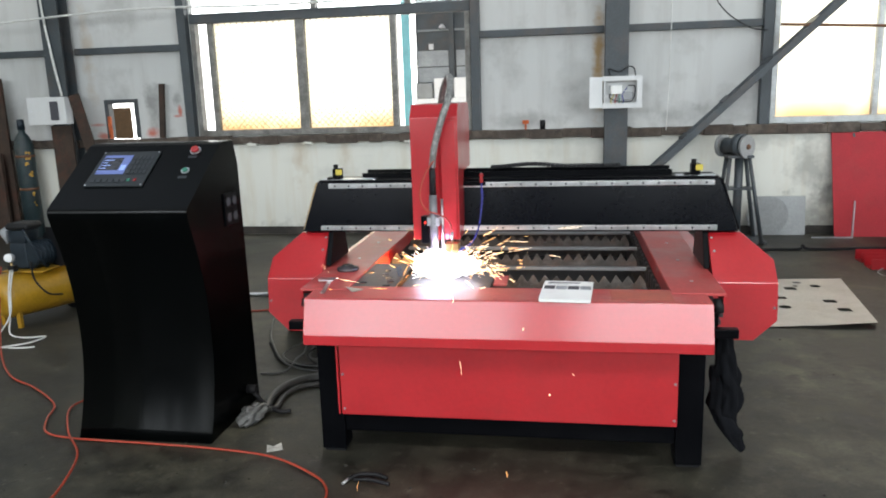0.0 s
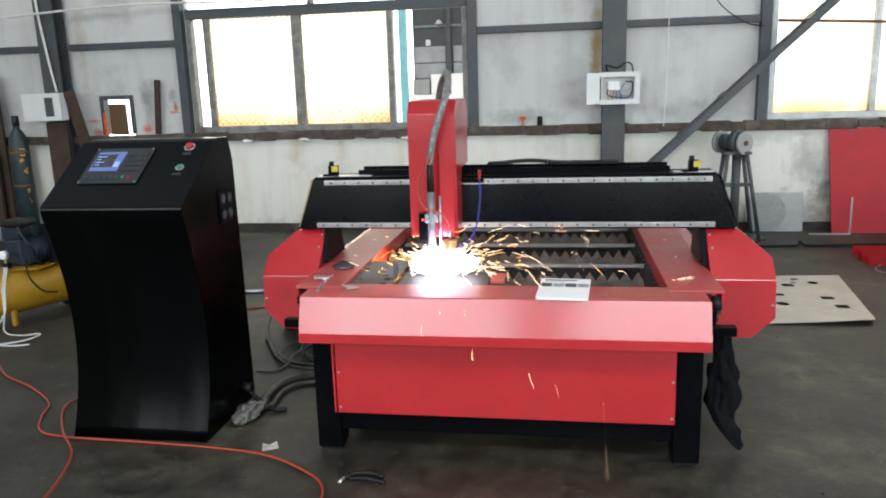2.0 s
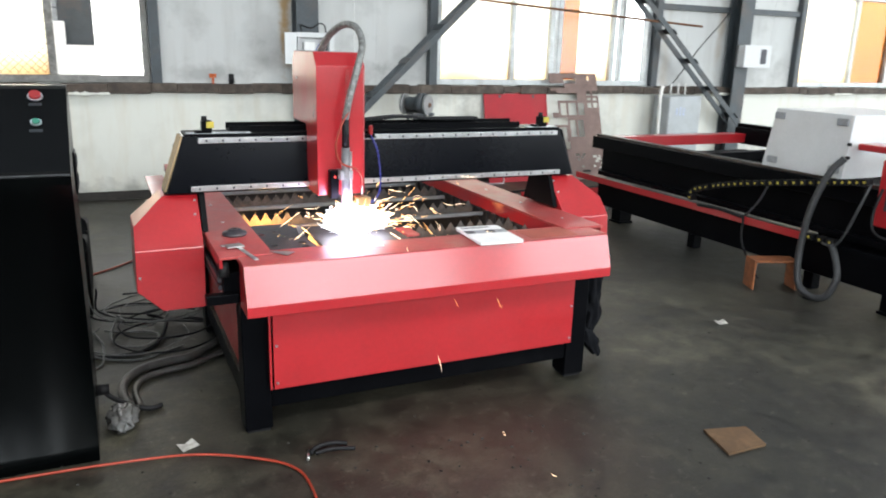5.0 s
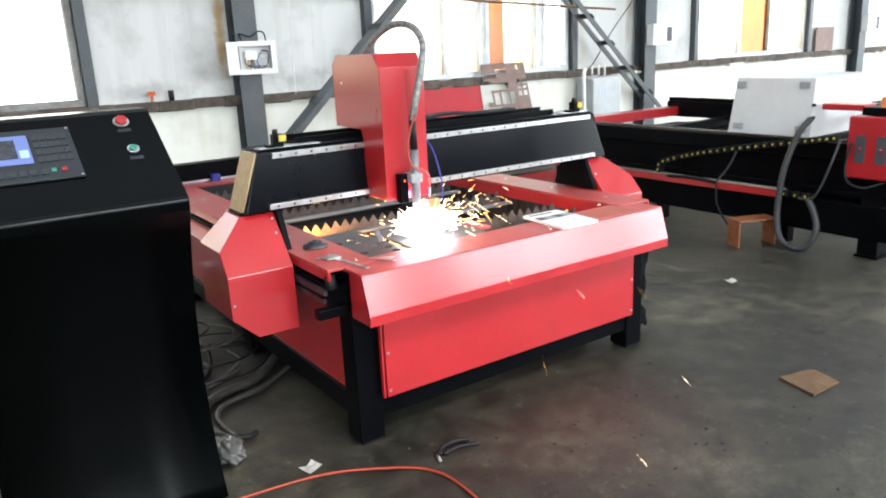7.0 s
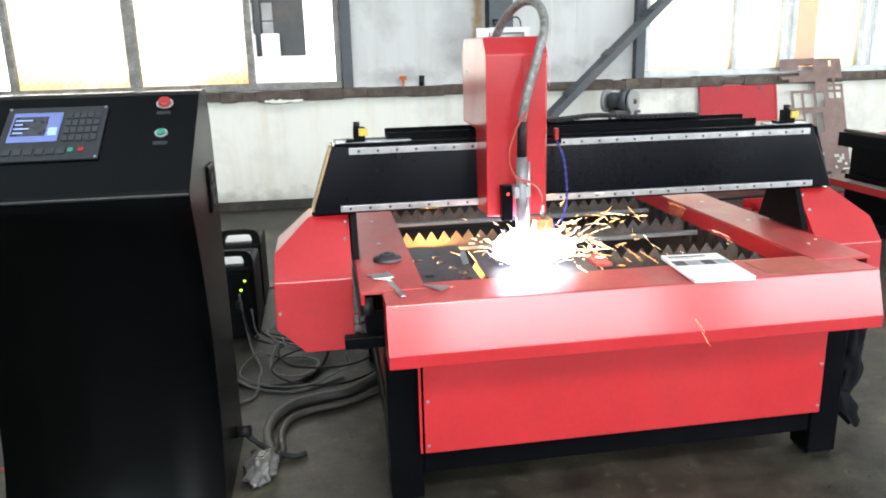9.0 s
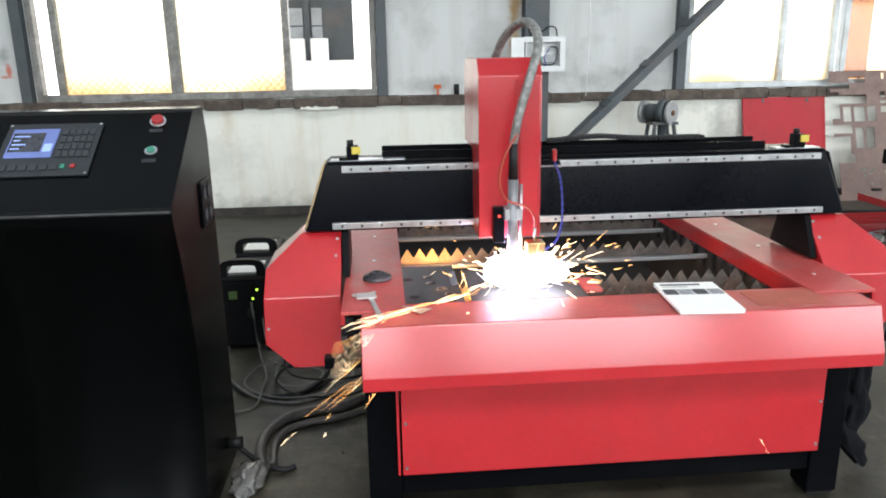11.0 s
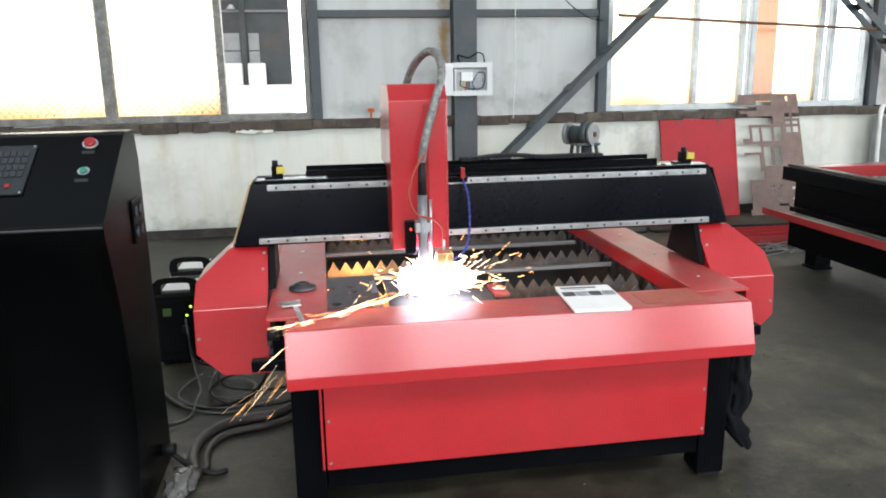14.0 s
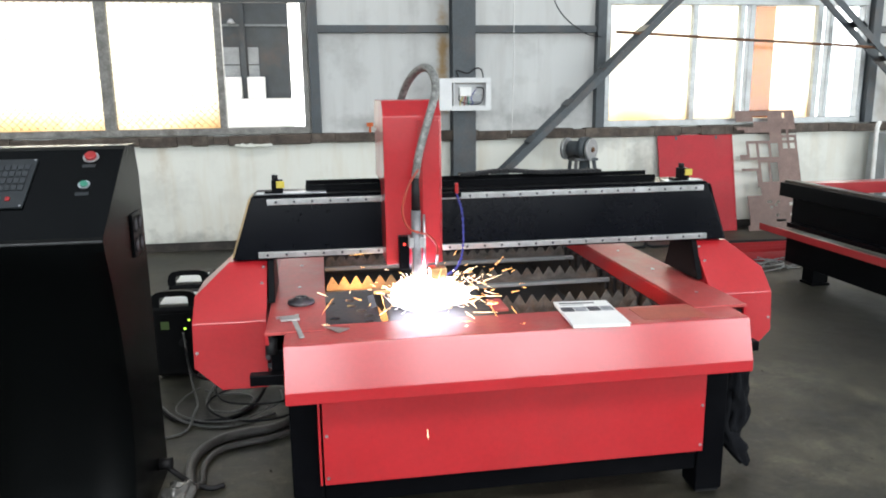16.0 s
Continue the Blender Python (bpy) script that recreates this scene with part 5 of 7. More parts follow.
# ---- second cutting machine ----
def second_machine():
    X, Y0, Y1 = 3.3, 2.6, 6.1
    m2 = thing("plasma_cutting_bed", (4.3, 4.3, 0), "black unfinished cutting bed with red rails", "machine")
    part("top_rail", bx(X, X + 0.16, Y0, Y1, 0.685, 0.80, bev=0.005), BLACK, m2)
    part("rail_strip", bx(X + 0.03, X + 0.07, Y0 + 0.02, Y1 - 0.02, 0.8005, 0.822, bev=0.003), SLAT, m2, "brown greasy guide strip")
    part("rail_strip", bx(X + 0.1, X + 0.14, Y0 + 0.02, Y1 - 0.02, 0.8005, 0.815, bev=0.003), BLACK, m2)
    part("side_web", bx(X + 0.1, X + 0.16, Y0, Y1 - 0.05, 0.42, 0.6845), BLACK, m2)
    part("web_lip", bx(X + 0.04, X + 0.1, Y0, Y1 - 0.08, 0.42, 0.46, bev=0.003), BLACK, m2)
    part("cable_ledge", bprism([(X - 0.1, 0.375), (X + 0.09, 0.375), (X + 0.09, 0.381), (X - 0.094, 0.381), (X - 0.094, 0.43), (X - 0.1, 0.43)], "y", 3.42, Y1 + 0.1), RED, m2, "red folded cable ledge")
    part("base_beam", bx(X + 0.02, X + 0.16, Y0, Y1 - 0.12, 0.13, 0.374, bev=0.006), BLACK, m2)
    part("inner_rail", bx(X + 0.165, X + 1.9, Y1 - 0.16, Y1, 0.7, 0.80, bev=0.004), RED, m2, "red end rail")
    part("far_rail", bx(X + 1.9, X + 2.06, Y0, Y1, 0.685, 0.86, bev=0.005), BLACK, m2)
    part("far_guide", bx(X + 1.93, X + 1.98, Y0, Y1, 0.8605, 0.9, bev=0.003), BLACK, m2)
    part("bed_plate", bx(X + 0.165, X + 1.89, Y0 + 0.05, Y1 - 0.17, 0.62, 0.632), BLACK, m2)
    part("cross_rail", bx(X + 0.165, X + 1.89, 5.2, 5.3, 0.6325, 0.72, bev=0.004), BLACK, m2)
    for y in (2.72, 5.6):
        for x in (X + 0.03, X + 1.9):
            lg = part("leg", bx(x, x + 0.14, y, y + 0.14, 0.02, 0.129 if y > 3 else 0.6, bev=0.004), BLACK, m2)
            part("foot", bx(x - 0.01, x + 0.15, y - 0.01, y + 0.15, 0, 0.0198), BLACK, lg)
    for y in (3.4, 4.6):
        part("leg", bx(X + 0.05, X + 0.13, y, y + 0.08, 0.0, 0.129), BLACK, m2)
    part("near_skirt", bx(X + 0.16, X + 0.2, Y0, 3.5, 0.2, 0.685), BLACK, m2)
    # carriage with the red cover, at the near end
    cov = part("end_cover", bx(3.27, 3.62, 2.5, 2.97, 0.57, 1.0, bev=0.012), RED, m2, "red carriage cover with two slots")
    for y in (2.7, 2.84):
        part("slot", bx(3.2665, 3.2695, y, y + 0.07, 0.68, 0.87), INK, cov, "dark slot")
        part("slot_clip", bcyl((3.266, y + 0.035, 0.76), (3.262, y + 0.035, 0.79), 0.008, n=8), RED, cov)
    part("carriage_arm", bx(3.3, 5.3, 2.72, 2.9, 1.005, 1.06, bev=0.004), BLACK, m2)
    part("red_bracket", bx(3.32, 3.5, 2.9, 3.2, 1.03, 1.075, bev=0.01), RED, m2)
    part("label_box", bx(3.3, 3.42, 2.62, 2.78, 1.061, 1.13, bev=0.004), ORANGE_TAG, m2, "orange and white label box")
    # cable chain with yellow pins
    ch = part("cable_chain", bx(3.235, 3.255, 3.05, 3.06, 0.84, 0.85), RUBBER, m2, "black cable chain with yellow pins")
    up = [(3.245, 2.98, 0.855), (3.245, 3.3, 0.80), (3.245, 3.7, 0.73), (3.245, 4.1, 0.655), (3.245, 4.4, 0.58), (3.245, 4.53, 0.535), (3.245, 4.575, 0.48), (3.245, 4.54, 0.43)]
    pts = spline(up, 6)
    dist, last = 0.0, pts[0]
    for a, b in zip(pts, pts[1:]):
        dist += (b - a).length
        if dist >= 0.048:
            dist = 0.0
            q = Matrix.Translation(b) @ (b - last).to_track_quat("Y", "Z").to_matrix().to_4x4()
            lk = part("chain_link", bx(-0.03, 0.03, -0.021, 0.021, -0.022, 0.022, bev=0.003, m=q), RUBBER, ch)
            bm = bmesh.new()
            cyl(bm, q @ Vector((-0.0305, 0, 0)), q @ Vector((-0.034, 0, 0)), 0.009, n=7)
            part("pin", bm, YELLOW_TAG, lk)
            last = b
    for y in (3.38, 3.29, 3.21):
        lk = part("chain_link", bx(3.215, 3.275, y - 0.03, y + 0.03, 0.383, 0.427, bev=0.003), RUBBER, ch)
        part("pin", bcyl((3.2145, y, 0.405), (3.211, y, 0.405), 0.009, n=7), YELLOW_TAG, lk)
    # white boxed unit on the bed
    wb = thing("equipment_box", (3.8, 3.6, 0.823), "white boxed unit with grey corner guards on the bed", "box")
    bm = bmesh.new()
    f = [(3.3, 3.26), (4.15, 3.26), (4.15, 3.95), (3.3, 3.95)]
    t = [(3.33, 3.26), (4.15, 3.26), (4.15, 3.9), (3.33, 3.9)]
    va, vb = [bm.verts.new((*p, 0.823)) for p in f], [bm.verts.new((*p, 1.25)) for p in t]
    bm.faces.new(va[::-1]), bm.faces.new(vb)
    for i in range(4):
        bm.faces.new((va[i], va[(i + 1) % 4], vb[(i + 1) % 4], vb[i]))
    bmesh.ops.bevel(bm, geom=bm.edges[:], offset=0.006, segments=2, affect="EDGES", profile=0.5)
    part("body", bm, WHITE_BOX, wb)
    for y in (3.29, 3.81):
        for z in (0.855, 1.175):
            part("corner_guard", bx(3.285 + 0.03 * (z - 0.823) / 0.427, 3.3 + 0.03 * (z - 0.823) / 0.427, y, y + 0.085, z, z + 0.05, bev=0.005), GREY_PLASTIC, wb, "grey corner guard")
    for z in (1.06, 0.97):
        part("gland", bcyl((3.31, 3.24, z), (3.31, 3.262, z), 0.012, n=10), RUBBER, wb)


second_machine()


def cable(name, pts, r, mat, label, base=None, n=8, k=8, ribs=0.0):
    return solid(name, btube(pts, r, n=n, k=k, ribs=ribs), mat, label, "cable", base=base or pts[0])


cable("flexible_conduit", [(3.27, 3.24, 0.97), (3.22, 3.3, 0.86), (3.17, 3.36, 0.6), (3.15, 3.38, 0.3), (3.13, 3.34, 0.1), (3.12, 3.24, 0.035), (3.14, 3.13, 0.05), (3.17, 3.08, 0.18), (3.19, 3.12, 0.3), (3.2, 3.18, 0.4)], 0.023,
      CONDUIT, "thick grey ribbed conduit looping down from the bed", ribs=0.06, k=12)
cable("loose_wire", [(3.24, 3.0, 0.84), (3.2, 3.02, 0.7), (3.18, 3.08, 0.5), (3.19, 3.15, 0.4), (3.2, 3.25, 0.39)], 0.009, CONDUIT, "loose grey wire hanging at the bed")
cable("loose_wire", [(3.26, 2.93, 0.82), (3.22, 2.94, 0.65), (3.2, 2.9, 0.55), (3.22, 2.8, 0.52), (3.3, 2.7, 0.56)], 0.009, RUBBER, "black wire drooping under the cover")
cable("loose_wire", [(3.29, 3.85, 0.68), (3.27, 3.9, 0.55), (3.24, 3.98, 0.43)], 0.009, CONDUIT, "loose grey wire hanging at the bed")
cable("loose_wire", [(3.2, 4.45, 0.425), (3.19, 4.2, 0.44), (3.19, 3.95, 0.425)], 0.014, RUBBER, "black cables lying on the red ledge")
cable("loose_wire", [(3.19, 3.95, 0.42), (3.17, 3.92, 0.25), (3.16, 3.8, 0.1), (3.15, 3.7, 0.012)], 0.008, RUBBER, "black wire drooping to the floor")


def floor_scraps():
    # rusty U-shaped stand
    bm = bmesh.new()
    m = Matrix.Translation((3.1, 3.55, 0)) @ Matrix.Rotation(radians(-22), 4, "Z")
    box(bm, -0.16, 0.16, -0.075, 0.075, 0.2, 0.212, m=m)
    box(bm, -0.16, -0.148, -0.075, 0.075, 0.0, 0.1998, m=m)
    box(bm, 0.148, 0.16, -0.075, 0.075, 0.0, 0.1998, m=m)
    solid("steel_stand", bm, RUST_RED, "rusty orange bent steel stand on the floor", "stand", base=(3.1, 3.55, 0))
    bm = bmesh.new()
    prism(bm, [(1.09, 2.06), (1.29, 2.01), (1.25, 1.86), (1.04, 1.86)], "z", 0.002, 0.012)
    solid("cardboard_piece", bm, CARDBOARD, "flat brown cardboard piece on the floor", "cardboard", base=(1.17, 1.95, 0.002))
    for p, w, r in (((-1.0, 2.755), 0.075, 20), ((2.2, 3.09), 0.07, -10)):
        m = Matrix.Translation((*p, 0.002)) @ Matrix.Rotation(radians(r), 4, "Z")
        bm = bmesh.new()
        v = [bm.verts.new(m @ Vector(q)) for q in ((-w / 2, -0.03, 0), (w / 2, -0.02, 0), (w * 0.4, 0.03, 0.012), (-w * 0.1, 0.02, 0.003), (-w / 2, 0.035, 0.008))]
        f = bm.faces.new(v)
        e = bmesh.ops.extrude_face_region(bm, geom=[f])
        bmesh.ops.translate(bm, verts=[q for q in e["geom"] if isinstance(q, bmesh.types.BMVert)], vec=(0, 0, 0.0015))
        bmesh.ops.recalc_face_normals(bm, faces=bm.faces[:])
        solid("paper_scrap", bm, SCRAP_PAPER, "torn grey-white paper scrap on the floor", "paper", base=(*p, 0.002))
    # hand clamp
    c = thing("clamp", (-0.45, 2.5, 0), "dark steel hand clamp on the floor", "tool")
    part("jaw", btube([(-0.56, 2.5, 0.014), (-0.52, 2.53, 0.02), (-0.45, 2.535, 0.02), (-0.4, 2.52, 0.014)], 0.01, n=8), RUBBER, c)
    part("handle", btube([(-0.54, 2.495, 0.012), (-0.47, 2.49, 0.02), (-0.38, 2.475, 0.012)], 0.009, n=8), RUBBER, c)
    part("screw_rod", bcyl((-0.56, 2.525, 0.012), (-0.58, 2.46, 0.01), 0.007, n=8), STEEL, c)
    # pale scrap sheet with cut openings
    bm = bmesh.new()
    z = 0.006
    rim = [bm.verts.new(p) for p in ((1.72, 4.79, z), (2.05, 4.8, z + 0.012), (2.41, 4.83, z + 0.03), (2.6, 6.1, z + 0.01), (2.1, 6.1, z), (1.5, 6.05, z))]
    es = [bm.edges.new((rim[i], rim[(i + 1) % 6])) for i in range(6)]
    for hx, hy, w, h, rnd in ((2.12, 5.78, 0.1, 0.05, 0), (2.22, 5.97, 0.07, 0.03, 1), (2.33, 5.86, 0.08, 0.045, 1), (2.3, 5.42, 0.1, 0.045, 0), (2.33, 5.2, 0.1, 0.05, 0), (1.97, 5.5, 0.1, 0.04, 0),
                              (1.94, 5.25, 0.09, 0.05, 1), (2.18, 5.86, 0.04, 0.025, 1)):
        ring = []
        for i in range(12):
            a = 2 * math.pi * i / 12
            ux, uy = (math.cos(a), math.sin(a)) if rnd else (max(-0.9, min(0.9, 1.4 * math.cos(a))), max(-0.9, min(0.9, 1.4 * math.sin(a))))
            ring.append(bm.verts.new((hx + w / 2 * ux, hy + h * uy, z + 0.006)))
        es += [bm.edges.new((ring[i], ring[(i + 1) % 12])) for i in range(12)]
    bmesh.ops.triangle_fill(bm, edges=es, use_beauty=True)
    e = bmesh.ops.extrude_face_region(bm, geom=bm.faces[:])
    bmesh.ops.translate(bm, verts=[q for q in e["geom"] if isinstance(q, bmesh.types.BMVert)], vec=(0, 0, 0.003))
    bmesh.ops.recalc_face_normals(bm, faces=bm.faces[:])
    solid("scrap_sheet", bm, PALE_SHEET, "pale metal sheet with cut openings on the floor", "sheet", base=(2.1, 5.4, 0.006))
    # red channels on the floor beside the second machine
    for x0, x1, y, ln in ((2.98, 4.4, 6.5, "long red folded channel lying on the floor"), (3.0, 4.3, 6.78, "red folded channel lying against another")):
        solid("steel_channel", bprism([(y, 0.0), (y + 0.16, 0.0), (y + 0.16, 0.09), (y + 0.154, 0.09), (y + 0.154, 0.006), (y + 0.006, 0.006), (y + 0.006, 0.09), (y, 0.09)], "x", x0, x1), RED, ln, "channel", base=(x0, y, 0))


floor_scraps()


# ---- cables round the machine ----
cable("air_hose", [(-0.95, 1.45, 0.009), (-0.75, 1.75, 0.009), (-0.64, 2.05, 0.009), (-0.615, 2.28, 0.009), (-0.64, 2.42, 0.009), (-0.74, 2.53, 0.009), (-0.98, 2.665, 0.009), (-1.29, 2.715, 0.009), (-1.65, 2.735, 0.009), (-2.04, 2.75, 0.009), (-2.23, 2.8, 0.009), (-2.34, 2.95, 0.009), (-2.43, 3.13, 0.009),
                   (-2.71, 3.34, 0.009), (-2.98, 3.49, 0.009), (-3.3, 3.8, 0.02), (-3.62, 4.2, 0.14), (-3.8, 4.46, 0.34), (-3.82, 4.52, 0.45)], 0.0056, ORANGE_HOSE, "long orange air hose winding over the floor", base=(-2.0, 2.75, 0))
cable("air_hose", [(-1.75, 2.1, 0.026), (-1.77, 2.26, 0.026), (-1.89, 2.56, 0.026), (-2.1, 2.79, 0.026), (-2.3, 3.1, 0.012), (-2.22, 3.3, 0.009), (-2.1, 3.45, 0.009)], 0.0056, ORANGE_HOSE, "orange air hose branch crossing the other", base=(-1.9, 2.6, 0))
cable("wrapped_cable", [(-1.26, 3.12, 0.05), (-1.202, 3.147, 0.024), (-1.222, 3.254, 0.024), (-1.225, 3.381, 0.024), (-1.195, 3.489, 0.024), (-1.123, 3.58, 0.024), (-1.011, 3.625, 0.024), (-0.86, 3.678, 0.024), (-0.6, 4.0, 0.024), (-0.5, 4.3, 0.024)], 0.022, GREY_HOSE, "thick wrapped grey cable bundle on the floor", ribs=0.06, k=12)
cable("wrapped_cable", [(-1.24, 3.1, 0.05), (-1.164, 3.173, 0.016), (-1.171, 3.284, 0.016), (-1.166, 3.386, 0.016), (-1.124, 3.475, 0.016), (-1.028, 3.526, 0.016), (-0.856, 3.582, 0.016), (-0.55, 3.85, 0.016), (-0.45, 4.1, 0.016)], 0.014, GREY_HOSE, "thinner wrapped grey cable bundle beside a thicker one", ribs=0.06, k=12)
cable("power_cable", [(-1.31, 3.22, 0.1), (-1.27, 3.21, 0.06), (-1.2, 3.17, 0.03), (-1.12, 3.14, 0.014), (-1.07, 3.16, 0.013)], 0.012, RUBBER, "black power cable leaving the cabinet")


cable("coiled_cable", [(-1.6, 4.2, 0.012), (-1.507, 4.05, 0.012), (-1.41, 3.889, 0.012), (-1.303, 3.821, 0.012), (-1.193, 3.813, 0.012), (-1.1, 3.848, 0.012), (-1.036, 3.92, 0.014), (-0.985, 4.06, 0.03), (-0.97, 4.2, 0.05), (-1.05, 4.4, 0.02)], 0.011, RUBBER, "thick black cable lying in a wide loop")
cable("coiled_cable", [(-1.22, 4.3, 0.06), (-1.26, 4.08, 0.03), (-1.231, 3.93, 0.026), (-1.172, 3.875, 0.03), (-1.088, 3.872, 0.03), (-1.026, 3.972, 0.026), (-1.03, 4.05, 0.026), (-1.1, 4.124, 0.02), (-1.2, 4.14, 0.02), (-1.29, 4.2, 0.02)], 0.007, PALE_CABLE, "pale grey cable lying in a small loop")
cable("coiled_cable", [(-1.43, 4.46, 0.28), (-1.41, 4.4, 0.16), (-1.37, 4.28, 0.03), (-1.31, 4.052, 0.012), (-1.3, 3.893, 0.03), (-1.309, 3.742, 0.01), (-1.36, 3.683, 0.008), (-1.45, 3.67, 0.008)], 0.006, PALE_CABLE, "thin pale cable trailing from the power source")
cable("coiled_cable", [(-1.8, 4.767, 0.007), (-1.682, 4.414, 0.007), (-1.577, 4.182, 0.026), (-1.392, 3.86, 0.028), (-1.243, 3.769, 0.008), (-1.1, 3.75, 0.008), (-0.9, 3.86, 0.008)], 0.006, PALE_CABLE, "thin pale cable curving over the floor")
cable("air_hose", [(-2.9, 4.7, 0.009), (-2.4, 4.85, 0.009), (-2.075, 4.931, 0.009), (-1.88, 5.01, 0.009), (-1.3, 5.45, 0.009), (-0.9, 5.9, 0.009)], 0.0075, ORANGE_HOSE, "orange air hose running behind the cabinet")
solid("steel_tube", bcyl((-2.33, 5.39, 0.016), (-2.09, 5.4, 0.016), 0.015, n=10), ALU, "short bright steel tube on the floor", "tube", base=(-2.2, 5.4, 0))


def cable_pile():
    rng = random.Random(8)
    for i in range(8):
        cx, cy, r = -1.06 + rng.uniform(-0.12, 0.12), 4.2 + rng.uniform(-0.3, 0.3), rng.uniform(0.14, 0.26)
        a0, n = rng.uniform(0, 6), rng.choice((9, 12, 14))
        pts = [(cx + (r + 0.02 * j / n) * math.cos(a0 + j * 0.55) * (1 + 0.2 * rng.random()), cy + 1.1 * r * math.sin(a0 + j * 0.55), 0.008 + 0.012 * i + 0.01 * rng.random()) for j in range(n)]
        if i < 3:
            pts = [(-1.42 + 0.05 * i, 4.42, 0.2), (-1.36 + 0.04 * i, 4.3, 0.08)] + pts
        cable("coiled_cable", pts, 0.004 if i % 2 else 0.0055, PALE_CABLE if i % 2 else RUBBER, "loosely coiled cable on the floor", base=(cx, cy, 0))


cable_pile()


def wrapped_connector():
    bm = bmesh.new()
    bmesh.ops.create_icosphere(bm, subdivisions=4, radius=1.0)
    for v in bm.verts:
        f = 1 + 0.5 * noise.noise(v.co * 2.2) + 0.35 * abs(noise.noise(v.co * 4.5)) - 0.12
        v.co = Vector((-1.235 + 0.06 * v.co.x * f, 3.05 + 0.11 * v.co.y * f, max(0.001, 0.035 + 0.042 * v.co.z * f)))
    for f in bm.faces:
        f.smooth = True
    solid("plastic_wrap", bm, PLASTIC_BAG, "crumpled clear plastic wrap round a cable end", "wrap", base=(-1.22, 3.09, 0.0))


wrapped_connector()


# ---- plasma power sources ----
UNIT_BLACK = surf("black_moulded_casing", (0.0035, 0.0038, 0.0045), 0.55, spec=0.15, var=0.2, scale=10, bump=0.01)


def power_source(y):
    x0, x1 = -1.6, -1.345
    p = thing("plasma_power_source", ((x0 + x1) / 2, y + 0.2, 0), "black plasma power source with white label under its handle", "power unit", group="power sources")
    part("body", bx(x0, x1, y, y + 0.42, 0.015, 0.43, bev=0.02), UNIT_BLACK, p)
    for yy in (y + 0.006,):     # a moulded end frame with a wide slot for the fingers
        bm = bmesh.new()
        cx, w = (x0 + x1) / 2, (x1 - x0) / 2
        outer = [(cx - w, 0.425), (cx - w, 0.46), (cx - w * 0.93, 0.492), (cx - w * 0.75, 0.512), (cx - w * 0.4, 0.52), (cx + w * 0.4, 0.52), (cx + w * 0.75, 0.512), (cx + w * 0.93, 0.492), (cx + w, 0.46), (cx + w, 0.425)]
        inner = [(cx - w * 0.62, 0.425), (cx - w * 0.62, 0.46), (cx - w * 0.6, 0.475), (cx - w * 0.54, 0.485), (cx - w * 0.3, 0.488), (cx + w * 0.3, 0.488), (cx + w * 0.54, 0.485), (cx + w * 0.6, 0.475), (cx + w * 0.62, 0.46), (cx + w * 0.62, 0.425)]
        rings = [[bm.verts.new((px, q, pz)) for px, pz in pts] for q in (yy, yy + 0.028) for pts in (outer, inner)]
        for k in range(9):
            for a, b in ((0, 1), (2, 3), (0, 2), (1, 3)):
                bm.faces.new((rings[a][k], rings[a][k + 1], rings[b][k + 1], rings[b][k]))
        bmesh.ops.recalc_face_normals(bm, faces=bm.faces[:])
        part("handle", bm, UNIT_BLACK, p)
    part("top_label", bx(x0 + 0.04, x1 - 0.04, y + 0.06, y + 0.3, 0.4305, 0.434), PAPER, p, "white paper label")
    f = part("front_plate", bx(x0 + 0.02, x1 - 0.02, y - 0.006, y - 0.0005, 0.08, 0.39, bev=0.002), UNIT_BLACK, p)
    part("display", bx(x0 + 0.05, x0 + 0.095, y - 0.0085, y - 0.0062, 0.3, 0.345), GREEN_LED_DIM, f, "green display")
    for x, z in ((x1 - 0.05, 0.35), (x1 - 0.075, 0.3)):
        part("lamp", bcyl((x, y - 0.0062, z), (x, y - 0.0095, z), 0.006, n=8), GREEN_LED, f)
    part("knob", bcyl((x1 - 0.09, y - 0.006, 0.22), (x1 - 0.09, y - 0.03, 0.22), 0.022, n=14), RUBBER, f)
    for x in (x0 + 0.03, x1 - 0.03):
        for yy in (y + 0.04, y + 0.38):
            part("foot", bcyl((x, yy, 0), (x, yy, 0.0148), 0.015, n=8), RUBBER, p)


GREEN_LED_DIM = glow("green_display", (0.06, 0.1, 0.03), 0.15)
power_source(4.47)
power_source(4.98)


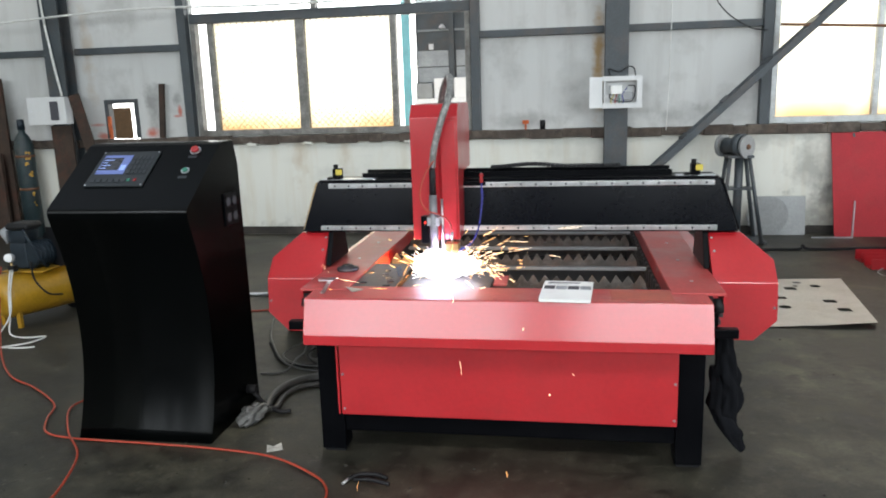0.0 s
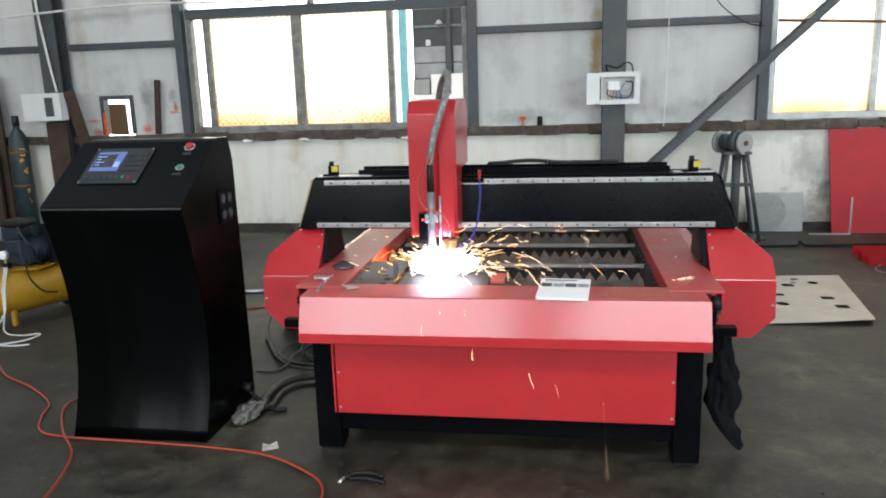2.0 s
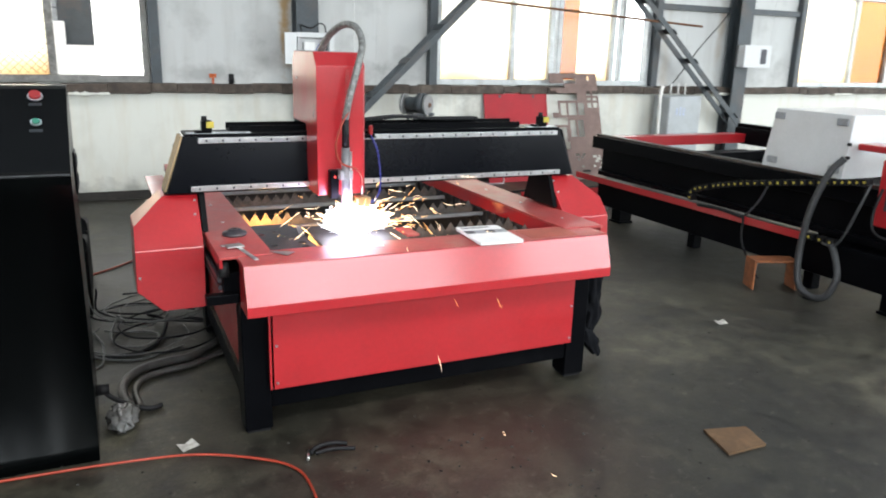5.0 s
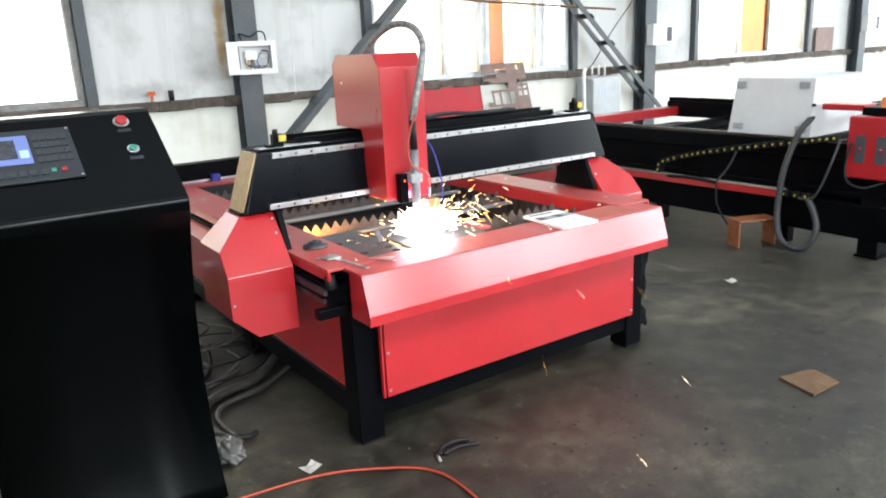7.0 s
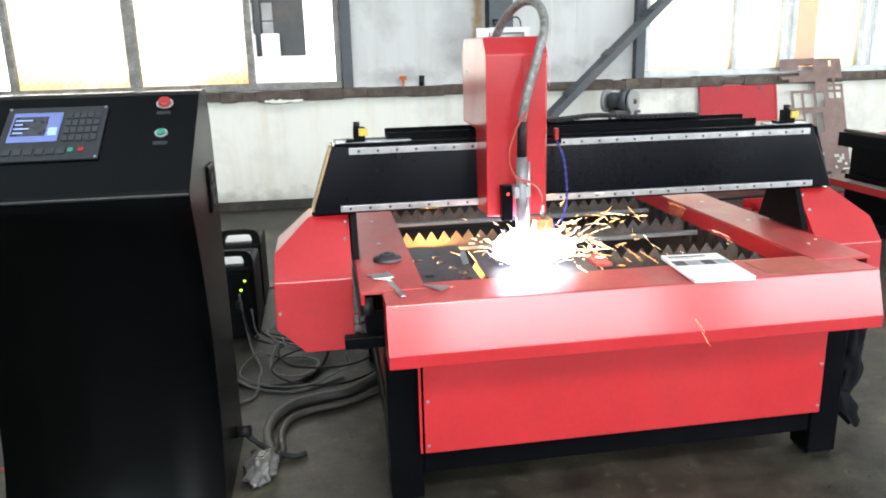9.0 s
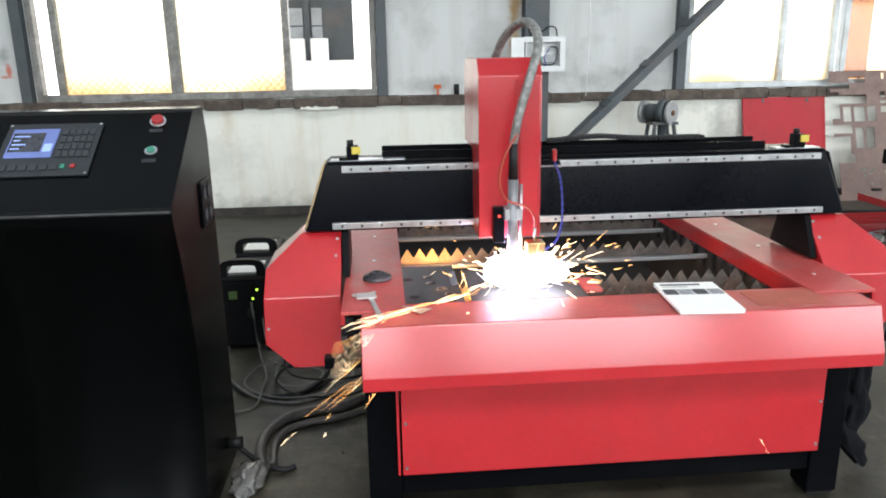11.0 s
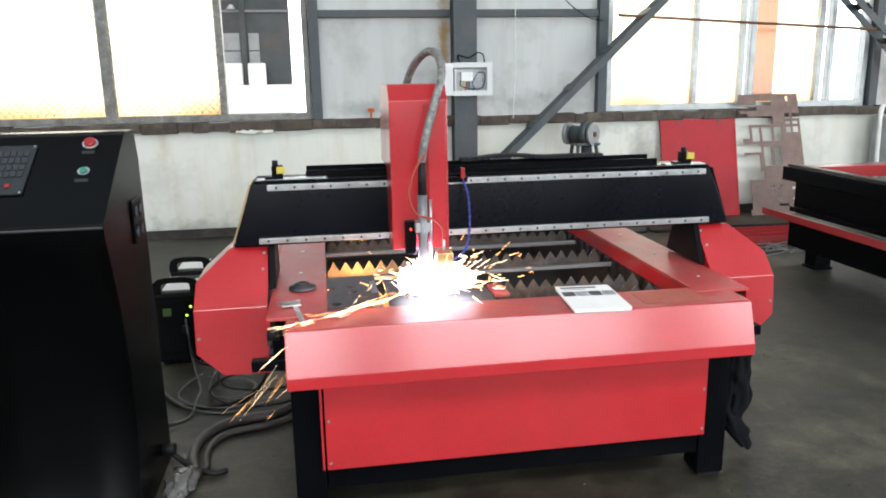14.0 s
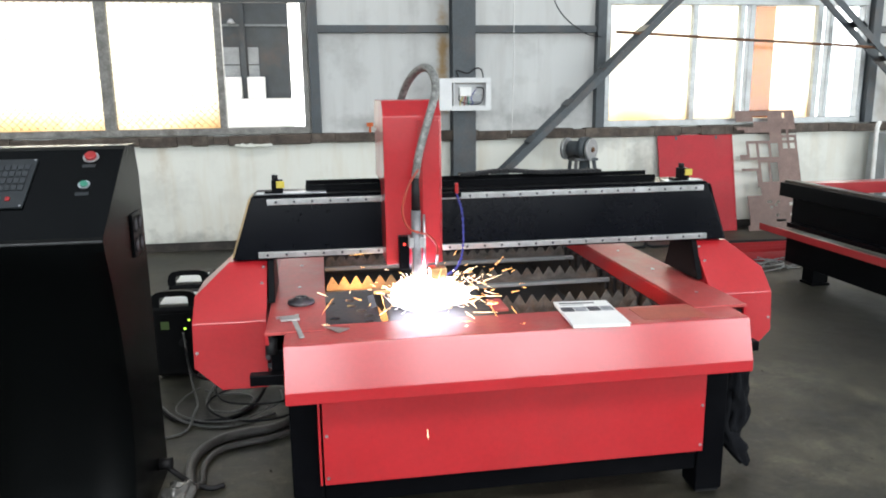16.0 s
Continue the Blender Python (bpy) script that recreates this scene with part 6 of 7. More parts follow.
# ---- compressor ----
def compressor():
    c = thing("air_compressor", (-3.62, 4.65, 0), "yellow air compressor with dark motor and white hoses", "compressor")
    a, b = Vector((-3.78, 4.45, 0.235)), Vector((-3.52, 5.0, 0.235))
    d = (b - a).normalized()
    bm = bmesh.new()
    n, prof = 24, [(-0.06, 0.03), (-0.055, 0.09), (-0.035, 0.135), (0.0, 0.162), (0.03, 0.17), (0.58, 0.17), (0.61, 0.162), (0.645, 0.135), (0.665, 0.09), (0.67, 0.03)]
    q = d.to_track_quat("Z", "Y").to_matrix()
    rings = [[bm.verts.new(a + q @ Vector((r * math.cos(t), r * math.sin(t), s))) for t in (2 * math.pi * i / n for i in range(n))] for s, r in prof]
    for r0, r1 in zip(rings, rings[1:]):
        for i in range(n):
            bm.faces.new((r0[i], r0[(i + 1) % n], r1[(i + 1) % n], r1[i])).smooth = True
    bm.faces.new(rings[0][::-1]), bm.faces.new(rings[-1])
    part("tank", bm, YELLOW, c, "yellow pressure tank")
    part("deck", bx(-3.82, -3.48, 4.52, 4.95, 0.405, 0.415), YELLOW, c)
    mt = part("motor", bcyl((-3.63, 4.58, 0.52), (-3.55, 4.86, 0.52), 0.095, n=20), MOTOR_BLUE, c)
    for i in range(9):
        t = i / 8
        p = Vector((-3.625, 4.6, 0.52)).lerp(Vector((-3.56, 4.84, 0.52)), t)
        dd = Vector((0.08, 0.28, 0)).normalized() * 0.004
        part("fin", bcyl(p - dd, p + dd, 0.104, n=18), MOTOR_BLUE, mt)
    pump = part("pump", bx(-3.78, -3.64, 4.58, 4.74, 0.416, 0.62, bev=0.015), MOTOR_BLUE, c)
    for i in range(6):
        part("fin", bx(-3.785, -3.635, 4.575, 4.745, 0.625 + 0.015 * i, 0.633 + 0.015 * i), MOTOR_BLUE, pump)
    part("air_filter", bcyl((-3.79, 4.63, 0.62), (-3.84, 4.62, 0.72), 0.04, n=16), GREY_PLASTIC, pump)
    part("pump_head", bx(-3.77, -3.65, 4.59, 4.73, 0.6205, 0.71, bev=0.01), MOTOR_BLUE, pump)
    part("pump_cap", bx(-3.79, -3.6, 4.57, 4.75, 0.711, 0.765, bev=0.022), RUBBER, pump)
    part("delivery_pipe", btube([(-3.66, 4.6, 0.72), (-3.6, 4.54, 0.7), (-3.54, 4.53, 0.6), (-3.52, 4.6, 0.45), (-3.55, 4.68, 0.415)], 0.009, n=8), MOTOR_BLUE, c, "thin dark delivery pipe")
    part("belt_guard", bcyl((-3.5, 4.72, 0.56), (-3.485, 4.765, 0.56), 0.15, n=24), RUBBER, c, "black belt guard")
    gx = -3.69
    g = part("pressure_gauge", bcyl((gx, 4.46, 0.53), (gx + 0.004, 4.44, 0.534), 0.03, n=16), PAPER, c, "white pressure gauge")
    part("gauge_rim", bcyl((gx - 0.002, 4.475, 0.528), (gx + 0.001, 4.461, 0.529), 0.034, n=16), ALU, g)
    part("gauge_stem", bcyl((gx, 4.47, 0.41), (gx, 4.47, 0.5), 0.008, n=8), BRASS, g)
    part("valve", bx(gx - 0.02, gx + 0.03, 4.45, 4.5, 0.425, 0.47, bev=0.006), RUBBER, c)
    for p in ((-3.84, 4.5), (-3.66, 4.44)):
        part("leg", bx(p[0] - 0.015, p[0] + 0.015, p[1] - 0.015, p[1] + 0.015, 0.0, 0.13), YELLOW, c)
    for p in ((-3.4, 4.9), (-3.62, 5.0)):
        w = part("wheel", bcyl((p[0], p[1], 0.06), (p[0] + 0.03, p[1] - 0.012, 0.06), 0.06, n=18), RUBBER, c)
        part("hub", bcyl((p[0] + 0.031, p[1] - 0.0124, 0.06), (p[0] + 0.036, p[1] - 0.0144, 0.06), 0.025, n=12), GREY_PLASTIC, w)
    part("motor_cable", btube([(-3.6, 4.56, 0.48), (-3.54, 4.5, 0.36), (-3.46, 4.52, 0.25), (-3.4, 4.6, 0.22)], 0.007, n=6), RUBBER, c)
    for line in ([(gx, 4.45, 0.44), (gx + 0.02, 4.38, 0.3), (gx + 0.05, 4.32, 0.12), (gx + 0.1, 4.24, 0.02), (gx + 0.25, 4.2, 0.008), (gx + 0.38, 4.24, 0.008), (gx + 0.36, 4.1, 0.008), (gx + 0.2, 3.98, 0.008)],
                 [(gx + 0.02, 4.45, 0.44), (gx + 0.05, 4.36, 0.3), (gx + 0.07, 4.3, 0.14), (gx + 0.06, 4.16, 0.03), (gx + 0.05, 4.02, 0.008), (gx + 0.2, 3.97, 0.02), (gx + 0.36, 3.99, 0.008), (gx + 0.46, 4.02, 0.008)]):
        part("air_tube", btube(line, 0.006, n=6), WHITE_HOSE, c, "white plastic tube")


compressor()


# ---- along the wall ----
def gas_cylinder():
    c = thing("gas_cylinder", (-6.2, 7.95, 0), "dark green gas cylinder with yellow marks by the wall", "gas cylinder")
    bm = bmesh.new()
    n, prof = 22, [(0, 0.09), (0.02, 0.11), (1.12, 0.11), (1.2, 0.098), (1.26, 0.07), (1.3, 0.04), (1.34, 0.036)]
    rings = [[bm.verts.new((-6.2 + r * math.cos(t), 7.95 + r * math.sin(t), z)) for t in (2 * math.pi * i / n for i in range(n))] for z, r in prof]
    for r0, r1 in zip(rings, rings[1:]):
        for i in range(n):
            bm.faces.new((r0[i], r0[(i + 1) % n], r1[(i + 1) % n], r1[i])).smooth = True
    bm.faces.new(rings[0][::-1]), bm.faces.new(rings[-1])
    part("shell", bm, GREEN_CYL, c)
    part("cap", bcyl((-6.2, 7.95, 1.34), (-6.2, 7.95, 1.46), 0.045, 0.04, n=14), MOTOR_BLUE, c)
    for z in (0.6, 1.0):
        part("collar", bcyl((-6.2, 7.95, z), (-6.2, 7.95, z + 0.03), 0.114, n=22), RUST, c)
    rng = random.Random(3)
    for k in range(16):      # flaking yellow paint
        t, z = rng.uniform(-0.95, -0.35), rng.choice((0.5, 0.78, 1.0)) + rng.uniform(-0.09, 0.09)
        d = Vector((math.cos(t), math.sin(t), 0))
        p = Vector((-6.2, 7.95, z)) + 0.109 * d
        part("yellow_mark", bcyl(p, p + 0.0025 * d, rng.uniform(0.008, 0.02), n=5), YELLOW, c, "flaking yellow paint mark")
    solid("board", bx(-6.75, -6.45, 8.02, 8.06, 0.0, 1.95, bev=0.004), RUST_BROWN, "tall rusty brown board leaning by the wall", "board", base=(-6.6, 8.04, 0))
    solid("panel_door", bx(-7.6, -6.5, 7.9, 7.95, 0.0, 1.05, bev=0.005), RUST_BROWN, "low rusty brown sheet by the wall", "sheet", base=(-7.0, 7.92, 0))


gas_cylinder()


def column_foot():
    f = solid("cladding", bx(-5.8, -5.53, 7.955, 7.978, 0.0, 1.37, bev=0.003), RUST_BROWN, "rusty brown plate before the foot of the column", "plate", base=(-5.66, 7.97, 0))
    m = Matrix.Translation((-5.27, 7.93, 1.0)) @ Matrix.Rotation(radians(-13), 4, "Y")
    solid("board", bx(-0.07, 0.07, 0.0, 0.03, -0.95, 0.75, bev=0.004, m=m), RUST_BROWN, "dark brown board leaning beside the column", "board", base=(-5.1, 7.94, 0.04))
    cable("hanging_wire", [(-5.5, 7.94, 1.4), (-5.47, 7.93, 1.0), (-5.52, 7.93, 0.7), (-5.5, 7.9, 0.3)], 0.009, RUBBER, "black wire hanging below the switch box")
    return f


column_foot()


def switch_box(x0, x1, z0, z1, opened, label):
    y0, y1 = 7.86, 7.978
    b = thing("switch_box", ((x0 + x1) / 2, 7.98, (z0 + z1) / 2), label, "switch box")
    t = 0.012
    part("back", bx(x0, x1, y1 - t, y1, z0, z1), WHITE_BOX, b)
    for q in ((x0, x0 + t, z0, z1), (x1 - t, x1, z0, z1), (x0 + t, x1 - t, z0, z0 + t), (x0 + t, x1 - t, z1 - t, z1)):
        part("side", bx(q[0], q[1], y0, y1 - t - 0.0005, q[2], q[3]), WHITE_BOX, b)
    if opened:
        part("frame", bx(x0 - 0.02, x1 + 0.02, y0 - 0.004, y0 - 0.0005, z1 - 0.035, z1 + 0.015), WHITE_BOX, b)
        part("frame", bx(x0 - 0.02, x1 + 0.02, y0 - 0.004, y0 - 0.0005, z0 - 0.015, z0 + 0.035), WHITE_BOX, b)
        part("frame", bx(x1 - 0.035, x1 + 0.02, y0 - 0.004, y0 - 0.0005, z0 + 0.0352, z1 - 0.0352), WHITE_BOX, b)
        d = part("door", bx(-0.15, 0, -0.006, 0.006, z0 - 0.01, z1 + 0.01, bev=0.003, m=Matrix.Translation((x0 - 0.02, y0, 0)) @ Matrix.Rotation(radians(24), 4, "Z")), WHITE_BOX, b, "open white door")
        part("breaker", bx(x0 + 0.07, x0 + 0.19, y0 + 0.03, y1 - 0.013, z1 - 0.17, z1 - 0.08, bev=0.004), PAPER, b, "pale breaker block")
        part("breaker", bx(x0 + 0.16, x1 - 0.07, y0 + 0.04, y1 - 0.013, z0 + 0.07, z0 + 0.15, bev=0.004), GREY_PLASTIC, b)
        part("wiring", btube([(x0 + 0.1, y0 + 0.05, z0 + 0.2), (x0 + 0.06, y0 + 0.04, z0 + 0.1), (x0 + 0.14, y0 + 0.04, z0 + 0.06), (x1 - 0.08, y0 + 0.05, z0 + 0.06), (x1 - 0.05, y0 + 0.05, z0 + 0.2), (x1 - 0.12, y0 + 0.05, z1 - 0.08)], 0.006, n=6), INK, b)
        part("wiring", btube([(x0 + 0.08, y1 - 0.02, z1 - 0.001), (x0 + 0.05, y1 - 0.03, z1 + 0.09), (x0 + 0.16, y1 - 0.03, z1 + 0.06), (x0 + 0.25, y1 - 0.03, z1 + 0.11), (x1 - 0.06, y1 - 0.03, z1 + 0.09), (x1 - 0.04, y1 - 0.02, z1 - 0.001)], 0.007, n=6), RUBBER, b)
        for i, mat in enumerate((YELLOW_TAG, RED_BUTTON, GREEN_BUTTON, BLUE_PLASTIC)):
            part("lead", btube([(x0 + 0.09 + 0.03 * i, y0 + 0.06, z0 + 0.01), (x0 + 0.07 + 0.045 * i, y0 + 0.035, z0 + 0.06), (x0 + 0.1 + 0.03 * i, y0 + 0.04, z0 + 0.12), (x0 + 0.09 + 0.05 * i, y0 + 0.05, z1 - 0.1)], 0.005, n=6), mat, b)
    else:
        d = part("door", bx(x0, x1, y0 - 0.012, y0 - 0.0005, z0, z1, bev=0.003), WHITE_BOX, b)
        part("breaker_window", bx(x0 + (x1 - x0) * 0.6, x0 + (x1 - x0) * 0.82, y0 - 0.0145, y0 - 0.0122, z0 + 0.05, z1 - 0.05), INK, d, "dark breaker window")
        part("lock", bcyl((x0 + 0.05, y0 - 0.012, (z0 + z1) / 2), (x0 + 0.05, y0 - 0.018, (z0 + z1) / 2), 0.01, n=10), ALU, d)


switch_box(0.75, 1.12, 1.42, 1.72, True, "open white switch box with breakers on the column")
switch_box(-6.0, -5.5, 1.39, 1.71, False, "closed white switch box on the column")
switch_box(7.0, 7.5, 1.47, 1.77, False, "closed white switch box on the far column")
switch_box(13.1, 13.6, 1.5, 1.82, False, "closed white switch box on the last column")
cable("conduit", [(-5.6, 7.96, 1.72), (-5.66, 7.95, 2.2), (-5.72, 7.95, 3.0), (-5.72, 7.95, 5.0)], 0.014, WHITE_HOSE, "white plastic conduit down the column")
cable("hanging_wire", [(1.42, 8.1, 1.15), (1.44, 8.12, 1.6), (1.45, 8.14, 2.3), (1.45, 8.15, 3.5)], 0.005, WHITE_HOSE, "thin white wire down the wall")
cable("hanging_wire", [(1.7, 8.05, 3.0), (1.9, 8.08, 2.45), (2.2, 8.1, 2.2), (2.4, 8.1, 2.15)], 0.006, RUBBER, "thin dark wire drooping on the wall")
cable("hanging_wire", [(6.0, 8.17, 1.19), (6.1, 8.14, 1.3), (6.4, 8.1, 1.7), (6.85, 8.0, 2.3), (6.99, 7.99, 3.0)], 0.007, RUBBER, "thin dark wire drooping on the wall")
cable("hanging_wire", [(-8.0, 7.7, 2.42), (-6.2, 7.7, 2.55), (-4.5, 7.75, 2.64), (-3.0, 7.8, 2.62), (-1.5, 7.85, 2.64), (-0.4, 7.9, 2.7), (-0.3, 8.12, 2.74)], 0.012, WHITE_HOSE, "pale cable sagging across the windows")


def bench_grinder():
    g = thing("bench_grinder", (2.25, 7.75, 0), "dark bench grinder on a steel stand", "grinder")
    part("motor", bcyl((2.0, 7.86, 0.99), (2.13, 7.71, 0.99), 0.085, n=20), GREY_STEEL, g)
    for u in (0.0, 1.0):
        p = Vector((1.985, 7.88, 0.99)).lerp(Vector((2.15, 7.69, 0.99)), u)
        dd = Vector((0.165, -0.19, 0)).normalized()
        s = -1 if u == 0 else 1
        w = part("wheel", bcyl(p, p + dd * 0.035 * s, 0.115, n=26), GREY_SHEET, g, "grey grinding wheel")
        part("nut", bcyl(p + dd * 0.036 * s, p + dd * 0.05 * s, 0.026, n=12), RUST, w)
    part("wheel_guard", bcyl((2.09, 7.76, 1.0), (2.14, 7.702, 1.0), 0.12, n=22), GREY_STEEL, g)
    part("table", bx(1.98, 2.24, 7.66, 7.9, 0.875, 0.904, bev=0.004), GREY_STEEL, g)
    for x0, y0, x1, y1 in ((2.01, 7.69, 1.93, 7.6), (2.2, 7.69, 2.34, 7.6), (2.01, 7.87, 1.93, 7.95), (2.2, 7.87, 2.34, 7.95)):
        lg = part("leg", bcyl((x1, y1, 0.0), (x0, y0, 0.8745), 0.022, 0.02, n=8), GREY_STEEL, g)
    part("shelf", bx(1.98, 2.27, 7.66, 7.9, 0.55, 0.562), GREY_STEEL, g)
    part("post", bcyl((2.12, 7.78, 0.02), (2.12, 7.78, 0.8745), 0.045, n=14), GREY_STEEL, g)
    part("base", bx(1.98, 2.4, 7.6, 7.92, 0.0, 0.02), GREY_STEEL, g)


bench_grinder()


def leaning(name, x0, x1, z1, t, lean, mat, label, category, shift=0.0):
    bm = bmesh.new()
    y = WY - 0.09
    box(bm, x0, x1, -t, 0, 0, z1, m=Matrix.Translation((0, y - lean, 0)) @ Matrix.Rotation(-math.asin(lean / z1 * 0.96), 4, "X") @ Matrix(((1, 0, shift, 0), (0, 1, 0, 0), (0, 0, 1, 0), (0, 0, 0, 1))))
    return solid(name, bm, mat, label, category, base=((x0 + x1) / 2, y - lean, 0))


RED_FLAT = surf("flat_red_paint", (0.36, 0.02, 0.028), 0.6, spec=0.3, var=0.1, scale=4, bump=0.01, dirt=(0.25, 0.06, 0.05), dirt_amount=0.4)
def red_panel():
    """A thin steel sheet in a turned edge, with two small clips left on its upper edge."""
    x0, x1, z1, t, lean = 3.16, 4.06, 1.1, 0.012, 0.16
    y = WY - 0.09
    m = Matrix.Translation((0, y - lean, 0)) @ Matrix.Rotation(-math.asin(lean / z1 * 0.96), 4, "X") @ Matrix(((1, 0, -0.05, 0), (0, 1, 0, 0), (0, 0, 1, 0), (0, 0, 0, 1)))
    p = thing("red_panel", ((x0 + x1) / 2, y - lean, 0), "red painted steel panel leaning on the wall", "panel")
    part("sheet", bx(x0, x1, -t, 0, 0, z1, m=m), RED_FLAT, p)
    for a, b, c, d in ((x0, x0 + 0.018, 0.02, z1), (x1 - 0.018, x1, 0.02, z1)):
        part("turned_edge", bx(a, b, -t - 0.004, -t - 0.0002, c, d, m=m), RED_FLAT, p)
    for x in (3.38, 3.86):
        part("clip", bx(x - 0.012, x + 0.012, -t - 0.007, -t - 0.0045, z1 - 0.055, z1 - 0.015, m=m), GREY_STEEL, p, "small grey clip")


red_panel()
leaning("grey_sheet", 2.38, 2.9, 0.42, 0.004, 0.06, GREY_SHEET, "grey metal sheet leaning on the wall", "sheet")
solid("round_cover", bcyl((2.5, 8.09, 0.22), (2.5, 8.06, 0.22), 0.21, n=32), GREY_SHEET, "round grey metal cover leaning on the wall", "cover", base=(2.5, 8.07, 0.01))
solid("angle_bar", bprism([(3.28, 0.01), (3.3, 0.01), (3.3, 0.4), (3.285, 0.4), (3.285, 0.025), (2.9, 0.025), (2.9, 0.01)], "y", 7.86, 7.875), ALU, "bright bent angle bar before the red panel", "bar", base=(3.2, 7.87, 0.01))


def cut_sheet():
    """A leftover sheet, its cut-outs left as openings between the remaining webs."""
    W, H, t = 0.72, 1.36, 0.004
    nx, ny = 24, 44
    rng = random.Random(21)
    open_cells = set()

    def cut(x0, x1, y0, y1):
        for i in range(nx):
            for j in range(ny):
                u, v = (i + 0.5) / nx, (j + 0.5) / ny
                if x0 < u < x1 and y0 < v < y1:
                    open_cells.add((i, j))

    for r in ((0.0, 0.06, 0.05, 0.3), (0.0, 0.3, 0.3, 0.36), (0.0, 0.26, 0.36, 0.5), (0.0, 0.3, 0.52, 0.6), (0.34, 0.46, 0.4, 0.56), (0.5, 0.61, 0.42, 0.56), (0.16, 0.3, 0.62, 0.72), (0.35, 0.5, 0.62, 0.72),
              (0.54, 0.68, 0.62, 0.72), (0.1, 0.55, 0.76, 0.82), (0.3, 0.55, 0.92, 0.96), (0.0, 0.3, 0.86, 0.9), (0.0, 0.12, 0.64, 0.84), (0.76, 0.84, 0.68, 0.72), (0.88, 0.94, 0.68, 0.72), (0.76, 0.84, 0.74, 0.78),
              (0.88, 0.96, 0.74, 0.78), (0.76, 0.84, 0.8, 0.84), (0.88, 1.0, 0.8, 0.84), (0.78, 0.84, 0.93, 0.97)):
        cut(*r)
    for _ in range(16):
        i, j = rng.randrange(10, nx), rng.randrange(3, 14)
        open_cells.add((i, j))
        if rng.random() < 0.5:
            open_cells.add((i - 1, j))
    bm = bmesh.new()
    vs = {}
    m = Matrix.Translation((4.17, WY - 0.33, 0.0)) @ Matrix.Rotation(-math.asin(0.2 / H), 4, "X") @ Matrix(((1, 0, -0.12, 0), (0, 1, 0, 0), (0, 0, 1, 0), (0, 0, 0, 1)))

    def vert(i, j):
        if (i, j) not in vs:
            vs[i, j] = bm.verts.new(m @ Vector((W * i / nx, 0, H * j / ny)))
        return vs[i, j]

    for i in range(nx):
        for j in range(ny):
            if (i, j) not in open_cells:
                bm.faces.new((vert(i, j), vert(i + 1, j), vert(i + 1, j + 1), vert(i, j + 1)))
    e = bmesh.ops.extrude_face_region(bm, geom=bm.faces[:])
    bmesh.ops.translate(bm, verts=[q for q in e["geom"] if isinstance(q, bmesh.types.BMVert)], vec=(0, t, 0))
    bmesh.ops.recalc_face_normals(bm, faces=bm.faces[:])
    solid("cut_sheet", bm, BROWN_SHEET, "brown leftover steel sheet full of cut-outs, leaning on the wall", "sheet", base=(4.5, WY - 0.33, 0))


cut_sheet()


PALE_ENAMEL = surf("pale_grey_enamel", (0.36, 0.38, 0.39), 0.4, var=0.1, scale=5, dirt=(0.2, 0.19, 0.17), dirt_amount=0.5)


def welder():
    w = thing("white_cabinet", (5.95, 8.0, 0), "white appliance cabinet with pipes and blue marks by the wall", "cabinet")
    part("body", bx(5.72, 6.28, 7.8, 8.12, 0.0, 1.08, bev=0.02), PALE_ENAMEL, w)
    for x in (5.85, 5.98, 6.1):
        part("pipe", bcyl((x, 7.95, 1.08), (x, 7.95, 1.24), 0.012, n=8), WHITE_HOSE, w)
    part("hose", btube([(5.71, 7.95, 1.2), (5.66, 7.92, 1.1), (5.65, 7.9, 0.7), (5.66, 7.9, 0.3)], 0.025, n=8), WHITE_HOSE, w)
    for i in range(3):
        part("blue_mark", bx(5.85 + 0.06 * i, 5.87 + 0.06 * i, 7.797, 7.7995, 0.82, 0.92 + 0.02 * (i % 2)), PALE_BLUE, w)


welder()
solid("sill_bottle", bcyl((0.1, 8.17, 1.19), (0.1, 8.17, 1.29), 0.028, n=12), RUBBER, "small black bottle on the sill", "bottle", base=(0.1, 8.17, 1.19))
solid("sill_bracket", bprism([(-0.1, 1.187), (-0.08, 1.187), (-0.08, 1.25), (-0.055, 1.25), (-0.055, 1.29), (-0.125, 1.29), (-0.125, 1.25), (-0.1, 1.25)], "y", 8.16, 8.18), SPRAYED, "small red bracket standing on the sill", "bracket", base=(-0.09, 8.18, 1.19))
solid("rust_bar", bx(-0.03, 0.03, 8.12, 8.17, 0.0, 0.64, bev=0.004, m=Matrix.Translation((-4.46, 0, 1.19)) @ Matrix.Rotation(radians(5), 4, "Y")), RUST_BROWN, "upright rusty bar standing on the sill", "bar", base=(-4.43, 8.15, 1.19))


def hatch():
    h = thing("hatch", (-5.02, WY, 1.2), "small hatch opening with dark frame in the wall", "hatch", kind="structure")
    for q in ((-5.24, -5.19, 1.19, 1.66), (-4.85, -4.8, 1.19, 1.66), (-5.19, -4.85, 1.61, 1.66)):
        part("frame", bx(q[0], q[1], WY - 0.02, WY + 0.09, q[2], q[3]), GREY_STEEL, h)
    solid("cardboard_piece", bx(-5.08, -4.86, 8.16, 8.18, 1.19, 1.56), CARDBOARD, "brown cardboard piece standing before the hatch", "cardboard", base=(-4.97, 8.17, 1.19))
    solid("rag", bx(-5.17, -5.13, 8.15, 8.19, 1.19, 1.46, bev=0.012), SPRAYED, "orange rag hanging at the hatch", "rag", base=(-5.15, 8.17, 1.19))


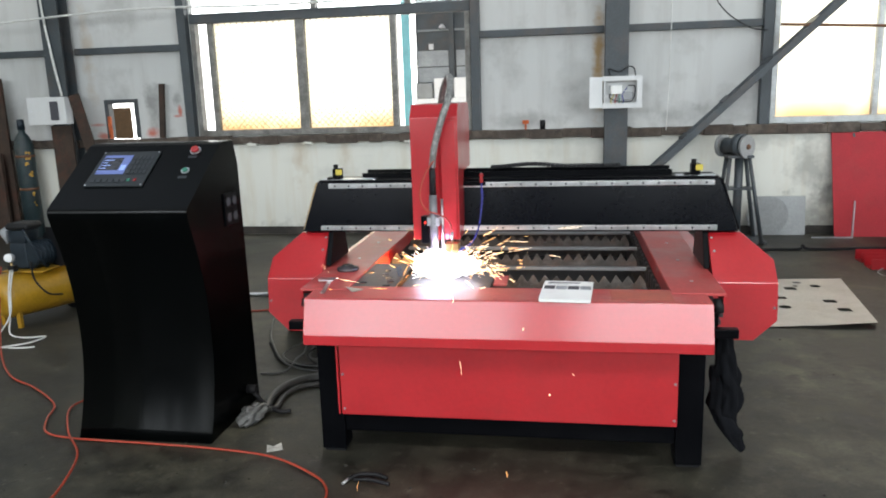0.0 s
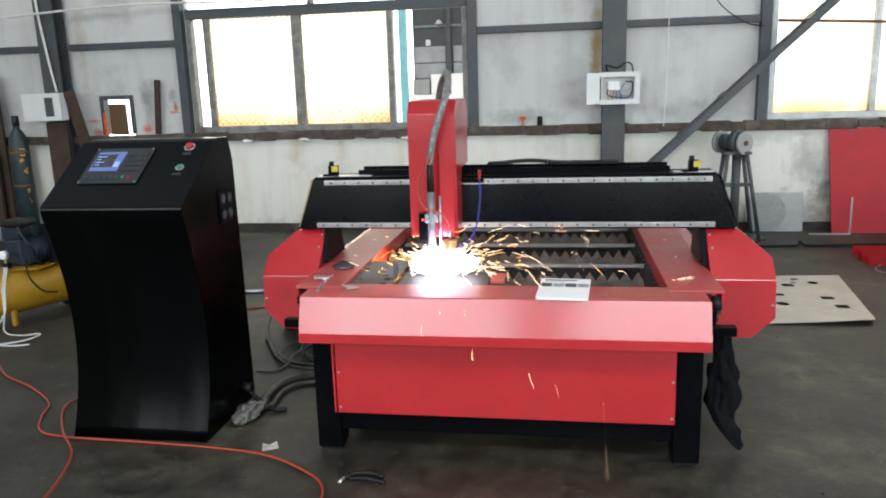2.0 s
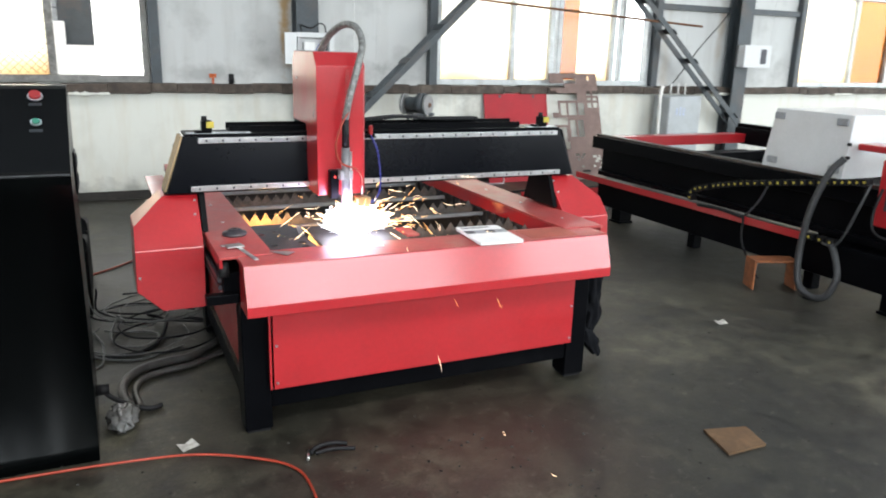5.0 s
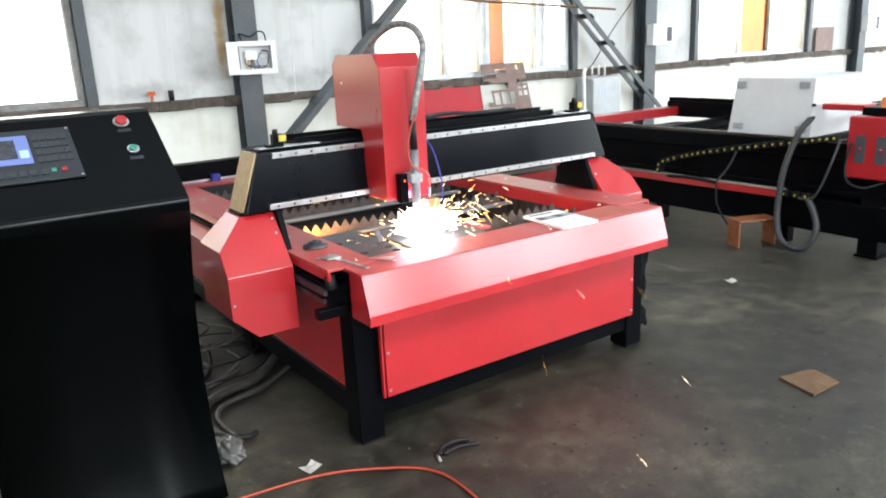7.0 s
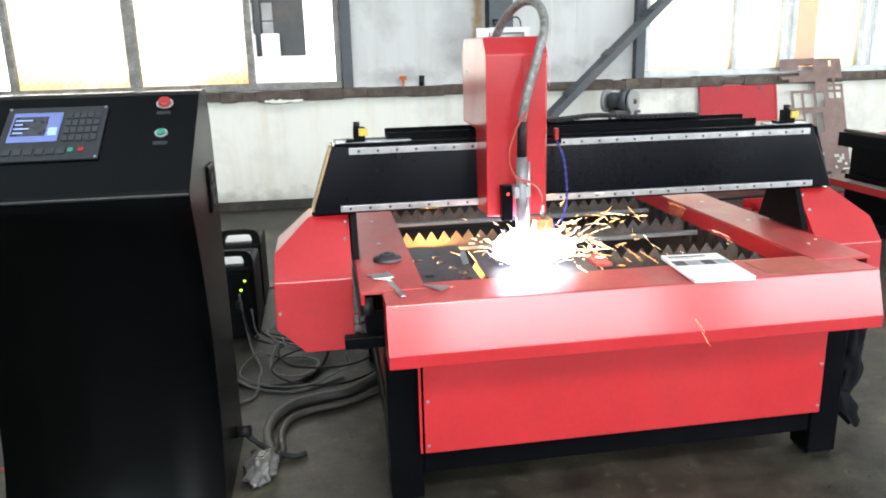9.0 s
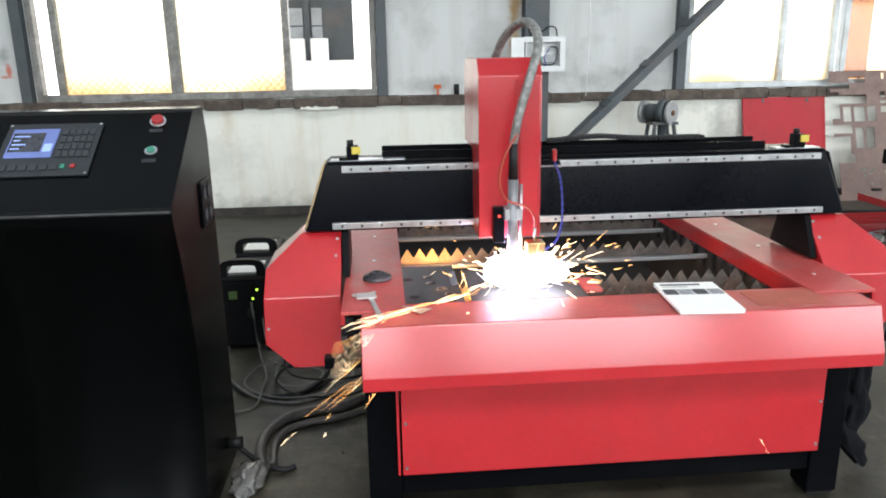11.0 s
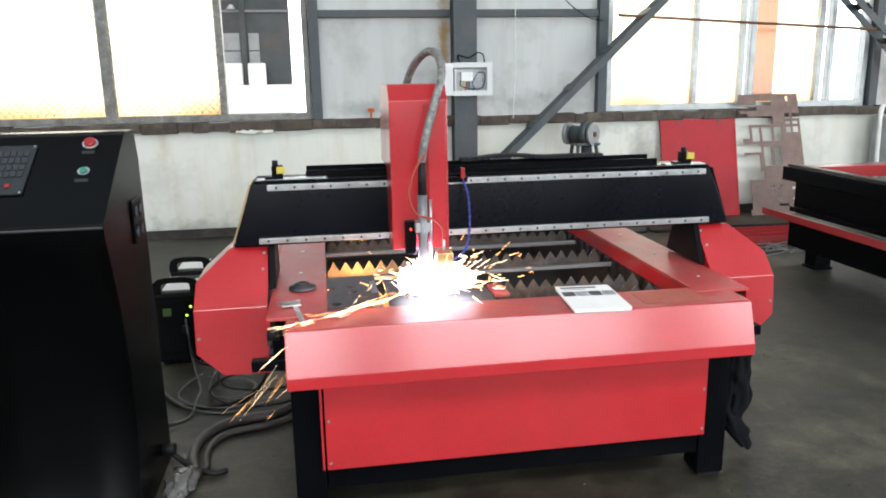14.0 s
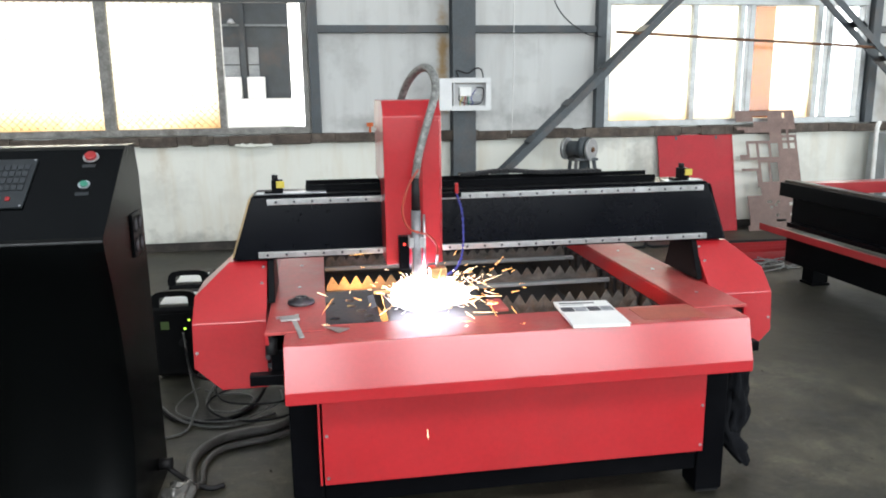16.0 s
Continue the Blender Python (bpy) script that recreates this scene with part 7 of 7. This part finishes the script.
hatch()
solid("brown_plate", bx(11.9, 12.5, 8.17, 8.19, 1.19, 1.62), BROWN_SHEET, "brown plate standing on the sill", "plate", base=(12.2, 8.06, 1.19))
cable("floor_cable", [(1.6, 6.9, 0.012), (2.2, 7.25, 0.012), (2.6, 7.3, 0.012), (2.66, 7.34, 0.04), (2.75, 7.3, 0.012), (3.4, 7.36, 0.012), (4.6, 7.3, 0.012)], 0.014, RUBBER, "black cable across the floor by the wall")


def wire_heap():
    rng = random.Random(5)
    bm = bmesh.new()
    for i in range(26):
        x, y, r, a = 3.05 + rng.random() * 0.8, 6.0 + rng.random() * 0.4, rng.uniform(0.05, 0.2), rng.uniform(0, 6)
        tube(bm, [(x + r * math.cos(a + j), y + r * math.sin(a + j), 0.005 + 0.05 * rng.random()) for j in range(4)], 0.005, n=5, k=4)
    solid("wire_scrap", bm, GREY_SHEET, "tangled heap of wire and swarf on the floor", "scrap", base=(3.4, 6.2, 0), kind="stuff")


wire_heap()


def floor_grit():
    rng = random.Random(14)
    bm = bmesh.new()
    for _ in range(520):
        x, y = rng.uniform(-2.6, 3.6), rng.uniform(1.3, 5.5)
        if rng.random() < 0.55:
            x, y = rng.gauss(0.2, 0.9), rng.gauss(2.2, 0.35)
        r = rng.choice((0.003, 0.003, 0.004, 0.005, 0.008))
        n = rng.randint(4, 6)
        a0 = rng.uniform(0, 6)
        lo = [bm.verts.new((x + r * rng.uniform(0.6, 1.3) * math.cos(a0 + 6.283 * i / n), y + r * rng.uniform(0.6, 1.3) * math.sin(a0 + 6.283 * i / n), 0.0005)) for i in range(n)]
        top = bm.verts.new((x, y, r * rng.uniform(0.5, 1.0)))
        for i in range(n):
            bm.faces.new((lo[i], lo[(i + 1) % n], top))
    solid("floor_grit", bm, GRIT, "scattered slag grit and crumbs on the floor", "grit", kind="stuff")


GRIT = surf("slag_grit", (0.018, 0.016, 0.013), 0.8, var=0.5, scale=40, bump=0.03)
floor_grit()


# ---- flying sparks ----
def spark_mesh(length, r):
    bm = bmesh.new()
    cyl(bm, (0, -length * 0.6, 0), (0, 0, 0), r * 0.35, r, n=6)
    cyl(bm, (0, 0, 0), (0, length * 0.4, 0), r, r * 0.3, n=6)
    me = bpy.data.meshes.new("spark")
    bm.to_mesh(me)
    bm.free()
    return me


def make_sparks():
    out = []
    meshes = []
    for ln, r, mat in ((0.018, 0.0008, SPARK), (0.05, 0.0007, SPARK_HOT), (0.03, 0.0007, SPARK_HOT), (0.11, 0.0007, SPARK_HOT), (0.012, 0.0009, SPARK_HOT), (0.08, 0.0007, SPARK)):
        me = spark_mesh(ln, r)
        me.materials.append(mat)
        meshes.append(me)
    for i in range(132):
        ob = new("spark", meshes[i % 6])
        ob.location = (HX, HY, 0.79)
        out.append(tagged(ob, "glowing orange spark thrown from the cutting arc", "spark", group="flying sparks"))
    return out


sparks = make_sparks()


def spark_rows(rng, i):
    """Throws a spark from the arc again and again: a free fall, then back beneath the slats to the arc."""
    rows, t = [], rng.uniform(-0.7, 0.0)
    src = Vector((HX, HY - 0.01, 0.79))
    while t < 16.0:
        mid = t + 0.2
        long = i % 10 == 0
        kind = rng.random()
        jet = False
        at = src
        if (0.0 <= mid < 4.8 and kind < 0.9) or (4.8 <= mid < 10.5 and kind < 0.75):       # to the right and up
            v = Vector((rng.uniform(0.5, 2.3), rng.uniform(-0.6, 0.8), rng.uniform(0.4, 2.1)))
            at = src + Vector((rng.uniform(0.0, 0.2), rng.uniform(-0.02, 0.06), 0))
        elif 10.5 <= mid < 14.3 and (kind < 0.35 or i % 2):                                         # a low jet to the left over the rim
            v = Vector((-2.5 + rng.gauss(0, 0.1), -1.85 + rng.gauss(0, 0.1), 0.42 + rng.gauss(0, 0.09))) * rng.uniform(0.75, 1.2)
            jet = True
        else:
            a = rng.uniform(0, 2 * math.pi)
            v = Vector((1.2 * math.cos(a), 0.9 * math.sin(a), rng.uniform(0.4, 1.6)))
        if long and not jet:
            v = Vector((rng.uniform(-0.5, 1.5), rng.uniform(-2.0, -1.4), rng.uniform(1.0, 1.9)))
        flight = rng.uniform(0.2, 0.3) if jet else rng.uniform(0.25, 0.5) if not long else rng.uniform(0.6, 0.75)
        floor = 0.004 if long else 0.0
        n = 6
        for k in range(n + 1):
            s = flight * k / n
            p = at + v * s + Vector((0, 0, -4.9 * s * s))
            w = v + Vector((0, 0, -9.8 * s))
            over = -0.62 < p.x < 0.79 and 2.88 < p.y < 5.2
            low = 0.66 if over else (0.79 if -0.83 < p.x < 1.01 and 2.62 < p.y < 5.3 else 0.006)
            if p.z < low:
                p.z = low
                w.z = abs(w.z) * 0.1
            rows.append((t + s, p, w))
        t += flight
        # back to the arc, low inside the bed
        rows.append((t + 0.06, Vector((max(-0.55, min(0.7, p.x)), max(2.95, p.y), 0.60)), Vector((0, 1, -0.2))))
        rows.append((t + 0.14, Vector((HX + rng.uniform(-0.05, 0.05), HY, 0.60)), Vector((0, 1, 0.2))))
        t += 0.16 + (0.0 if jet else rng.uniform(0.0, 0.35))
        rows.append((t - 0.02, src, v))
    return rows


def motions():
    # the gantry along its rails, and the head along the gantry, in metres from where they were built
    along = [(0.0, -0.025), (2.0, -0.025), (2.5, -0.015), (3.0, 0.008), (3.5, 0.025), (4.0, 0.04), (4.5, 0.012), (5.5, -0.035), (7.0, -0.066), (8.0, -0.07), (8.5, -0.068),
             (11.0, -0.062), (12.0, -0.066), (12.5, -0.074), (16.0, -0.076)]
    walk(gan, [(t, pose(CX, 3.4 + dy, 0.405)) for t, dy in along])
    across = [(0.0, -0.014), (1.5, -0.009), (2.5, -0.006), (3.5, 0.007), (4.0, 0.017), (4.5, 0.016), (5.8, -0.015), (7.0, -0.04), (7.5, -0.028), (8.0, -0.02), (8.5, -0.008), (11.0, 0.012),
              (12.0, 0.009), (13.0, 0.002), (14.0, -0.002), (15.0, -0.013), (16.0, -0.024)]
    walk(head, [(t, pose(dx, 0.04, 0)) for t, dx in across])
    rng = random.Random(77)
    for i, ob in enumerate(sparks):
        last, keyed, way, prev = -1, [], None, None
        raw = spark_rows(rng, i)
        for t, p, w in raw:
            f = frame(max(0.0, t))
            if t < 0 or t > 16.0 or f <= last:
                continue
            last = f
            q = w.to_track_quat("Y", "Z")
            if prev is not None and prev.rotation_difference(q).angle > radians(80):
                q = prev.slerp(q, radians(75) / prev.rotation_difference(q).angle)
            prev = q
            keyed.append((t, Matrix.Translation(p) @ q.to_matrix().to_4x4()))
        keyed = [(0.0, keyed[0][1])] * (frame(keyed[0][0]) > 1) + keyed
        if frame(keyed[-1][0]) < frame(16.0):
            keyed.append((16.0, keyed[-1][1]))
        walk(ob, keyed)


motions()
